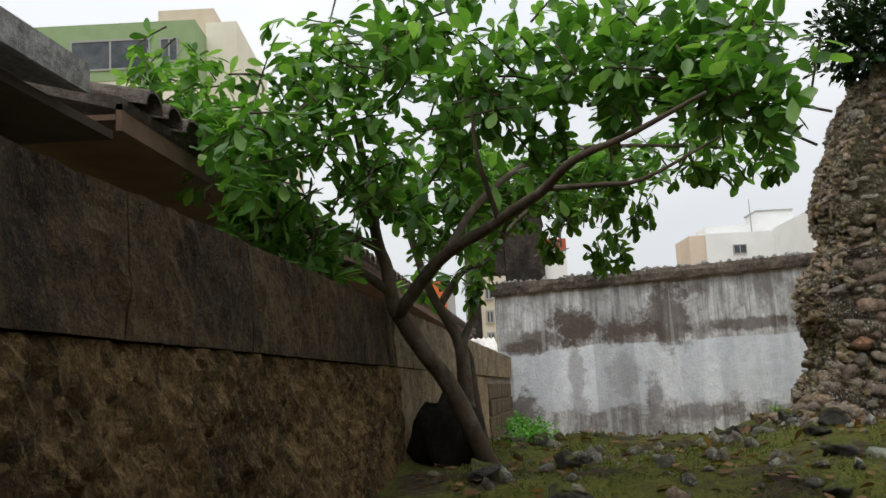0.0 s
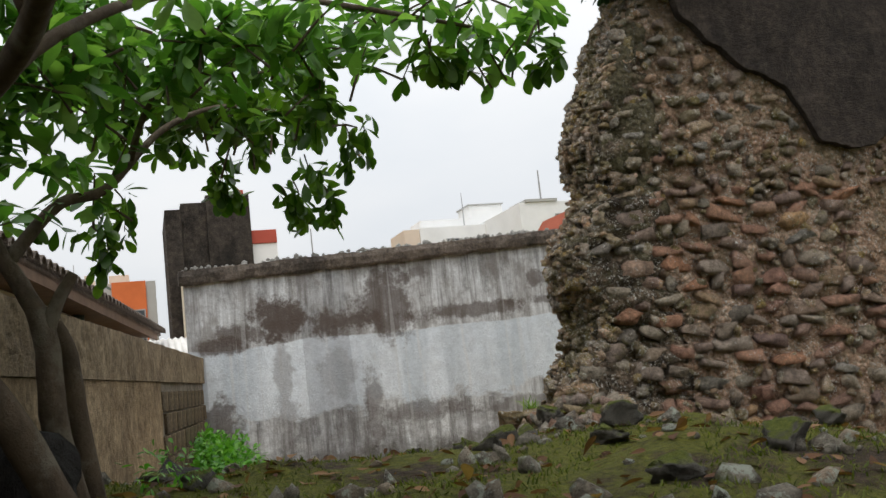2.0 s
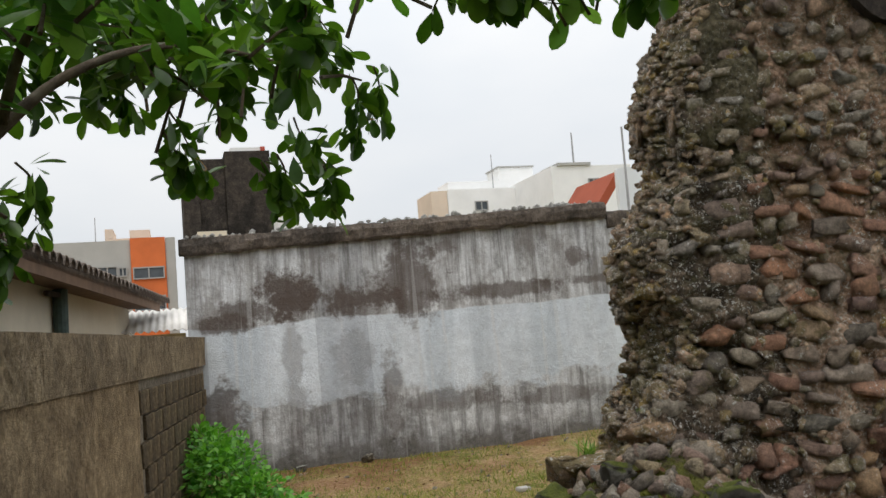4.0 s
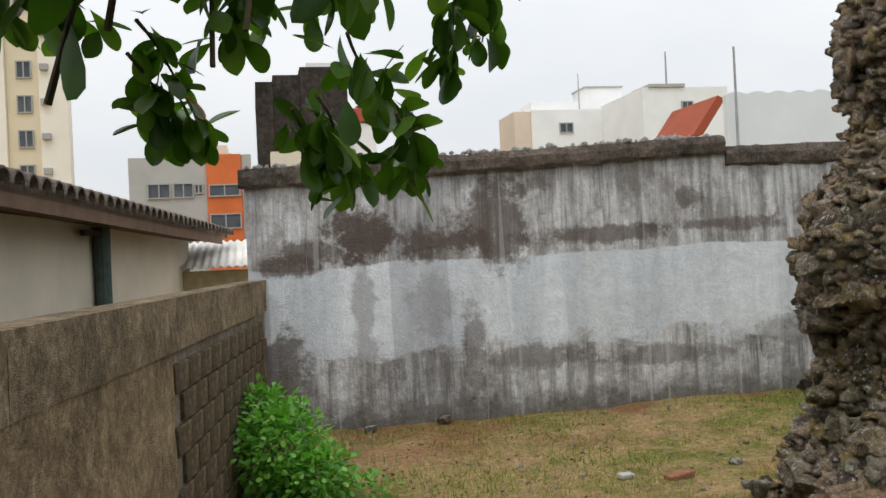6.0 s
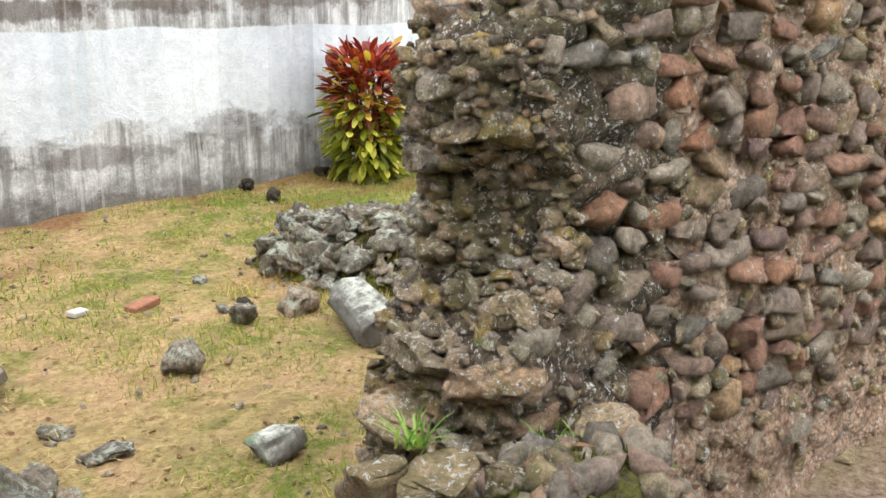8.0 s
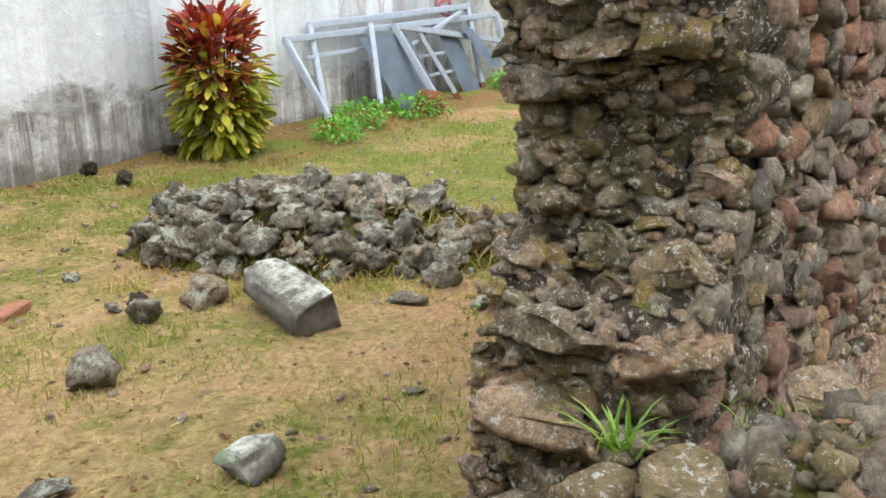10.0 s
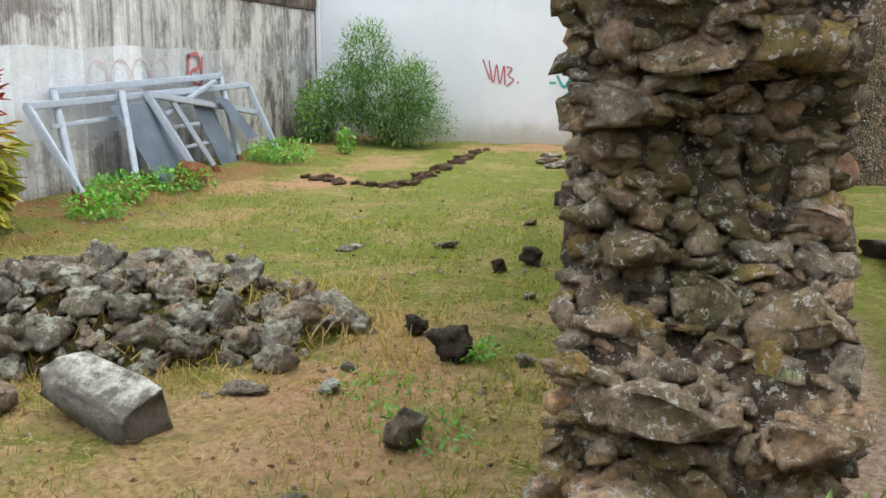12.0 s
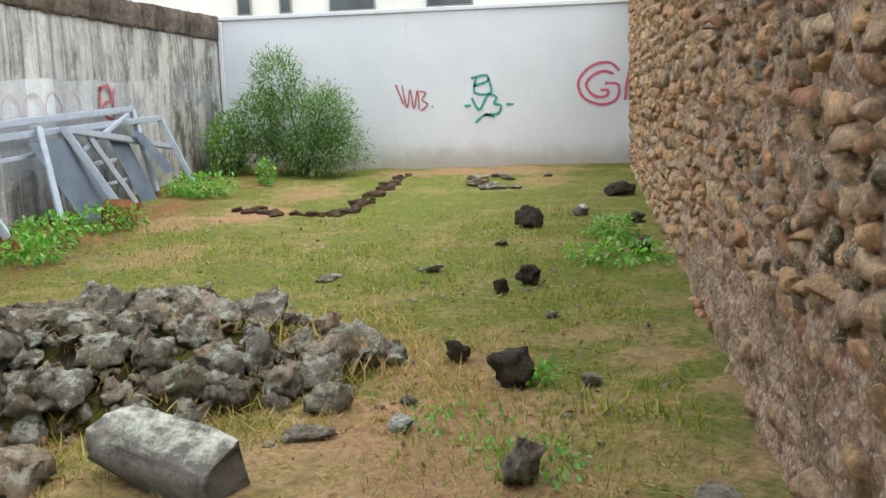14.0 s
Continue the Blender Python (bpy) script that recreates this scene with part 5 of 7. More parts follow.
for i in range(900):
    h = ry.uniform(0.08, 1.38)
    a = ry.uniform(0, 2 * math.pi)
    prof = lerp([(0.0, 0.30), (0.3, 0.50), (0.8, 0.60), (1.1, 0.52), (1.35, 0.36), (1.5, 0.2)], h)
    r = prof * math.sqrt(ry.uniform(0.02, 1.0)) * 0.80
    p = np.array([r * math.cos(a), r * 0.8 * math.sin(a), h])
    w = np.array([math.cos(a), math.sin(a), lerp([(0.0, -0.75), (0.7, -0.35), (1.1, 0.45), (1.45, 1.7)], h)]) + ry.normal(0, 0.38, 3)
    hh = h + ry.normal(0, 0.2) - (r / prof - 0.6) * 0.45
    key = "red_leaves" if hh > 1.08 else "bronze_leaves" if hh > 0.80 else "yellow_leaves"
    bands[key][0].append(p), bands[key][1].append(w), bands[key][2].append(ry.uniform(0.19, 0.32))
for i in range(300):
    h, a, r = ry.uniform(0.25, 1.3), ry.uniform(0, 2 * math.pi), ry.uniform(0.0, 0.3)
    key = "red_leaves" if h > 1.0 else "bronze_leaves"
    bands[key][0].append(np.array([r * math.cos(a), r * math.sin(a), h])), bands[key][1].append(np.array([math.cos(a), math.sin(a), ry.normal(0.3, 0.6)])), bands[key][2].append(ry.uniform(0.2, 0.28))
for key, (p, w, s, m, lab) in bands.items():
    v, f = leaves(p, w, s, width=0.58)
    fo = data_mesh(key, v, f, m, cordyline, lab, smooth=True)
    fo["kind"] = "stuff"


def grass_tuft(at, n, size, spread, label, parent_kind="grass_tuft"):
    pos = ry.normal(0, spread * 0.25, (n, 3)) * np.array([1, 1, 0])
    way = np.c_[ry.normal(0, 0.38, (n, 2)), np.ones(n)]
    s = ry.uniform(*size, n)
    vv, ff, o = [], [], 0
    for i in range(n):
        d = way[i] / np.linalg.norm(way[i])
        side = np.cross(d, [0, 0, 1.0])
        side /= np.linalg.norm(side) + 1e-9
        wd = 0.007 * size[1] / 0.3
        for t, k in ((0, 1.0), (0.35, 0.9), (0.7, 0.6), (1.0, 0.0)):
            c = pos[i] + d * s[i] * t + np.array([d[0], d[1], -0.8]) * s[i] * 0.45 * t * t
            vv += [c - side * wd * k, c + side * wd * k]
        for q in range(3):
            b = o + q * 2
            ff.append((b, b + 1, b + 3, b + 2))
        o += 8
    ob = data_mesh(parent_kind, vv, ff, TUFT)
    ob["kind"] = "stuff"
    ob.location = at
    return tagged(ob, label, "grass")


grass_tuft((2.74, 8.14, 0.99), 34, (0.09, 0.19), 0.07, "tuft of long green grass on the ruin's foot")
grass_tuft((3.02, 7.86, ground_z(3.02, 7.86)), 50, (0.05, 0.12), 0.3, "low green grass growing between the stones")
grass_tuft((3.25, 7.80, ground_z(3.25, 7.80)), 40, (0.04, 0.10), 0.25, "low green grass growing between the stones")
grass_tuft((3.07, 8.19, 1.17), 26, (0.02, 0.04), 0.05, "small bright moss cushion on the ruin")


# ---- rocks ----
rr = random.Random(21)


def rock(at, size, label, me=None, rot=None, material=None, name="rock", category="rock", sink=0.25, group=""):
    x, y = at[0], at[1]
    z = at[2] if len(at) > 2 else ground_z(x, y)
    ob = new(name, me or rr.choice(ROCKS))
    ob.matrix_world = Matrix.Translation((x, y, z + size[2] * (1 - sink) * 0.9)) @ Euler(rot or (rr.uniform(-0.2, 0.2), rr.uniform(-0.2, 0.2), rr.uniform(0, 6.3))).to_matrix().to_4x4() @ Matrix.Diagonal((*size, 1))
    return tagged(ob, label, category, group)


def angular(name, seed, material, cuts=12, lo=0.45, hi=0.8):
    return stone_mesh(name, seed + 200, material, cuts, lo, hi, sub=3, rough=0.3, box_like=0.75)


BLOCKS = [angular("rock", s, ROCK) for s in range(1, 9)]
DARK_ROCK = old_concrete("dark_wet_rock", (0.06, 0.05, 0.04), (0.18, 0.15, 0.115), (0.02, 0.017, 0.013), 0.5)
EARTH_ROCK = old_concrete("earthy_brown_stone", (0.12, 0.075, 0.045), (0.27, 0.18, 0.115), (0.05, 0.034, 0.022), 0.5)
DARKS = [angular("rock", s, DARK_ROCK) for s in range(11, 16)]
EARTHY = [angular("stone", s, EARTH_ROCK) for s in range(21, 26)]
PALE = Mat("lichen_stone_lit_top", 0.9, world=True)
_c = PALE.ramp(PALE.noise(7, 8, 0.75), (0.42, (0.13, 0.125, 0.11)), (0.53, (0.40, 0.41, 0.36)), (0.64, (0.64, 0.66, 0.60)))
_c = PALE.mix(PALE.step(PALE.noise(2.5, 5, 0.7), 0.52, 0.66), _c, (0.16, 0.24, 0.13))
# besides the lichen, upward faces are coloured as lit and sides as shaded
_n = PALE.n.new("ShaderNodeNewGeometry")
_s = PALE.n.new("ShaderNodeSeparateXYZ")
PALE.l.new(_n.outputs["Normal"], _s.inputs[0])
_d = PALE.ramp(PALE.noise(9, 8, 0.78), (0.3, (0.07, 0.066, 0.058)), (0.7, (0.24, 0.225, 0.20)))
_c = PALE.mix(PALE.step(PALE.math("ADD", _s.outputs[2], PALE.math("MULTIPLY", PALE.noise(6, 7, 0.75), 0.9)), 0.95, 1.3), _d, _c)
PALE = PALE.color(_c).bump(PALE.noise(14, 8, 0.75), 0.03).m
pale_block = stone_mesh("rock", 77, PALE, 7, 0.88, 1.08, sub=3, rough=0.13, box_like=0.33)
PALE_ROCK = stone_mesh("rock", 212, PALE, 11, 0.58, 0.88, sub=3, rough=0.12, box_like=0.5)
rock((5.17, 11.04), (0.37, 0.16, 0.15), "large lichen-grey stone block on grass, top coloured as lit", pale_block, (-0.32, -0.22, 1.25), category="stone block", sink=0.2)
for x, y, a, b, c, lab in ((3.95, 11.3, 0.15, 0.13, 0.13, "dark rough stone lying in dry grass"), (3.66, 9.98, 0.18, 0.11, 0.085, "pale grey flat stone on dry grass"), (3.1, 10.55, 0.14, 0.1, 0.035, "grey flat stone half sunk in grass"), (3.05, 11.0, 0.12, 0.1, 0.03, "weathered stone in the grass"), (6.45, 9.62, 0.19, 0.13, 0.13, "dark broken rock with weeds beside it"), (6.85, 9.95, 0.11, 0.09, 0.08, "small dark mossy rock"), (5.22, 9.55, 0.13, 0.11, 0.13, "grey lichen-spotted stone in the grass"), (5.85, 10.15, 0.12, 0.07, 0.03, "pale flat stone in the soil"), (11.9, 9.62, 0.16, 0.15, 0.16, "dark mossy boulder in the yard"), (9.05, 9.55, 0.16, 0.11, 0.11, "dark rock on the green grass"), (8.7, 9.78, 0.1, 0.08, 0.07, "small dark rock on the green grass"), (9.6, 10.42, 0.14, 0.08, 0.04, "flat grey stone in the grass"), (10.9, 9.85, 0.13, 0.08, 0.04, "flat grey stone in the grass"), (9.3, 11.25, 0.16, 0.08, 0.035, "flat grey stone in the grass"), (12.7, 9.0, 0.13, 0.1, 0.08, "pale pinkish stone in the grass"), (12.2, 8.42, 0.18, 0.12, 0.07, "low dark stone near the ruin"), (14.7, 8.35, 0.22, 0.14, 0.13, "dark stone near the foot of the ruin"), (10.3, 8.55, 0.18, 0.12, 0.09, "dark flat stone by the ruin"), (6.44, 9.2, 0.07, 0.05, 0.045, "small brown stone on bare soil"), (7.9, 9.4, 0.07, 0.05, 0.035, "small brown stone on the grass"), (7.18, 14.7, 0.12, 0.09, 0.09, "dark stone in the grass"), (7.25, 15.25, 0.12, 0.09, 0.09, "dark stone at the foot of the limewashed wall"), (8.3, 15.25, 0.14, 0.08, 0.07, "dark stone at the foot of the limewashed wall"), (3.0, 15.3, 0.1, 0.07, 0.07, "brown stone at the foot of the limewashed wall"), (2.2, 15.3, 0.12, 0.07, 0.05, "pale stone at the foot of the limewashed wall"), (4.7, 11.7, 0.13, 0.1, 0.1, "grey stone near the rubble heap"), (4.85, 11.95, 0.09, 0.08, 0.07, "dark stone near the rubble heap"), (5.1, 11.65, 0.16, 0.14, 0.14, "lichen-green boulder beside the rubble heap"), (5.08, 12.85, 0.1, 0.06, 0.04, "small grey stone in dry grass"), (4.78, 12.1, 0.1, 0.07, 0.04, "small grey stone in dry grass"), (6.05, 10.55, 0.14, 0.09, 0.11, "grey stone fallen from the rubble heap"), (6.3, 10.85, 0.10, 0.07, 0.07, "grey stone fallen from the rubble heap"), (5.7, 10.55, 0.14, 0.07, 0.05, "grey flat stone in the grass"), (6.15, 10.15, 0.05, 0.04, 0.03, "small brown stone on bare soil"), (4.65, 9.85, 0.07, 0.04, 0.02, "small brown stone in the grass"), (4.9, 8.85, 0.2, 0.12, 0.04, "flat grey stone at the foot of the ruin"), (2.45, 11.4, 0.15, 0.1, 0.035, "grey stone half sunk in grass"), (8.6, 12.05, 0.13, 0.08, 0.05, "low grey stone in the grass")):
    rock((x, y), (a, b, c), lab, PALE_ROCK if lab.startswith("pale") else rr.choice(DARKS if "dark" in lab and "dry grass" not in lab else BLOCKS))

# heap of rubble: stone upon stone
heap = thing("rubble_heap", (6.5, 11.75, 0.05), "long heap of dark lichen-spotted rubble stones", "rubble heap")
HO = Vector((6.5, 11.75, 0.05))
hu, hv = Vector((0.40, -0.92, 0)), Vector((0.92, 0.40, 0))


def heap_h(u, v):
    d = (u / 1.55) ** 2 + (v / 0.86) ** 2
    return (0.56 - 0.10 * u) * max(0.0, 1 - d) ** 0.7 * (1 + 0.25 * noise.noise(Vector((u * 2, v * 2, 4))))


hvs, hfs = [], []
N = 26
for i in range(N + 1):
    for j in range(N + 1):
        u, v = -1.65 + 3.3 * i / N, -1.0 + 2.0 * j / N
        p = hu * u + hv * v
        hvs.append((p.x, p.y, heap_h(u, v) * 0.8 - 0.06 + 0.03 * fbm(Vector((u * 3, v * 3, 1)), 2)))
for i in range(N):
    for j in range(N):
        a = i * (N + 1) + j
        hfs.append((a, a + 1, a + N + 2, a + N + 1))
data_mesh("soil", hvs, hfs, GROUND, heap, "soil and dry grass filling the heap", smooth=True)
HEAP_STONES = []
for k in range(1000):
    u, v = rr.uniform(-1.55, 1.55), rr.uniform(-0.88, 0.88)
    h = heap_h(u, v)
    if h <= 0.015:
        continue
    if u > 0.7 and rr.random() < 0.45:
        continue
    s = rr.choice((0.025, 0.03, 0.04, 0.05, 0.06, 0.08, 0.12)) * rr.uniform(0.8, 1.2)
    p = hu * u + hv * v
    m = Matrix.Translation((p.x, p.y, h * 0.85 + s * 0.15 - 0.02)) @ Euler((rr.uniform(-0.7, 0.7), rr.uniform(-0.7, 0.7), rr.uniform(0, 6.3))).to_matrix().to_4x4() @ Matrix.Diagonal((s * rr.uniform(1, 1.6), s * rr.uniform(0.8, 1.1), s * rr.uniform(0.6, 1.0), 1))
    HEAP_STONES.append((rr.choice(BLOCKS), m))

# second low pile with weeds, and loose rubble on the far side of the ruin
pile = thing("stone_pile", (2.25, 10.3, 0.1), "low pile of grey stones overgrown with weeds", "stone pile")
PILE_STONES = []
for k in range(34):
    a, r = rr.uniform(0, 6.3), 0.5 * math.sqrt(rr.random())
    s = rr.uniform(0.05, 0.13)
    x, y = r * math.cos(a) * 1.1, r * math.sin(a) * 0.8
    PILE_STONES.append((rr.choice(BLOCKS), Matrix.Translation((x, y, ground_z(2.25 + x, 10.3 + y) - 0.1 + s * 0.35 + 0.12 * max(0, 1 - r * 2))) @ Euler((rr.uniform(-0.5, 0.5), rr.uniform(-0.5, 0.5), rr.uniform(0, 6.3))).to_matrix().to_4x4() @ Matrix.Diagonal((s * 1.4, s, s * 0.8, 1))))
outer_heap = thing("rubble_heap", (9.6, 6.0, 0.1), "dark rubble heap on grass outside the ruin", "rubble heap")
OUT_STONES = []
for k in range(60):
    a, r = rr.uniform(0, 6.3), math.sqrt(rr.random())
    s = rr.uniform(0.08, 0.2)
    OUT_STONES.append((rr.choice(DARKS), Matrix.Translation((1.3 * r * math.cos(a), 0.8 * r * math.sin(a), 0.05 + 0.4 * (1 - r) + s * 0.2)) @ Euler((rr.uniform(-0.5, 0.5), rr.uniform(-0.5, 0.5), rr.uniform(0, 6.3))).to_matrix().to_4x4() @ Matrix.Diagonal((s * 1.4, s, s * 0.8, 1))))

# line of stones and broken soil across the back of the yard
border = thing("stone_border", (13.4, 12.3, 0.25), "low line of broken stones across the yard", "stone border")
BORDER = []
LINE = [(13.9, 13.6), (13.4, 12.7), (13.35, 11.95), (14.4, 11.9), (15.5, 11.92), (16.8, 11.9), (18.1, 11.9)]
for (x0, y0), (x1, y1) in zip(LINE[:-1], LINE[1:]):
    for k in range(15):
        t = rr.random()
        s = rr.uniform(0.03, 0.085)
        x, y = x0 + (x1 - x0) * t + rr.gauss(0, 0.06), y0 + (y1 - y0) * t + rr.gauss(0, 0.06)
        BORDER.append((rr.choice(EARTHY), Matrix.Translation((x - 13.4, y - 12.3, ground_z(x, y) - 0.25 + s * 0.25)) @ Euler((0, 0, rr.uniform(0, 6.3))).to_matrix().to_4x4() @ Matrix.Diagonal((s * 1.6, s, s * 0.8, 1))))
for k in range(14):
    x, y, s = 16.6 + rr.gauss(0, 0.8), 10.1 + rr.gauss(0, 0.45), rr.uniform(0.06, 0.14)
    rock((x, y), (s * 1.5, s, s * 0.6), "weathered stone in the patchy soil", rr.choice(BLOCKS), group="stones at the back of the yard")

# rocks of the mossy bank
MOSSY = Mat("moss_covered_rock", 0.95, world=True)
_n = MOSSY.n.new("ShaderNodeNewGeometry")
_s = MOSSY.n.new("ShaderNodeSeparateXYZ")
MOSSY.l.new(_n.outputs["Normal"], _s.inputs[0])
_c = MOSSY.ramp(MOSSY.noise(12, 8, 0.75), (0.3, (0.045, 0.042, 0.036)), (0.7, (0.17, 0.155, 0.13)))
_m = MOSSY.ramp(MOSSY.noise(40, 6, 0.8), (0.3, (0.04, 0.055, 0.008)), (0.7, (0.17, 0.19, 0.03)))
_c = MOSSY.mix(MOSSY.step(MOSSY.math("ADD", _s.outputs[2], MOSSY.noise(6, 6, 0.7)), 1.05, 1.35), _c, _m)
MOSSY = MOSSY.color(_c).bump(MOSSY.noise(22, 8, 0.8), 0.03).m
MOSS_ROCKS = [angular("rock", s, MOSSY) for s in range(31, 37)]
for x, y, s in ((2.42, 7.8, 0.16), (2.62, 7.6, 0.13), (3.05, 7.45, 0.12), (2.55, 8.0, 0.15), (2.35, 7.35, 0.15), (3.35, 7.25, 0.11), (3.7, 7.4, 0.11), (2.95, 7.15, 0.14), (2.1, 7.1, 0.16), (1.9, 6.9, 0.14), (2.55, 6.6, 0.15), (3.2, 6.9, 0.1), (3.55, 6.6, 0.11), (3.8, 6.2, 0.11), (2.3, 6.2, 0.12), (2.0, 5.2, 0.12), (2.5, 5.3, 0.11), (1.85, 6.5, 0.1), (0.62, 6.4, 0.12), (0.65, 5.3, 0.12), (0.55, 4.6, 0.13), (1.75, 4.6, 0.13), (0.2, 5.1, 0.16), (3.1, 5.8, 0.11), (2.0, 8.2, 0.13), (2.3, 8.5, 0.14), (2.62, 8.35, 0.2), (2.75, 8.75, 0.15), (2.1, 7.7, 0.14), (1.72, 7.25, 0.1), (0.45, 7.0, 0.12), (0.6, 7.9, 0.18), (0.5, 7.5, 0.15), (0.72, 8.5, 0.14), (3.9, 7.65, 0.18), (4.2, 7.5, 0.16)):
    rock((x, y), (s * rr.uniform(0.8, 1.15), s * rr.uniform(0.65, 0.9), s * rr.uniform(0.45, 0.7)), "mossy dark rock bedded in the rubble bank", rr.choice(MOSS_ROCKS), group="rocks of the bank", sink=0.5)
for x, y, z, a, b, c, rz in ((2.72, 8.0, 0.88, 0.20, 0.13, 0.10, 0.2), (2.62, 8.14, 0.84, 0.14, 0.12, 0.10, 1.0), (2.86, 7.86, 0.90, 0.15, 0.11, 0.09, 0.5), (3.02, 7.72, 0.86, 0.14, 0.12, 0.09, 2.0), (2.58, 7.82, 0.72, 0.15, 0.12, 0.10, 0.8), (3.2, 7.84, 0.92, 0.16, 0.12, 0.09, 0.1)):
    rock((x, y, z), (a, b, c), "grey lichen-spotted stone fallen at the foot of the ruin", rr.choice(CHUNKS), (0.1, 0.08, rz), group="stones at the ruin's foot")
for x, y, s in ((1.05, 4.45, 0.1), (0.72, 4.3, 0.09)):
    rock((x + 0.55, y - 0.2), (s * 1.4, s, s * 0.8), "grey bare stone on the rubble bank", rr.choice(BLOCKS))
black_me = stone_mesh("rock", 301, simple("black_root_mass", (0.022, 0.019, 0.016), 0.95, var=0.5, scale=4, bump=0.03), 4, 0.8, 0.98, sub=3, rough=0.4, box_like=0.95)
rock((0.05, 5.68), (0.19, 0.18, 0.24), "black rounded boulder between tree and wall", black_me, (0.1, 0.1, 0.3), sink=0.4, category="boulder")
rock((0.55, 8.0), (0.22, 0.55, 0.26), "black earthy boulder at the foot of the boundary wall", black_me, (0.0, 0.05, -0.3), sink=0.4, category="boulder")

# cut tree stump in the dry grass
stump = thing("tree_stump", (2.9, 11.75, ground_z(2.9, 11.75)), "short cut tree stump with a pale worn top", "tree stump")
bm = bmesh.new()
tube(bm, [(0, 0, -0.1), (0, 0, 0.02), (0.01, 0, 0.09), (0.02, 0, 0.12), (0.02, 0, 0.15)], [0.13, 0.12, 0.15, 0.185, 0.18], 20)
part("stump", bm, BARK, stump, smooth=False)
bm = bmesh.new()
tube(bm, [(0.02, 0, 0.149), (0.02, 0, 0.158)], [0.172, 0.15], 20)
part("cut_top", bm, simple("weathered_end_grain", (0.25, 0.20, 0.155), 0.9, var=0.35, scale=14, bump=0.006), stump, "pale weathered cut face")

# broken brick and scrap in the grass
BRICK = simple("old_red_brick", (0.27, 0.125, 0.075), 0.9, var=0.35, scale=14, bump=0.006)
for x, y, a, l in ((4.45, 12.62, 0.3, 0.26),):
    bm = bmesh.new()
    add_box(bm, -l / 2, l / 2, -0.055, 0.055, 0, 0.065, 0.012)
    for v_ in bm.verts:
        v_.co += Vector((0.01 * fbm(v_.co * 20, 2), 0.008 * fbm(v_.co * 17, 2), 0))
    b_ = link("brick", bm, BRICK)
    b_.matrix_world = pose(x, y, ground_z(x, y) - 0.01, 3, -4, math.degrees(a))
    tagged(b_, "broken red brick lying in dry grass", "brick")
bm = bmesh.new()
add_box(bm, -0.07, 0.07, -0.045, 0.045, 0, 0.045, 0.012)
w_ = link("plaster_chunk", bm, GRAFFITI_WALL)
w_.matrix_world = pose(4.05, 12.8, ground_z(4.05, 12.8), 5, 3, 20)
tagged(w_, "small white plaster chunk in dry grass", "rubble")

# ---- steel frames leaning on the limewashed wall ----
STEEL = simple("faded_blue_paint", (0.40, 0.46, 0.55), 0.5, 0.0, var=0.18, scale=10, bump=0.002)
SHEET = simple("blue_grey_sheet", (0.24, 0.30, 0.38), 0.5, 0.0, var=0.25, scale=3, bump=0.002)
RUST = simple("rusty_steel", (0.20, 0.085, 0.04), 0.85, 0.0, var=0.4, scale=18, bump=0.004)


def bar(bm, a, b, w=0.075):
    a, b = Vector(a), Vector(b)
    d = b - a
    m = Matrix.Translation((a + b) / 2) @ d.to_track_quat("Z", "Y").to_matrix().to_4x4() @ Matrix.Diagonal((w, w, d.length + w * 0.5, 1))
    r = bmesh.ops.create_cube(bm, size=1.0, matrix=m)
    es = list({e for v in r["verts"] for e in v.link_edges})
    bmesh.ops.bevel(bm, geom=es, offset=w * 0.14, segments=2, affect="EDGES")


def steel_frame(at, bars, label, sheets=()):
    ob = thing("steel_frame", at, label, "steel frame", "leaning steel frames")
    o = Vector(at)
    for a, b, w in bars:
        bm = bmesh.new()
        bar(bm, Vector(a) - o, Vector(b) - o, w)
        part("bar", bm, STEEL, ob)
    for a, b, w in bars:
        low = min((Vector(a), Vector(b)), key=lambda p: p.z)
        if low.z < 0.45:
            other = Vector(a) if low == Vector(b) else Vector(b)
            d = (other - low).normalized()
            bm = bmesh.new()
            bar(bm, low - d * 0.01 - o, low + d * 0.16 - o, w + 0.012)
            part("foot", bm, RUST, ob, "rusted foot with cement crust")
    for q in sheets:
        bm = bmesh.new()
        vs = [bm.verts.new(Vector(p) - o) for p in q]
        bm.faces.new(vs)
        bmesh.ops.solidify(bm, geom=bm.faces[:], thickness=0.02)
        part("sheet", bm, SHEET, ob, "flat blue-grey metal sheet")
    return ob


steel_frame((10.6, 14.8, 0.2), [((10.37, 15.3, 1.34), (15.86, 15.3, 1.49), 0.085), ((10.37, 15.3, 1.34), (10.50, 14.70, 0.24), 0.085), ((15.86, 15.3, 1.49), (15.95, 14.78, 0.27), 0.085), ((10.7, 15.25, 1.10), (12.0, 15.27, 1.15), 0.05)], "long faded blue steel frame leaning on the wall")
steel_frame((10.95, 14.95, 0.2), [((10.95, 15.38, 1.49), (15.05, 15.38, 1.64), 0.085), ((10.95, 15.38, 1.49), (10.75, 15.0, 0.24), 0.08), ((15.05, 15.38, 1.64), (14.9, 15.0, 0.27), 0.08), ((12.05, 15.2, 1.45), (11.75, 14.85, 0.24), 0.075)], "second faded blue steel frame leaning on the wall")
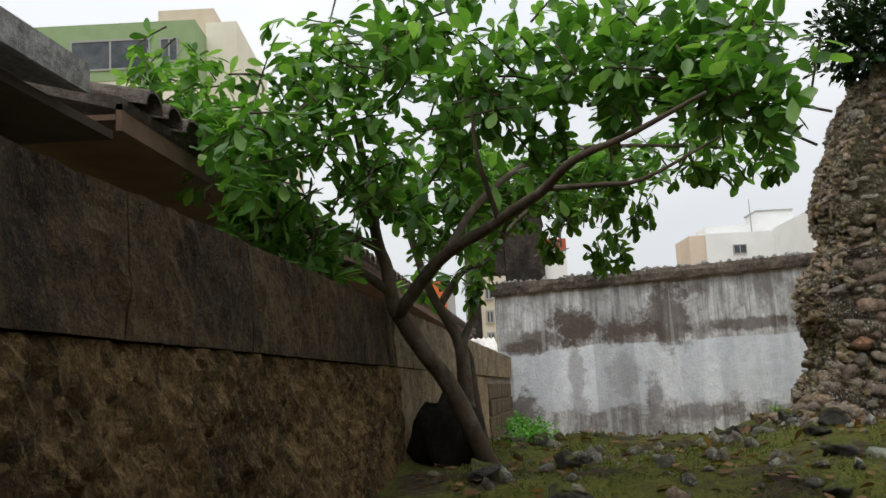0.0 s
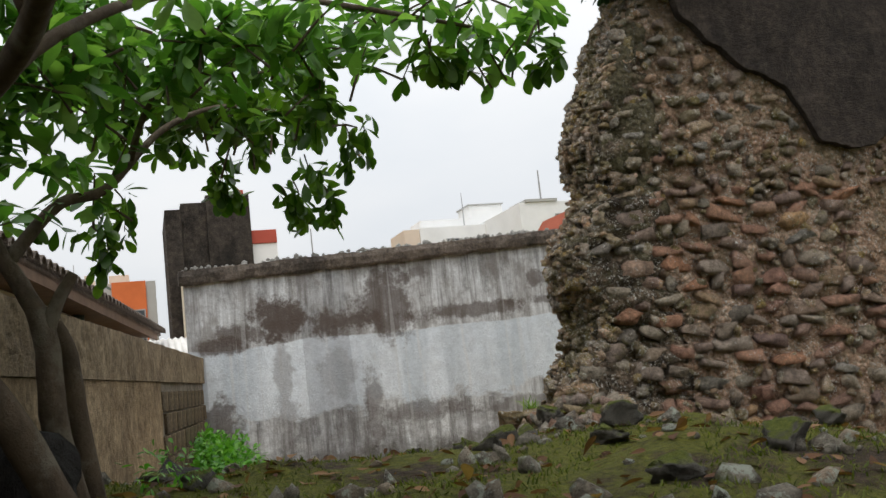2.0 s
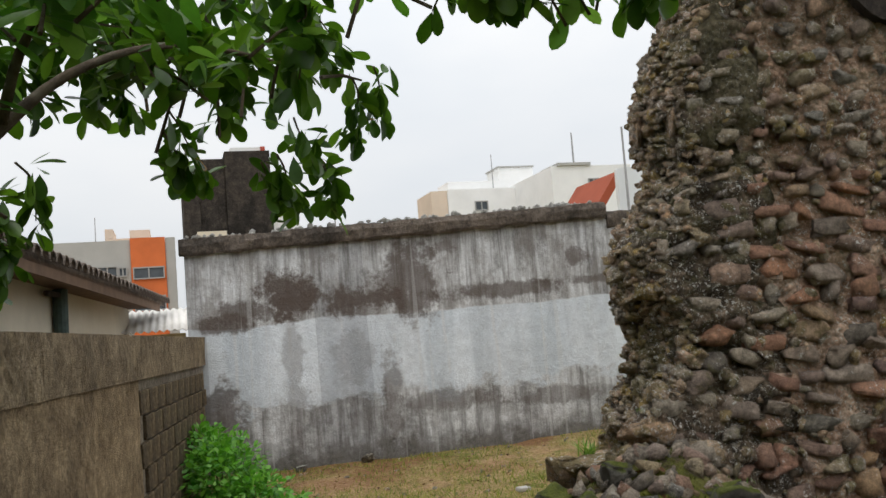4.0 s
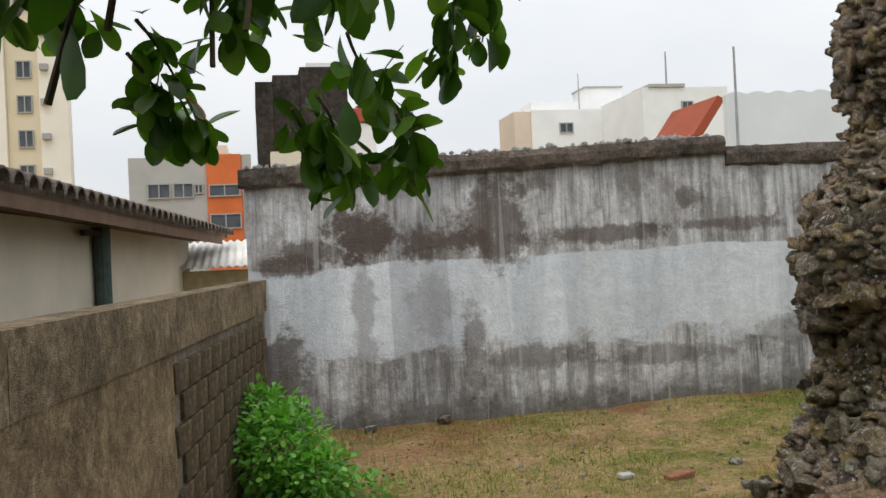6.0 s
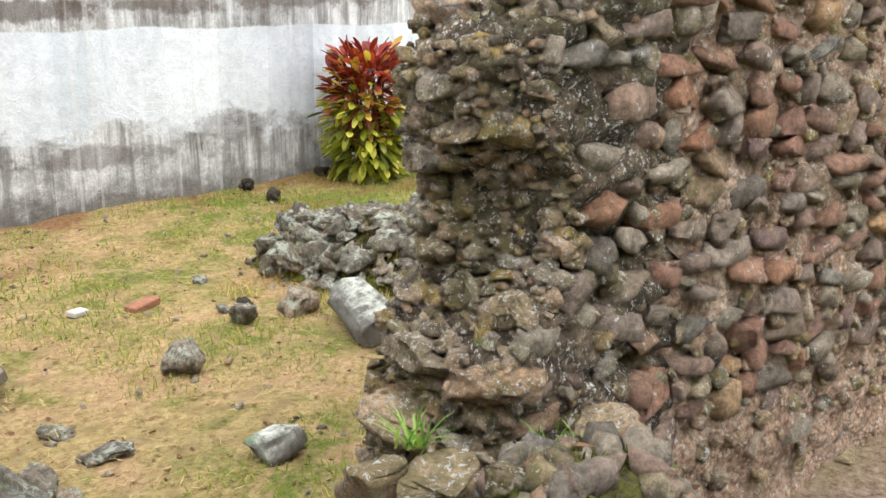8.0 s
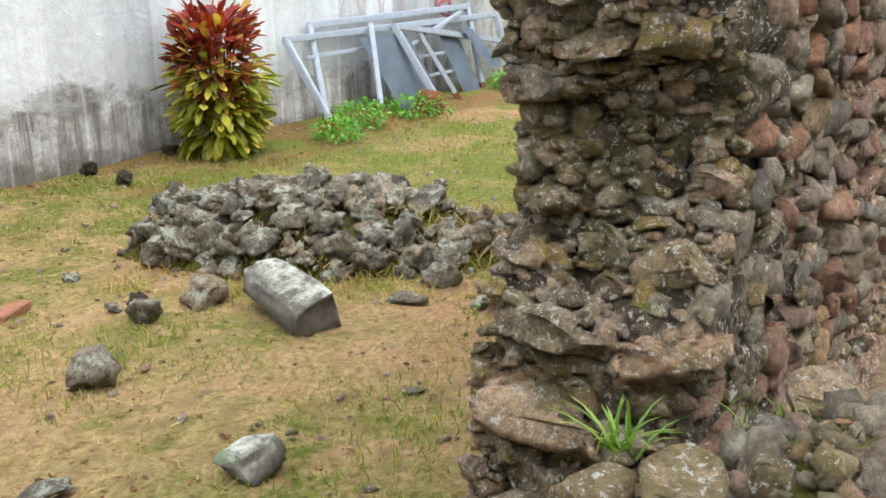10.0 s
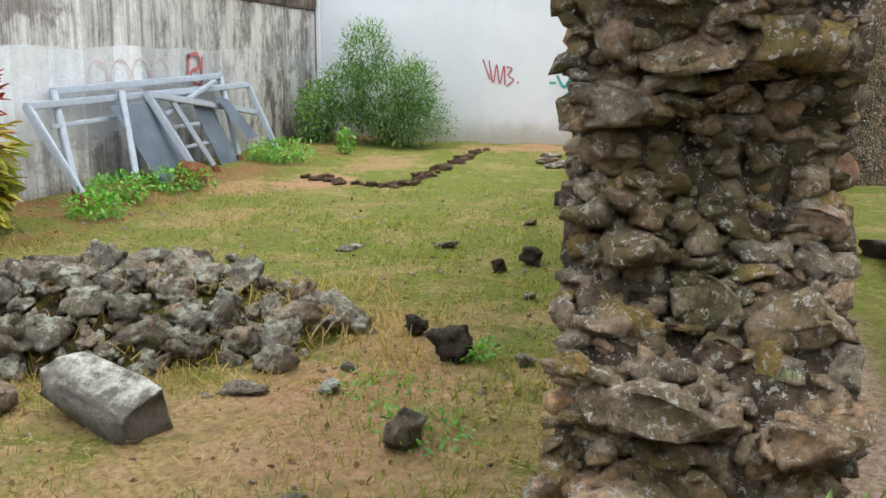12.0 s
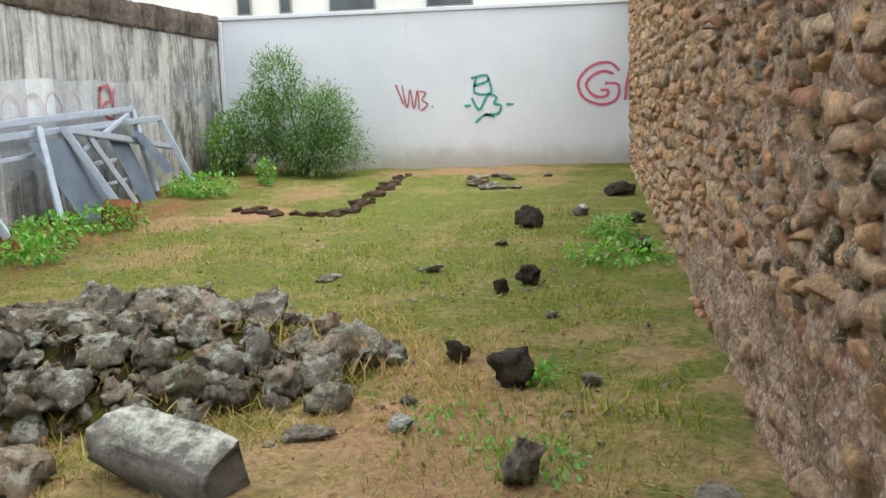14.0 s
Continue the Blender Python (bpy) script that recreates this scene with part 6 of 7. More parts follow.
steel_frame((12.6, 14.7, 0.2), [((12.60, 15.18, 1.42), (16.05, 15.18, 1.03), 0.085), ((12.60, 15.18, 1.42), (12.85, 14.55, 0.24), 0.09), ((13.25, 15.22, 1.36), (13.7, 14.75, 0.26), 0.07), ((13.0, 15.2, 0.95), (14.5, 15.2, 0.98), 0.045), ((13.2, 15.12, 0.66), (14.5, 15.12, 0.70), 0.045), ((12.5, 15.2, 0.98), (14.6, 15.24, 1.56), 0.055)], "front steel frame with cross rails, leaning", [((11.75, 15.18, 1.30), (12.9, 15.18, 1.32), (13.3, 14.80, 0.28), (12.2, 14.80, 0.28)), ((13.9, 15.24, 1.25), (14.5, 15.24, 1.20), (14.75, 14.95, 0.3), (14.2, 14.95, 0.3)), ((14.35, 15.12, 1.35), (14.75, 15.12, 1.30), (15.35, 14.9, 0.70), (14.95, 14.9, 0.68))])
cyl = thing("rusty_drum", (12.3, 14.45, 0.22), "rusty brown crumpled sheet drum in the weeds", "drum")
bm = bmesh.new()
tube(bm, [(0, 0, 0), (0.02, 0, 0.12), (0.03, 0, 0.26), (0.05, 0, 0.34)], [0.2, 0.21, 0.2, 0.17], 14)
part("drum", bm, RUST, cyl)

# ---- the neighbour's house over the boundary wall ----
house = thing("neighbour_house", (-1.5, 10, 0), "low cream house with a tiled roof and deep eaves", "house")
HB = Vector((-1.5, 10, 0))
TILE = old_concrete("weathered_clay_tile", (0.20, 0.165, 0.14), (0.34, 0.28, 0.235), (0.085, 0.07, 0.06), 0.6)
FASCIA = simple("dark_brown_timber", (0.04, 0.026, 0.017), 0.8, var=0.35, scale=6)
SOFFIT = simple("brown_eave_boards", (0.16, 0.10, 0.065), 0.8, var=0.3, scale=5)


def eave_z(y):
    return 2.66 - 0.0185 * (y - 4)


def prism(name, pts_a, pts_b, material, label=""):
    """A solid between two like polygons (rings of points)."""
    n = len(pts_a)
    vs = [Vector(p) - HB for p in pts_a] + [Vector(p) - HB for p in pts_b]
    fs = [tuple(range(n))[::-1], tuple(range(n, 2 * n))] + [(i, (i + 1) % n, n + (i + 1) % n, n + i) for i in range(n)]
    return data_mesh(name, vs, fs, material, house, label)


def hx(y, off):
    return left_x(y) - off


prism("wall", [(hx(-3, 1.3), -3, 0), (hx(-3, 1.45), -3, 0), (hx(-3, 1.45), -3, 2.45), (hx(-3, 1.3), -3, 2.45)], [(hx(18.1, 1.3), 18.1, 0), (hx(18.1, 1.45), 18.1, 0), (hx(18.1, 1.45), 18.1, 2.38), (hx(18.1, 1.3), 18.1, 2.38)], CREAM)
prism("gable_wall", [(hx(18.1, 1.455), 17.95, 0), (hx(18.1, 1.455), 18.1, 0), (hx(18.1, 1.455), 18.1, 2.42), (hx(18.1, 1.455), 17.95, 2.42)], [(hx(18.1, 6), 17.95, 0), (hx(18.1, 6), 18.1, 0), (hx(18.1, 6), 18.1, 3.6), (hx(18.1, 6), 17.95, 3.6)], CREAM)
prism("roof", [(hx(4.3, 0.90), 4.3, eave_z(4.3)), (hx(4.3, 0.90), 4.3, eave_z(4.3) - 0.06), (hx(4.3, 4.6), 4.3, eave_z(4.3) + 0.95), (hx(4.3, 4.6), 4.3, eave_z(4.3) + 1.02)], [(hx(18.7, 0.90), 18.7, eave_z(18.7)), (hx(18.7, 0.90), 18.7, eave_z(18.7) - 0.06), (hx(18.7, 4.6), 18.7, eave_z(18.7) + 0.95), (hx(18.7, 4.6), 18.7, eave_z(18.7) + 1.02)], TILE, "weathered clay-tile roof")
prism("soffit", [(hx(4.3, 0.93), 4.3, eave_z(4.3) - 0.075), (hx(4.3, 0.93), 4.3, eave_z(4.3) - 0.10), (hx(4.3, 1.6), 4.3, eave_z(4.3) - 0.10), (hx(4.3, 1.6), 4.3, eave_z(4.3) - 0.075)], [(hx(18.2, 0.93), 18.2, eave_z(18.2) - 0.075), (hx(18.2, 0.93), 18.2, eave_z(18.2) - 0.10), (hx(18.2, 1.6), 18.2, eave_z(18.2) - 0.10), (hx(18.2, 1.6), 18.2, eave_z(18.2) - 0.075)], SOFFIT, "brown boarded eave")
prism("sheet_roof", [(hx(-3, 0.84), -3, 2.64), (hx(-3, 0.84), -3, 2.52), (hx(-3, 4.6), -3, 3.50), (hx(-3, 4.6), -3, 3.62)], [(hx(3.9, 0.84), 3.9, 2.66), (hx(3.9, 0.84), 3.9, 2.54), (hx(3.9, 4.6), 3.9, 3.50), (hx(3.9, 4.6), 3.9, 3.62)], CORRUGATED, "grey fibre-cement sheet roof edge")
prism("fascia", [(hx(-3, 0.93), -3, 2.50), (hx(-3, 0.93), -3, 2.46), (hx(-3, 2.0), -3, 2.46), (hx(-3, 2.0), -3, 2.50)], [(hx(4.28, 0.93), 4.28, 2.50), (hx(4.28, 0.93), 4.28, 2.46), (hx(4.28, 2.0), 4.28, 2.46), (hx(4.28, 2.0), 4.28, 2.50)], FASCIA, "dark timber boarding under the eave")
prism("fascia_board", [(hx(4.3, 0.90), 4.3, eave_z(4.3) - 0.03), (hx(4.3, 0.90), 4.3, eave_z(4.3) - 0.15), (hx(4.3, 0.927), 4.3, eave_z(4.3) - 0.15), (hx(4.3, 0.927), 4.3, eave_z(4.3) - 0.03)], [(hx(18.3, 0.90), 18.3, eave_z(18.3) - 0.03), (hx(18.3, 0.90), 18.3, eave_z(18.3) - 0.15), (hx(18.3, 0.927), 18.3, eave_z(18.3) - 0.15), (hx(18.3, 0.927), 18.3, eave_z(18.3) - 0.03)], SOFFIT, "brown timber board along the eave")
bm = bmesh.new()
tube(bm, [Vector((hx(14.1, 1.22), 14.1, z)) - HB for z in (0.1, 1.0, 2.0, 2.36)], [0.075] * 4, 12)
part("downpipe", bm, simple("dark_green_pipe", (0.06, 0.09, 0.08), 0.6, var=0.4, scale=12), house, "dark mottled green downpipe")
bm = bmesh.new()
bar(bm, Vector((hx(14.1, 1.22), 14.1, 2.30)) - HB, Vector((hx(13.6, 1.22), 13.6, 2.30)) - HB, 0.05)
part("pipe_bracket", bm, FASCIA, house)

# small corrugated roof between the house and the limewashed wall
shed = thing("shed", (0.4, 18.6, 0), "small shed with a pale corrugated roof", "shed")
cv, cf = [], []
for i in range(61):
    x = -0.75 + 1.5 * i / 60
    z = 0.018 * math.cos(i / 60 * 2 * math.pi * 15)
    cv += [(x, -1.1, 1.95 + z), (x, 0.4, 2.30 + z)]
for i in range(60):
    cf.append((2 * i, 2 * i + 2, 2 * i + 3, 2 * i + 1))
r_ = data_mesh("roof", cv, cf, simple("pale_roof_sheet", (0.78, 0.75, 0.70), 0.7, var=0.12, scale=4), shed, "pale corrugated fibre-cement roof", smooth=True)
md = r_.modifiers.new("thick", "SOLIDIFY")
md.thickness = 0.012
box("wall", -0.6, 0.6, -0.9, 0.3, -0.2, 1.90, simple("ochre_wall", (0.45, 0.38, 0.22), 0.85), shed)

# ---- buildings in the distance ----
GLASS = Mat("dark_window_glass", 0.3, spec=0.2)
GLASS = GLASS.color(GLASS.ramp(GLASS.noise(0.8, 3), (0.3, (0.05, 0.06, 0.07)), (0.7, (0.13, 0.15, 0.17)))).m
FRAME_W = simple("window_frame_paint", (0.36, 0.36, 0.35), 0.6, var=0.1)
WHITE_B = simple("white_facade", (0.82, 0.82, 0.81), 0.8, var=0.08, scale=0.7)
GREY_B = simple("grey_facade", (0.42, 0.42, 0.40), 0.8, var=0.1, scale=1)
ORANGE_B = simple("orange_facade", (0.62, 0.16, 0.05), 0.8, var=0.15, scale=1)
GREEN_B = simple("green_facade", (0.29, 0.40, 0.22), 0.8, var=0.1, scale=1)
CREAM_B = simple("pale_cream_facade", (0.80, 0.76, 0.66), 0.8, var=0.08, scale=0.6)
PEACH_B = simple("peach_facade", (0.70, 0.58, 0.47), 0.8, var=0.1, scale=0.6)
DARK_B = old_concrete("soot_black_concrete", (0.03, 0.027, 0.024), (0.09, 0.075, 0.063), (0.016, 0.014, 0.012), 0.7)
RED_B = simple("red_band", (0.45, 0.09, 0.06), 0.8, var=0.15, scale=1)


def building(name, at, label, blocks, windows=(), category="building"):
    """blocks: (part, x0, x1, y0, y1, z0, z1, material); windows on the near faces: (x, y, z, w, h)."""
    ob = thing(name, at, label, category)
    ax, ay, az = at
    for pn, x0, x1, y0, y1, z0, z1, m in blocks:
        box(pn, x0 - ax, x1 - ax, y0 - ay, y1 - ay, z0 - az, z1 - az, m, ob)
    for x, y, z, w, h in windows:
        t = max(0.05, h * 0.06)
        bm = bmesh.new()
        for q in ((-w / 2, w / 2, h / 2 - t, h / 2), (-w / 2, w / 2, -h / 2, -h / 2 + t), (-w / 2, -w / 2 + t, -h / 2 + t, h / 2 - t), (w / 2 - t, w / 2, -h / 2 + t, h / 2 - t), (-t / 2, t / 2, -h / 2 + t, h / 2 - t)):
            add_box(bm, x + q[0] - ax, x + q[1] - ax, y - 0.08 - ay, y - 0.003 - ay, z + q[2] - az, z + q[3] - az)
        wn_ = part("window", bm, FRAME_W, ob)
        box("pane", x - w / 2 + t - ax, x + w / 2 - t - ax, y - 0.035 - ay, y - 0.004 - ay, z - h / 2 + t - az, z + h / 2 - t - az, GLASS, wn_)
    return ob


tw_ = building("apartment_tower", (-7.4, 46, 0), "tall cream apartment tower with small windows", [("wall", -8.9, -8.16, 44.70, 47, 0, 13.2, CREAM_B), ("wall", -8.15, -6.94, 44.95, 47, 0, 13.2, simple("cream_strip", (0.70, 0.62, 0.45), 0.8, var=0.06, scale=0.6)), ("wall", -6.93, -5.87, 44.82, 45.5, 0, 13.0, CREAM_B)],
               [(-7.49, 44.95, z, 0.58, 0.70) for z in np.arange(3.13, 13, 1.36)])
for z in np.arange(3.2, 12.8, 1.36):
    box("air_conditioner", -6.86 + 7.4, -6.54 + 7.4, 44.64 - 46, 44.817 - 46, z - 0.13, z + 0.11, FRAME_W, tw_, "grey air-conditioner box")
building("green_apartment_block", (-20, 63, 0), "green and cream apartment block with a glazed balcony", [("wall", -25, -14.5, 60, 75, 0, 22.3, CREAM_B), ("upper_wall", -25, -14.5, 59.95, 75, 22.31, 26.2, GREEN_B), ("side_wall", -14.49, -12.4, 63, 75, 0, 27.2, CREAM_B), ("tank_house", -18.6, -14.6, 66, 72, 26.21, 29.5, PEACH_B)], [(-20.0, 59.95, 24.05, 5.2, 2.1), (-16.2, 59.95, 24.2, 1.2, 1.6)])
building("office_block", (-1.3, 50, 0), "grey and orange office block with ribbon windows", [("wall", -3.75, -0.73, 45, 58, 0, 6.36, GREY_B), ("orange_bay", -0.72, 0.66, 44.9, 58, 0, 6.42, ORANGE_B), ("wall", 0.67, 1.07, 45, 58, 0, 6.40, GREY_B), ("tank_house", -2.3, 0.1, 55, 58, 6.43, 7.6, PEACH_B), ("tank_house", -2.3, -1.9, 55, 58, 7.61, 8.1, PEACH_B), ("tank_house", -1.1, -0.1, 55, 58, 7.61, 8.0, PEACH_B)],
         [(-2.6, 45, 5.0, 0.9, 0.62), (-1.65, 45, 5.0, 0.8, 0.62), (-1.05, 45, 5.05, 0.35, 0.4), (-0.03, 44.9, 4.95, 1.25, 0.5), (-0.03, 44.9, 3.7, 1.25, 0.62), (-2.6, 45, 3.3, 0.9, 0.62), (-1.65, 45, 3.3, 0.8, 0.62)])
building("dark_tower", (3, 34, 0), "soot-black concrete tower beside a white shaft", [("wall", 1.28, 1.75, 32, 36, 0, 6.95, DARK_B), ("wall", 1.76, 2.5, 32.1, 36, 0, 7.15, DARK_B), ("wall", 2.51, 3.82, 32, 36, 0, 7.35, DARK_B), ("white_shaft", 2.95, 4.1, 36.1, 38, 0, 8.3, WHITE_B), ("red_stripe", 3.95, 4.10, 36.0, 36.09, 0, 8.3, RED_B), ("wall", 3.83, 4.6, 32.2, 36, 0, 5.78, WHITE_B), ("red_band", 3.83, 4.6, 32.15, 36, 5.79, 6.2, RED_B), ("annex_wall", 1.6, 2.4, 31.0, 31.9, 0, 4.9, CREAM)], [(1.82, 31.0, 4.35, 0.26, 0.42), (1.82, 31.0, 3.6, 0.26, 0.42), (1.82, 31.0, 2.9, 0.26, 0.42)])
building("white_house_block", (17, 53, 0), "white terraced building with a roof tower", [("wall", 14.55, 20.1, 50, 53, 0, 8.75, WHITE_B), ("upper_wall", 14.9, 17.75, 51.0, 53, 8.76, 9.3, WHITE_B), ("roof_tower", 17.76, 19.7, 51.1, 53, 8.76, 9.98, WHITE_B), ("parapet", 17.7, 19.76, 51.04, 53.06, 9.985, 10.06, GREY_B), ("stair_wall", 13.7, 14.54, 50.1, 53, 0, 8.7, PEACH_B)], [(16.3, 50, 7.85, 0.7, 0.5), (19.1, 50, 7.85, 0.55, 0.4), (20.1, 50, 7.9, 0.6, 0.6)])
building("white_house_block", (20, 47, 0), "white building with a flat roof cap", [("wall", 18.2, 22.3, 45, 52, 0, 8.9, WHITE_B), ("roof_cap", 18.5, 20.2, 44.9, 47, 8.91, 9.05, GREY_B)], [(20.3, 45, 8.0, 0.55, 0.55)])
gab = building("red_roof_house", (14, 31, 0), "white house with a steep red roof edge", [("wall", 12.6, 17.0, 30.5, 36, 0, 4.9, WHITE_B)])
bm = bmesh.new()
vs = [bm.verts.new(q) for q in ((-0.8, -1.0, 4.95), (0.0, -1.0, 6.05), (0.22, -1.0, 5.95), (-0.5, -1.0, 4.95), (-0.8, 2, 4.95), (0.0, 2, 6.05), (0.22, 2, 5.95), (-0.5, 2, 4.95))]
for q in ((0, 1, 2, 3), (7, 6, 5, 4), (0, 4, 5, 1), (1, 5, 6, 2), (2, 6, 7, 3), (3, 7, 4, 0)):
    bm.faces.new([vs[i] for i in q])
part("roof_edge", bm, simple("brick_red_paint", (0.33, 0.075, 0.035), 0.8, var=0.15, scale=1), gab, "red painted sloping roof edge")
hall = thing("corrugated_hall", (12.5, 22, 0), "long pale hall wall of corrugated sheets", "hall")
cv, cf = [], []
for i in range(241):
    x = -2.5 + 16 * i / 240
    z = 4.75 + 0.05 * abs(math.sin(i / 240 * math.pi * 36)) + 0.0008 * i
    cv += [(x, 0, 0), (x, 0, z), (x, 0.12, z), (x, 0.12, 0)]
for i in range(240):
    a = 4 * i
    cf += [(a, a + 4, a + 5, a + 1), (a + 1, a + 5, a + 6, a + 2), (a + 2, a + 6, a + 7, a + 3)]
cf += [(0, 1, 2, 3), (963, 962, 961, 960)]
data_mesh("sheet_wall", cv, cf, simple("pale_sheet", (0.74, 0.76, 0.76), 0.7, var=0.06, scale=1), hall)
building("rear_house", (27, 12, 0), "white rear building with small dark windows", [("wall", 24.3, 30, 6, 20, 0, 7.0, WHITE_B)])
rear = bpy.data.objects["rear_house"]
for y, w in ((16.4, 0.35), (15.4, 0.3), (13.8, 1.1), (11.5, 1.1)):
    bm = bmesh.new()
    add_box(bm, 24.22 - 27, 24.297 - 27, y - w / 2 - 12, y + w / 2 - 12, 3.75, 4.25)
    wf = part("window", bm, FRAME_W, rear)
    box("pane", 24.20 - 27, 24.218 - 27, y - w / 2 + 0.04 - 12, y + w / 2 - 0.04 - 12, 3.79, 4.21, GLASS, wf)
POLE = simple("grey_pole", (0.35, 0.35, 0.35), 0.6)
for x, y, z0, z1, r in ((10.05, 21.7, 0, 5.6, 0.035), (5.3, 30, 0, 5.8, 0.03), (19.6, 45.5, 8.9, 10.6, 0.05), (1.6, 46, 0, 7.4, 0.04), (-3.1, 60, 0, 9.4, 0.04), (17.2, 50.5, 8.7, 10.6, 0.03)):
    bm = bmesh.new()
    tube(bm, [(x, y, z0), (x, y, (z0 + z1) / 2), (x, y, z1)], [r, r * 0.9, r * 0.6], 6)
    tagged(link("antenna_mast", bm, POLE), "thin grey mast rising behind the wall", "mast")


# ---- single pieces ----
def piece(name, me, m, parent):
    ob = new(name, me)
    ob.parent = parent
    ob.matrix_basis = m
    return ob


for me, m in NEAR_STONES:
    piece("stone", me, m, ruin)
HEAP_STONES.sort(key=lambda q: -q[1].to_scale().length)
for me, m in HEAP_STONES[:290]:
    piece("stone", me, m, heap)
joined("rubble_fill", HEAP_STONES[290:], ROCK_JOINED, heap)
for me, m in PILE_STONES:
    piece("stone", me, m, pile)
for me, m in OUT_STONES:
    piece("stone", me, m, outer_heap)
for me, m in BORDER:
    piece("stone", me, m, border)
more_leaves = []
for i, (k, p, w, s) in enumerate(LEAF_OBS):
    side = Vector((0, 0, 1)).cross(w)
    side = (side if side.length > 0.05 else Vector((1, 0, 0))).normalized()
    side = (side + Vector(ry.normal(0, 0.3, 3))).normalized()
    nor = w.cross(side).normalized()
    side = nor.cross(w)
    m = Matrix((w, side, nor)).transposed().to_4x4()
    m.translation = p - TREE_AT
    if i % 7 < 2:
        piece("leaf", orange_mesh if i in (64, 14, 133, 218, 337) else leaf_meshes[k], m @ Matrix.Scale(s, 4), tree)
    else:
        more_leaves.append((leaf_meshes[k], m @ Matrix.Scale(s, 4)))
joined("spray_leaves", more_leaves, LEAF_SHADED, tree, "leaves of the hanging sprays, coloured dark as backlit")

# concrete blocks of the unrendered stretch of the boundary wall
bm = bmesh.new()
add_box(bm, -0.05, 0.05, -0.19, 0.19, -0.09, 0.09, 0.008)
block_me = bpy.data.meshes.new("block")
bm.to_mesh(block_me)
bm.free()
block_me.materials.append(BLOCK)
la = math.atan(0.14)
for row in range(7):
    y = 11.42 + (0.2 if row % 2 else 0.0)
    while y < 15.3:
        x = left_x(y) - 0.045 + 0.006 * rr.random()
        piece("block", block_me, Matrix.Translation((x, y, 0.12 + row * 0.195)) @ Matrix.Rotation(-la, 4, "Z"), lw)
        y += 0.398

# barrel tiles along the eave
tv, tf = [], []
for i in range(9):
    a = math.pi * i / 8
    for r in (0.10, 0.085):
        for x in (0.06, -0.42):
            tv.append((x, r * math.cos(a), r * math.sin(a) * 0.9 + (0.11 if x < 0 else 0)))
for i in range(8):
    a = i * 4
    tf += [(a, a + 4, a + 5, a + 1), (a + 2, a + 3, a + 7, a + 6), (a, a + 2, a + 6, a + 4)]
tile_me = bpy.data.meshes.new("tile")
tile_me.from_pydata(tv, [], tf)
tile_me.materials.append(TILE)
roof_ob = [o for o in house.children if o.name.startswith("roof")][0]
y = 4.45
while y < 18.7:
    piece("tile", tile_me, Matrix.Translation(Vector((hx(y, 0.88), y, eave_z(y) - 0.02)) - HB) @ Matrix.Rotation(-la + 0.02 * rr.gauss(0, 1), 4, "Z"), roof_ob)
    y += 0.225

# grass blades and litter over the yard
gn = 70000
gx, gy = ry.uniform(1.6, 13.5, gn), ry.uniform(8.7, 15.4, gn)
keep = ry.rand(gn) < np.clip(1.25 - (np.hypot(gx - 1.3, gy - 8.5) - 2) / 11, 0.12, 1)
pos, way, sz = [], [], []
for x, y in zip(gx[keep], gy[keep]):
    if y < inner_y(x) + 0.12 and x > 3.1:
        continue
    d = noise.noise(Vector((x * 0.9, y * 0.9, 2.2))) + 0.5 * noise.noise(Vector((x * 3.1, y * 3.1, 5)))
    if d < -0.12:
        continue
    pos.append((x, y, ground_z(x, y) - 0.004))
    way.append((ry.normal(0, 0.55), ry.normal(0, 0.55), 0.55 + 0.5 * ry.rand()))
    sz.append(ry.uniform(0.025, 0.065) * (1 + max(0, d)))
v, f = leaves(pos, way, sz, BLADE_V, BLADE_F, width=1.1)
tagged(data_mesh("grass", v, f, GRASS), "short patchy green and straw-coloured grass", "grass", kind="stuff")

STRAW = leaf_material("dry_straw", (0.26, 0.16, 0.06), (0.46, 0.32, 0.13), (0.62, 0.48, 0.23), rough=0.7)
n = 16000
sx, sy = ry.uniform(2.0, 9, n), ry.uniform(8.9, 15, n)
ok = [i for i in range(n) if not (sy[i] < inner_y(sx[i]) + 0.12 and sx[i] > 3.1) and noise.noise(Vector((sx[i] * 0.9, sy[i] * 0.9, 2.2))) < 0.15]


def litter_z(x, y):
    """Height of the ground, or of the rubble heap where that is higher."""
    d = Vector((x, y, 0.05)) - HO
    return max(ground_z(x, y), 0.05 + heap_h(d.dot(hu), d.dot(hv)) * 0.85) + 0.008


v, f = leaves([(sx[i], sy[i], litter_z(sx[i], sy[i])) for i in ok], [(*ry.normal(0, 1, 2), 0.15 + 0.3 * ry.rand()) for i in ok], ry.uniform(0.03, 0.08, len(ok)), BLADE_V, BLADE_F, width=0.7)
tagged(data_mesh("dry_grass", v, f, STRAW), "dry straw-coloured grass lying on the soil", "grass", kind="stuff")

LITTER = leaf_material("dead_leaf", (0.07, 0.032, 0.016), (0.16, 0.075, 0.035), (0.30, 0.17, 0.09), rough=0.8)
n = 1500
bx, by = ry.uniform(-0.2, 4.0, n), ry.uniform(2.8, 8.0, n)
ok = [i for i in range(n) if bx[i] > left_x(by[i]) + 0.1 and by[i] < outer_y(bx[i]) - 0.1]
v, f = leaves([(bx[i], by[i], ground_z(bx[i], by[i]) + 0.012) for i in ok], [(*ry.normal(0, 1, 2), ry.normal(0, 0.25)) for i in ok], ry.uniform(0.04, 0.10, len(ok)))
tagged(data_mesh("leaf_litter", v, f, LITTER), "brown dead leaves on the mossy bank", "leaf litter", kind="stuff")
n = 34000
bx, by = ry.uniform(0, 4.4, n), ry.uniform(3.5, 8.3, n)
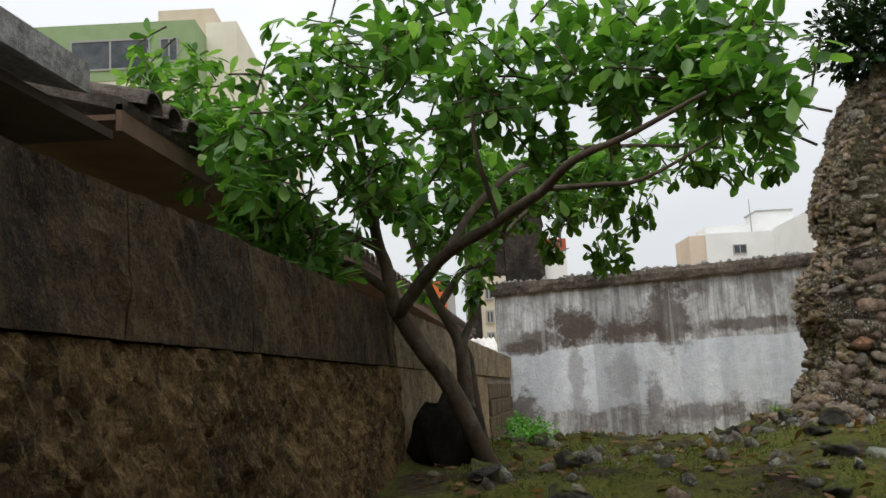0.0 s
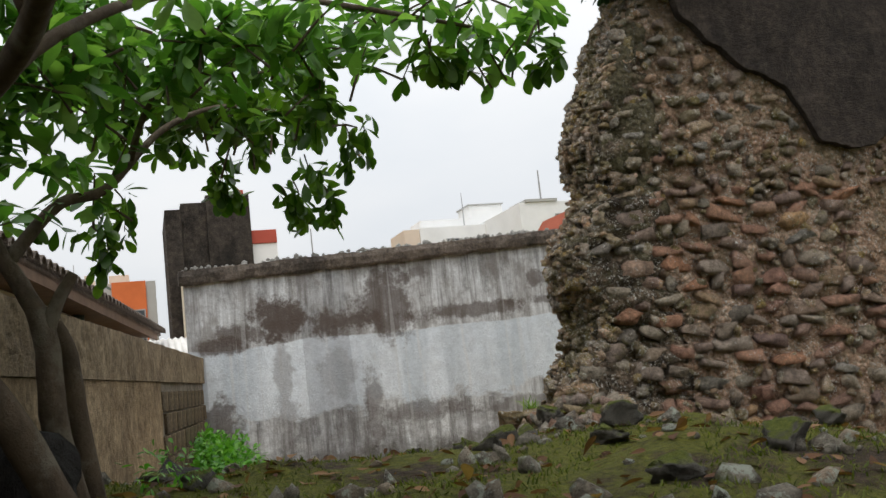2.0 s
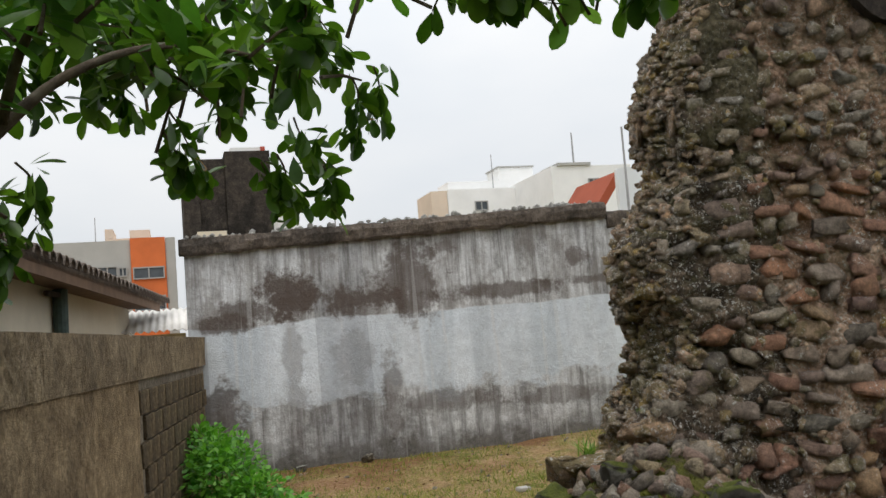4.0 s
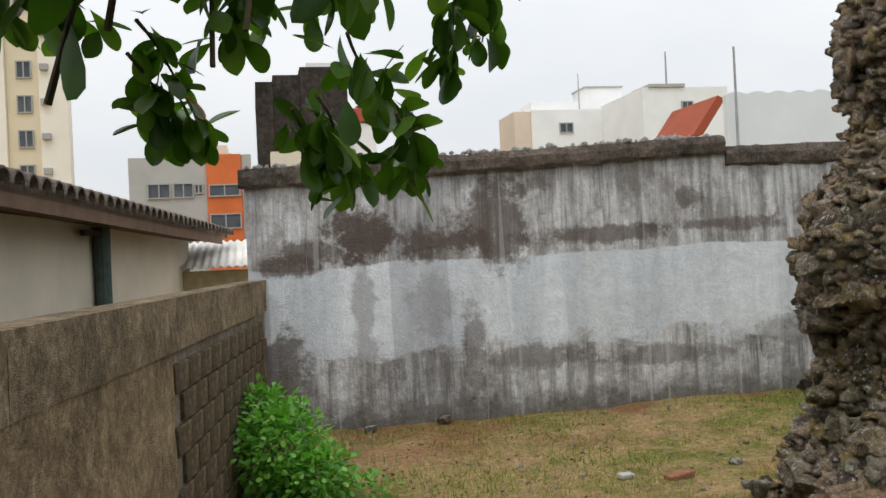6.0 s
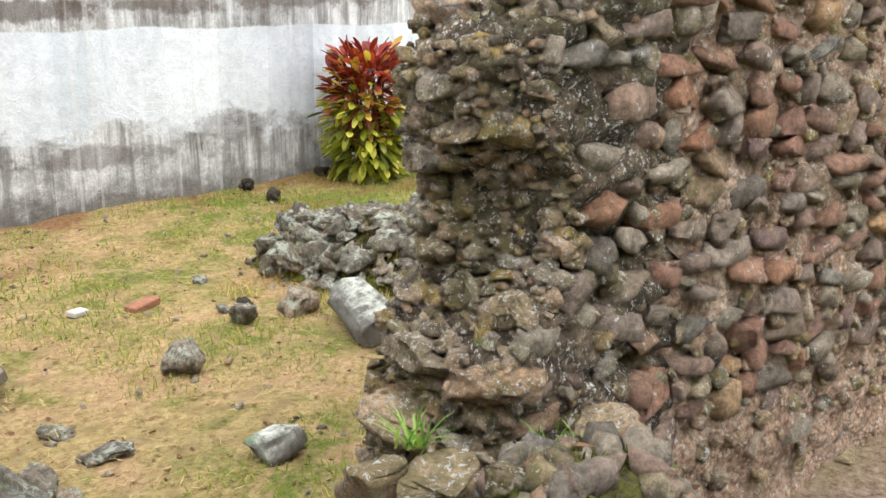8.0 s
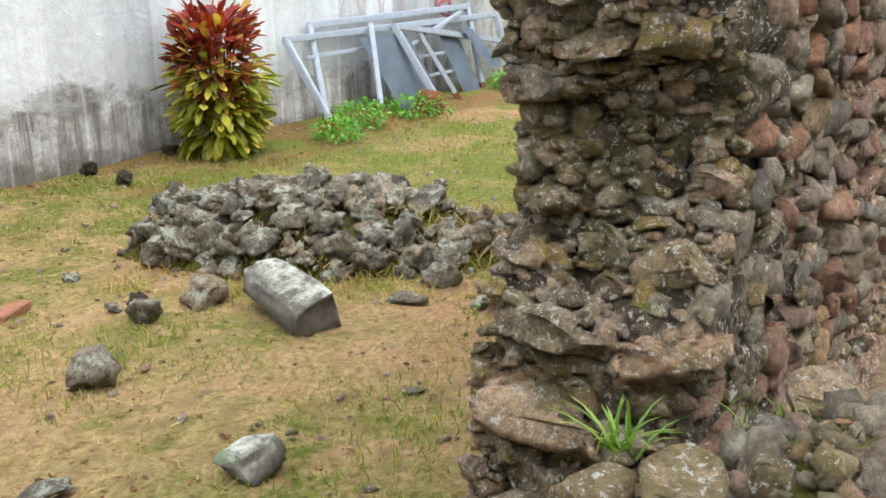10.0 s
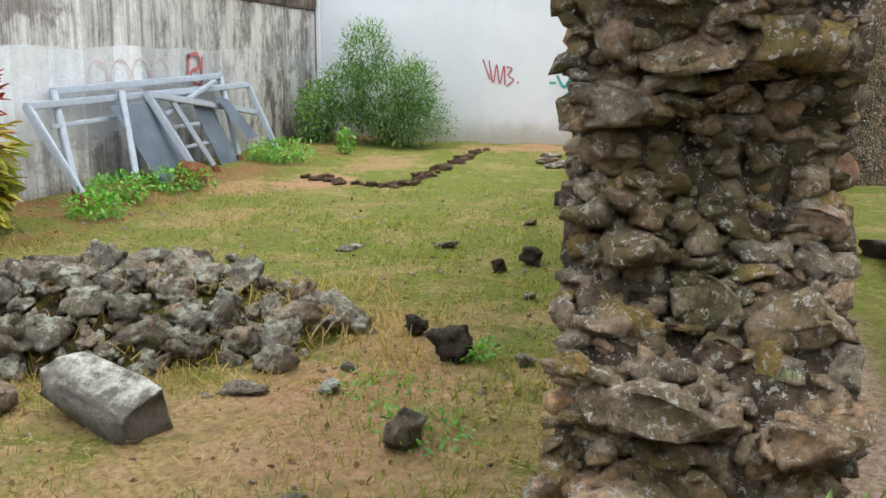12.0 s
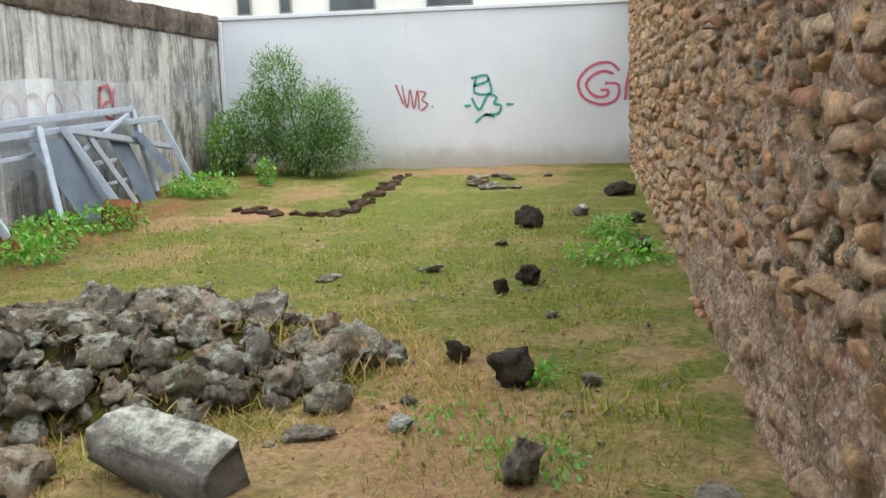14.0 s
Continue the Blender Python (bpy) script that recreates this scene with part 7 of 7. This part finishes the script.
ok = [i for i in range(n) if bx[i] > left_x(by[i]) + 0.1 and by[i] < outer_y(bx[i]) - 0.05 and noise.noise(Vector((bx[i] * 1.6, by[i] * 1.6, 9))) > -0.15]
v, f = leaves([(bx[i], by[i], ground_z(bx[i], by[i]) - 0.002) for i in ok], [(*ry.normal(0, 0.6, 2), 0.7) for i in ok], ry.uniform(0.012, 0.035, len(ok)), BLADE_V, BLADE_F, width=2.4)
MOSS = leaf_material("moss_tips", (0.05, 0.065, 0.01), (0.10, 0.12, 0.018), (0.20, 0.22, 0.035), rough=0.8)
tagged(data_mesh("moss", v, f, MOSS), "yellow-green moss over the rubble bank", "moss", kind="stuff")

# small loose stones over bank and yard
PEBBLES = [stone_mesh("pebble", s + 90, ROCK, 8, 0.5, 0.85, sub=1) for s in range(6)]
loose = []
bank_loose = []
for k in range(330):
    x, y = rr.uniform(-0.1, 4.2), rr.uniform(3.2, 8.1)
    if x < left_x(y) + 0.15 or y > outer_y(x) - 0.05:
        continue
    s_ = rr.choice((0.015, 0.02, 0.03, 0.045, 0.06))
    bank_loose.append((rr.choice(PEBBLES), Matrix.Translation((x, y, ground_z(x, y) + s_ * 0.2)) @ Euler((rr.random(), rr.random(), rr.uniform(0, 6.3))).to_matrix().to_4x4() @ Matrix.Diagonal((s_ * 1.4, s_, s_ * 0.7, 1))))
for k in range(700):
    x, y = rr.uniform(1.8, 13), rr.uniform(8.8, 15.3)
    if x > 3.1 and y < inner_y(x) + 0.1:
        continue
    s_ = rr.choice((0.008, 0.012, 0.018, 0.03))
    loose.append((rr.choice(PEBBLES), Matrix.Translation((x, y, ground_z(x, y) + s_ * 0.2)) @ Euler((rr.random(), rr.random(), rr.uniform(0, 6.3))).to_matrix().to_4x4() @ Matrix.Diagonal((s_ * 1.4, s_, s_ * 0.7, 1))))
for k in range(420):
    x = rr.uniform(2.5, 3.9)
    y = rr.uniform(7.4, outer_y(x) - 0.02)
    s_ = rr.choice((0.012, 0.02, 0.03, 0.04, 0.055))
    loose.append((rr.choice(PEBBLES), Matrix.Translation((x, y, ground_z(x, y) + s_ * 0.3)) @ Euler((rr.random(), rr.random(), rr.uniform(0, 6.3))).to_matrix().to_4x4() @ Matrix.Diagonal((s_ * 1.4, s_, s_ * 0.8, 1))))
tagged(joined("bank_stones", bank_loose, ROCK_JOINED), "small dark stones bedded in the mossy bank", "stones", kind="stuff")
tagged(joined("loose_stones", loose, STONE_JOINED), "small loose stones strewn over bank and yard", "stones", kind="stuff")
n = 2600
bx, by = ry.uniform(2.0, 12.0, n), ry.uniform(8.9, 15.2, n)
ok = [i for i in range(n) if not (by[i] < inner_y(bx[i]) + 0.1 and bx[i] > 3.1)]
v, f = leaves([(bx[i], by[i], ground_z(bx[i], by[i]) + 0.01) for i in ok], [(*ry.normal(0, 1, 2), ry.normal(0, 0.3)) for i in ok], ry.uniform(0.02, 0.055, len(ok)))
tagged(data_mesh("dead_leaves", v, f, LITTER), "scattered brown dead leaves on the grass", "leaf litter", kind="stuff")

# straw and dry grass caught between the stones of the heap
n = 5200
hu_, hv_ = ry.uniform(-1.3, 1.8, n), ry.uniform(-1.15, 1.15, n)
ps = []
for u, v_ in zip(hu_, hv_):
    p = hu * u + hv * v_ + HO
    if noise.noise(Vector((p.x * 2.2, p.y * 2.2, 1))) > -0.1:
        ps.append((p.x, p.y, max(ground_z(p.x, p.y), HO.z + heap_h(u, v_) * 0.78) - 0.01))
v, f = leaves(ps, [(*ry.normal(0, 0.7, 2), 0.8) for _ in ps], ry.uniform(0.06, 0.16, len(ps)), BLADE_V, BLADE_F, width=0.6)
tagged(data_mesh("heap_straw", v, f, STRAW), "dry brown grass between the heaped stones", "grass", kind="stuff")
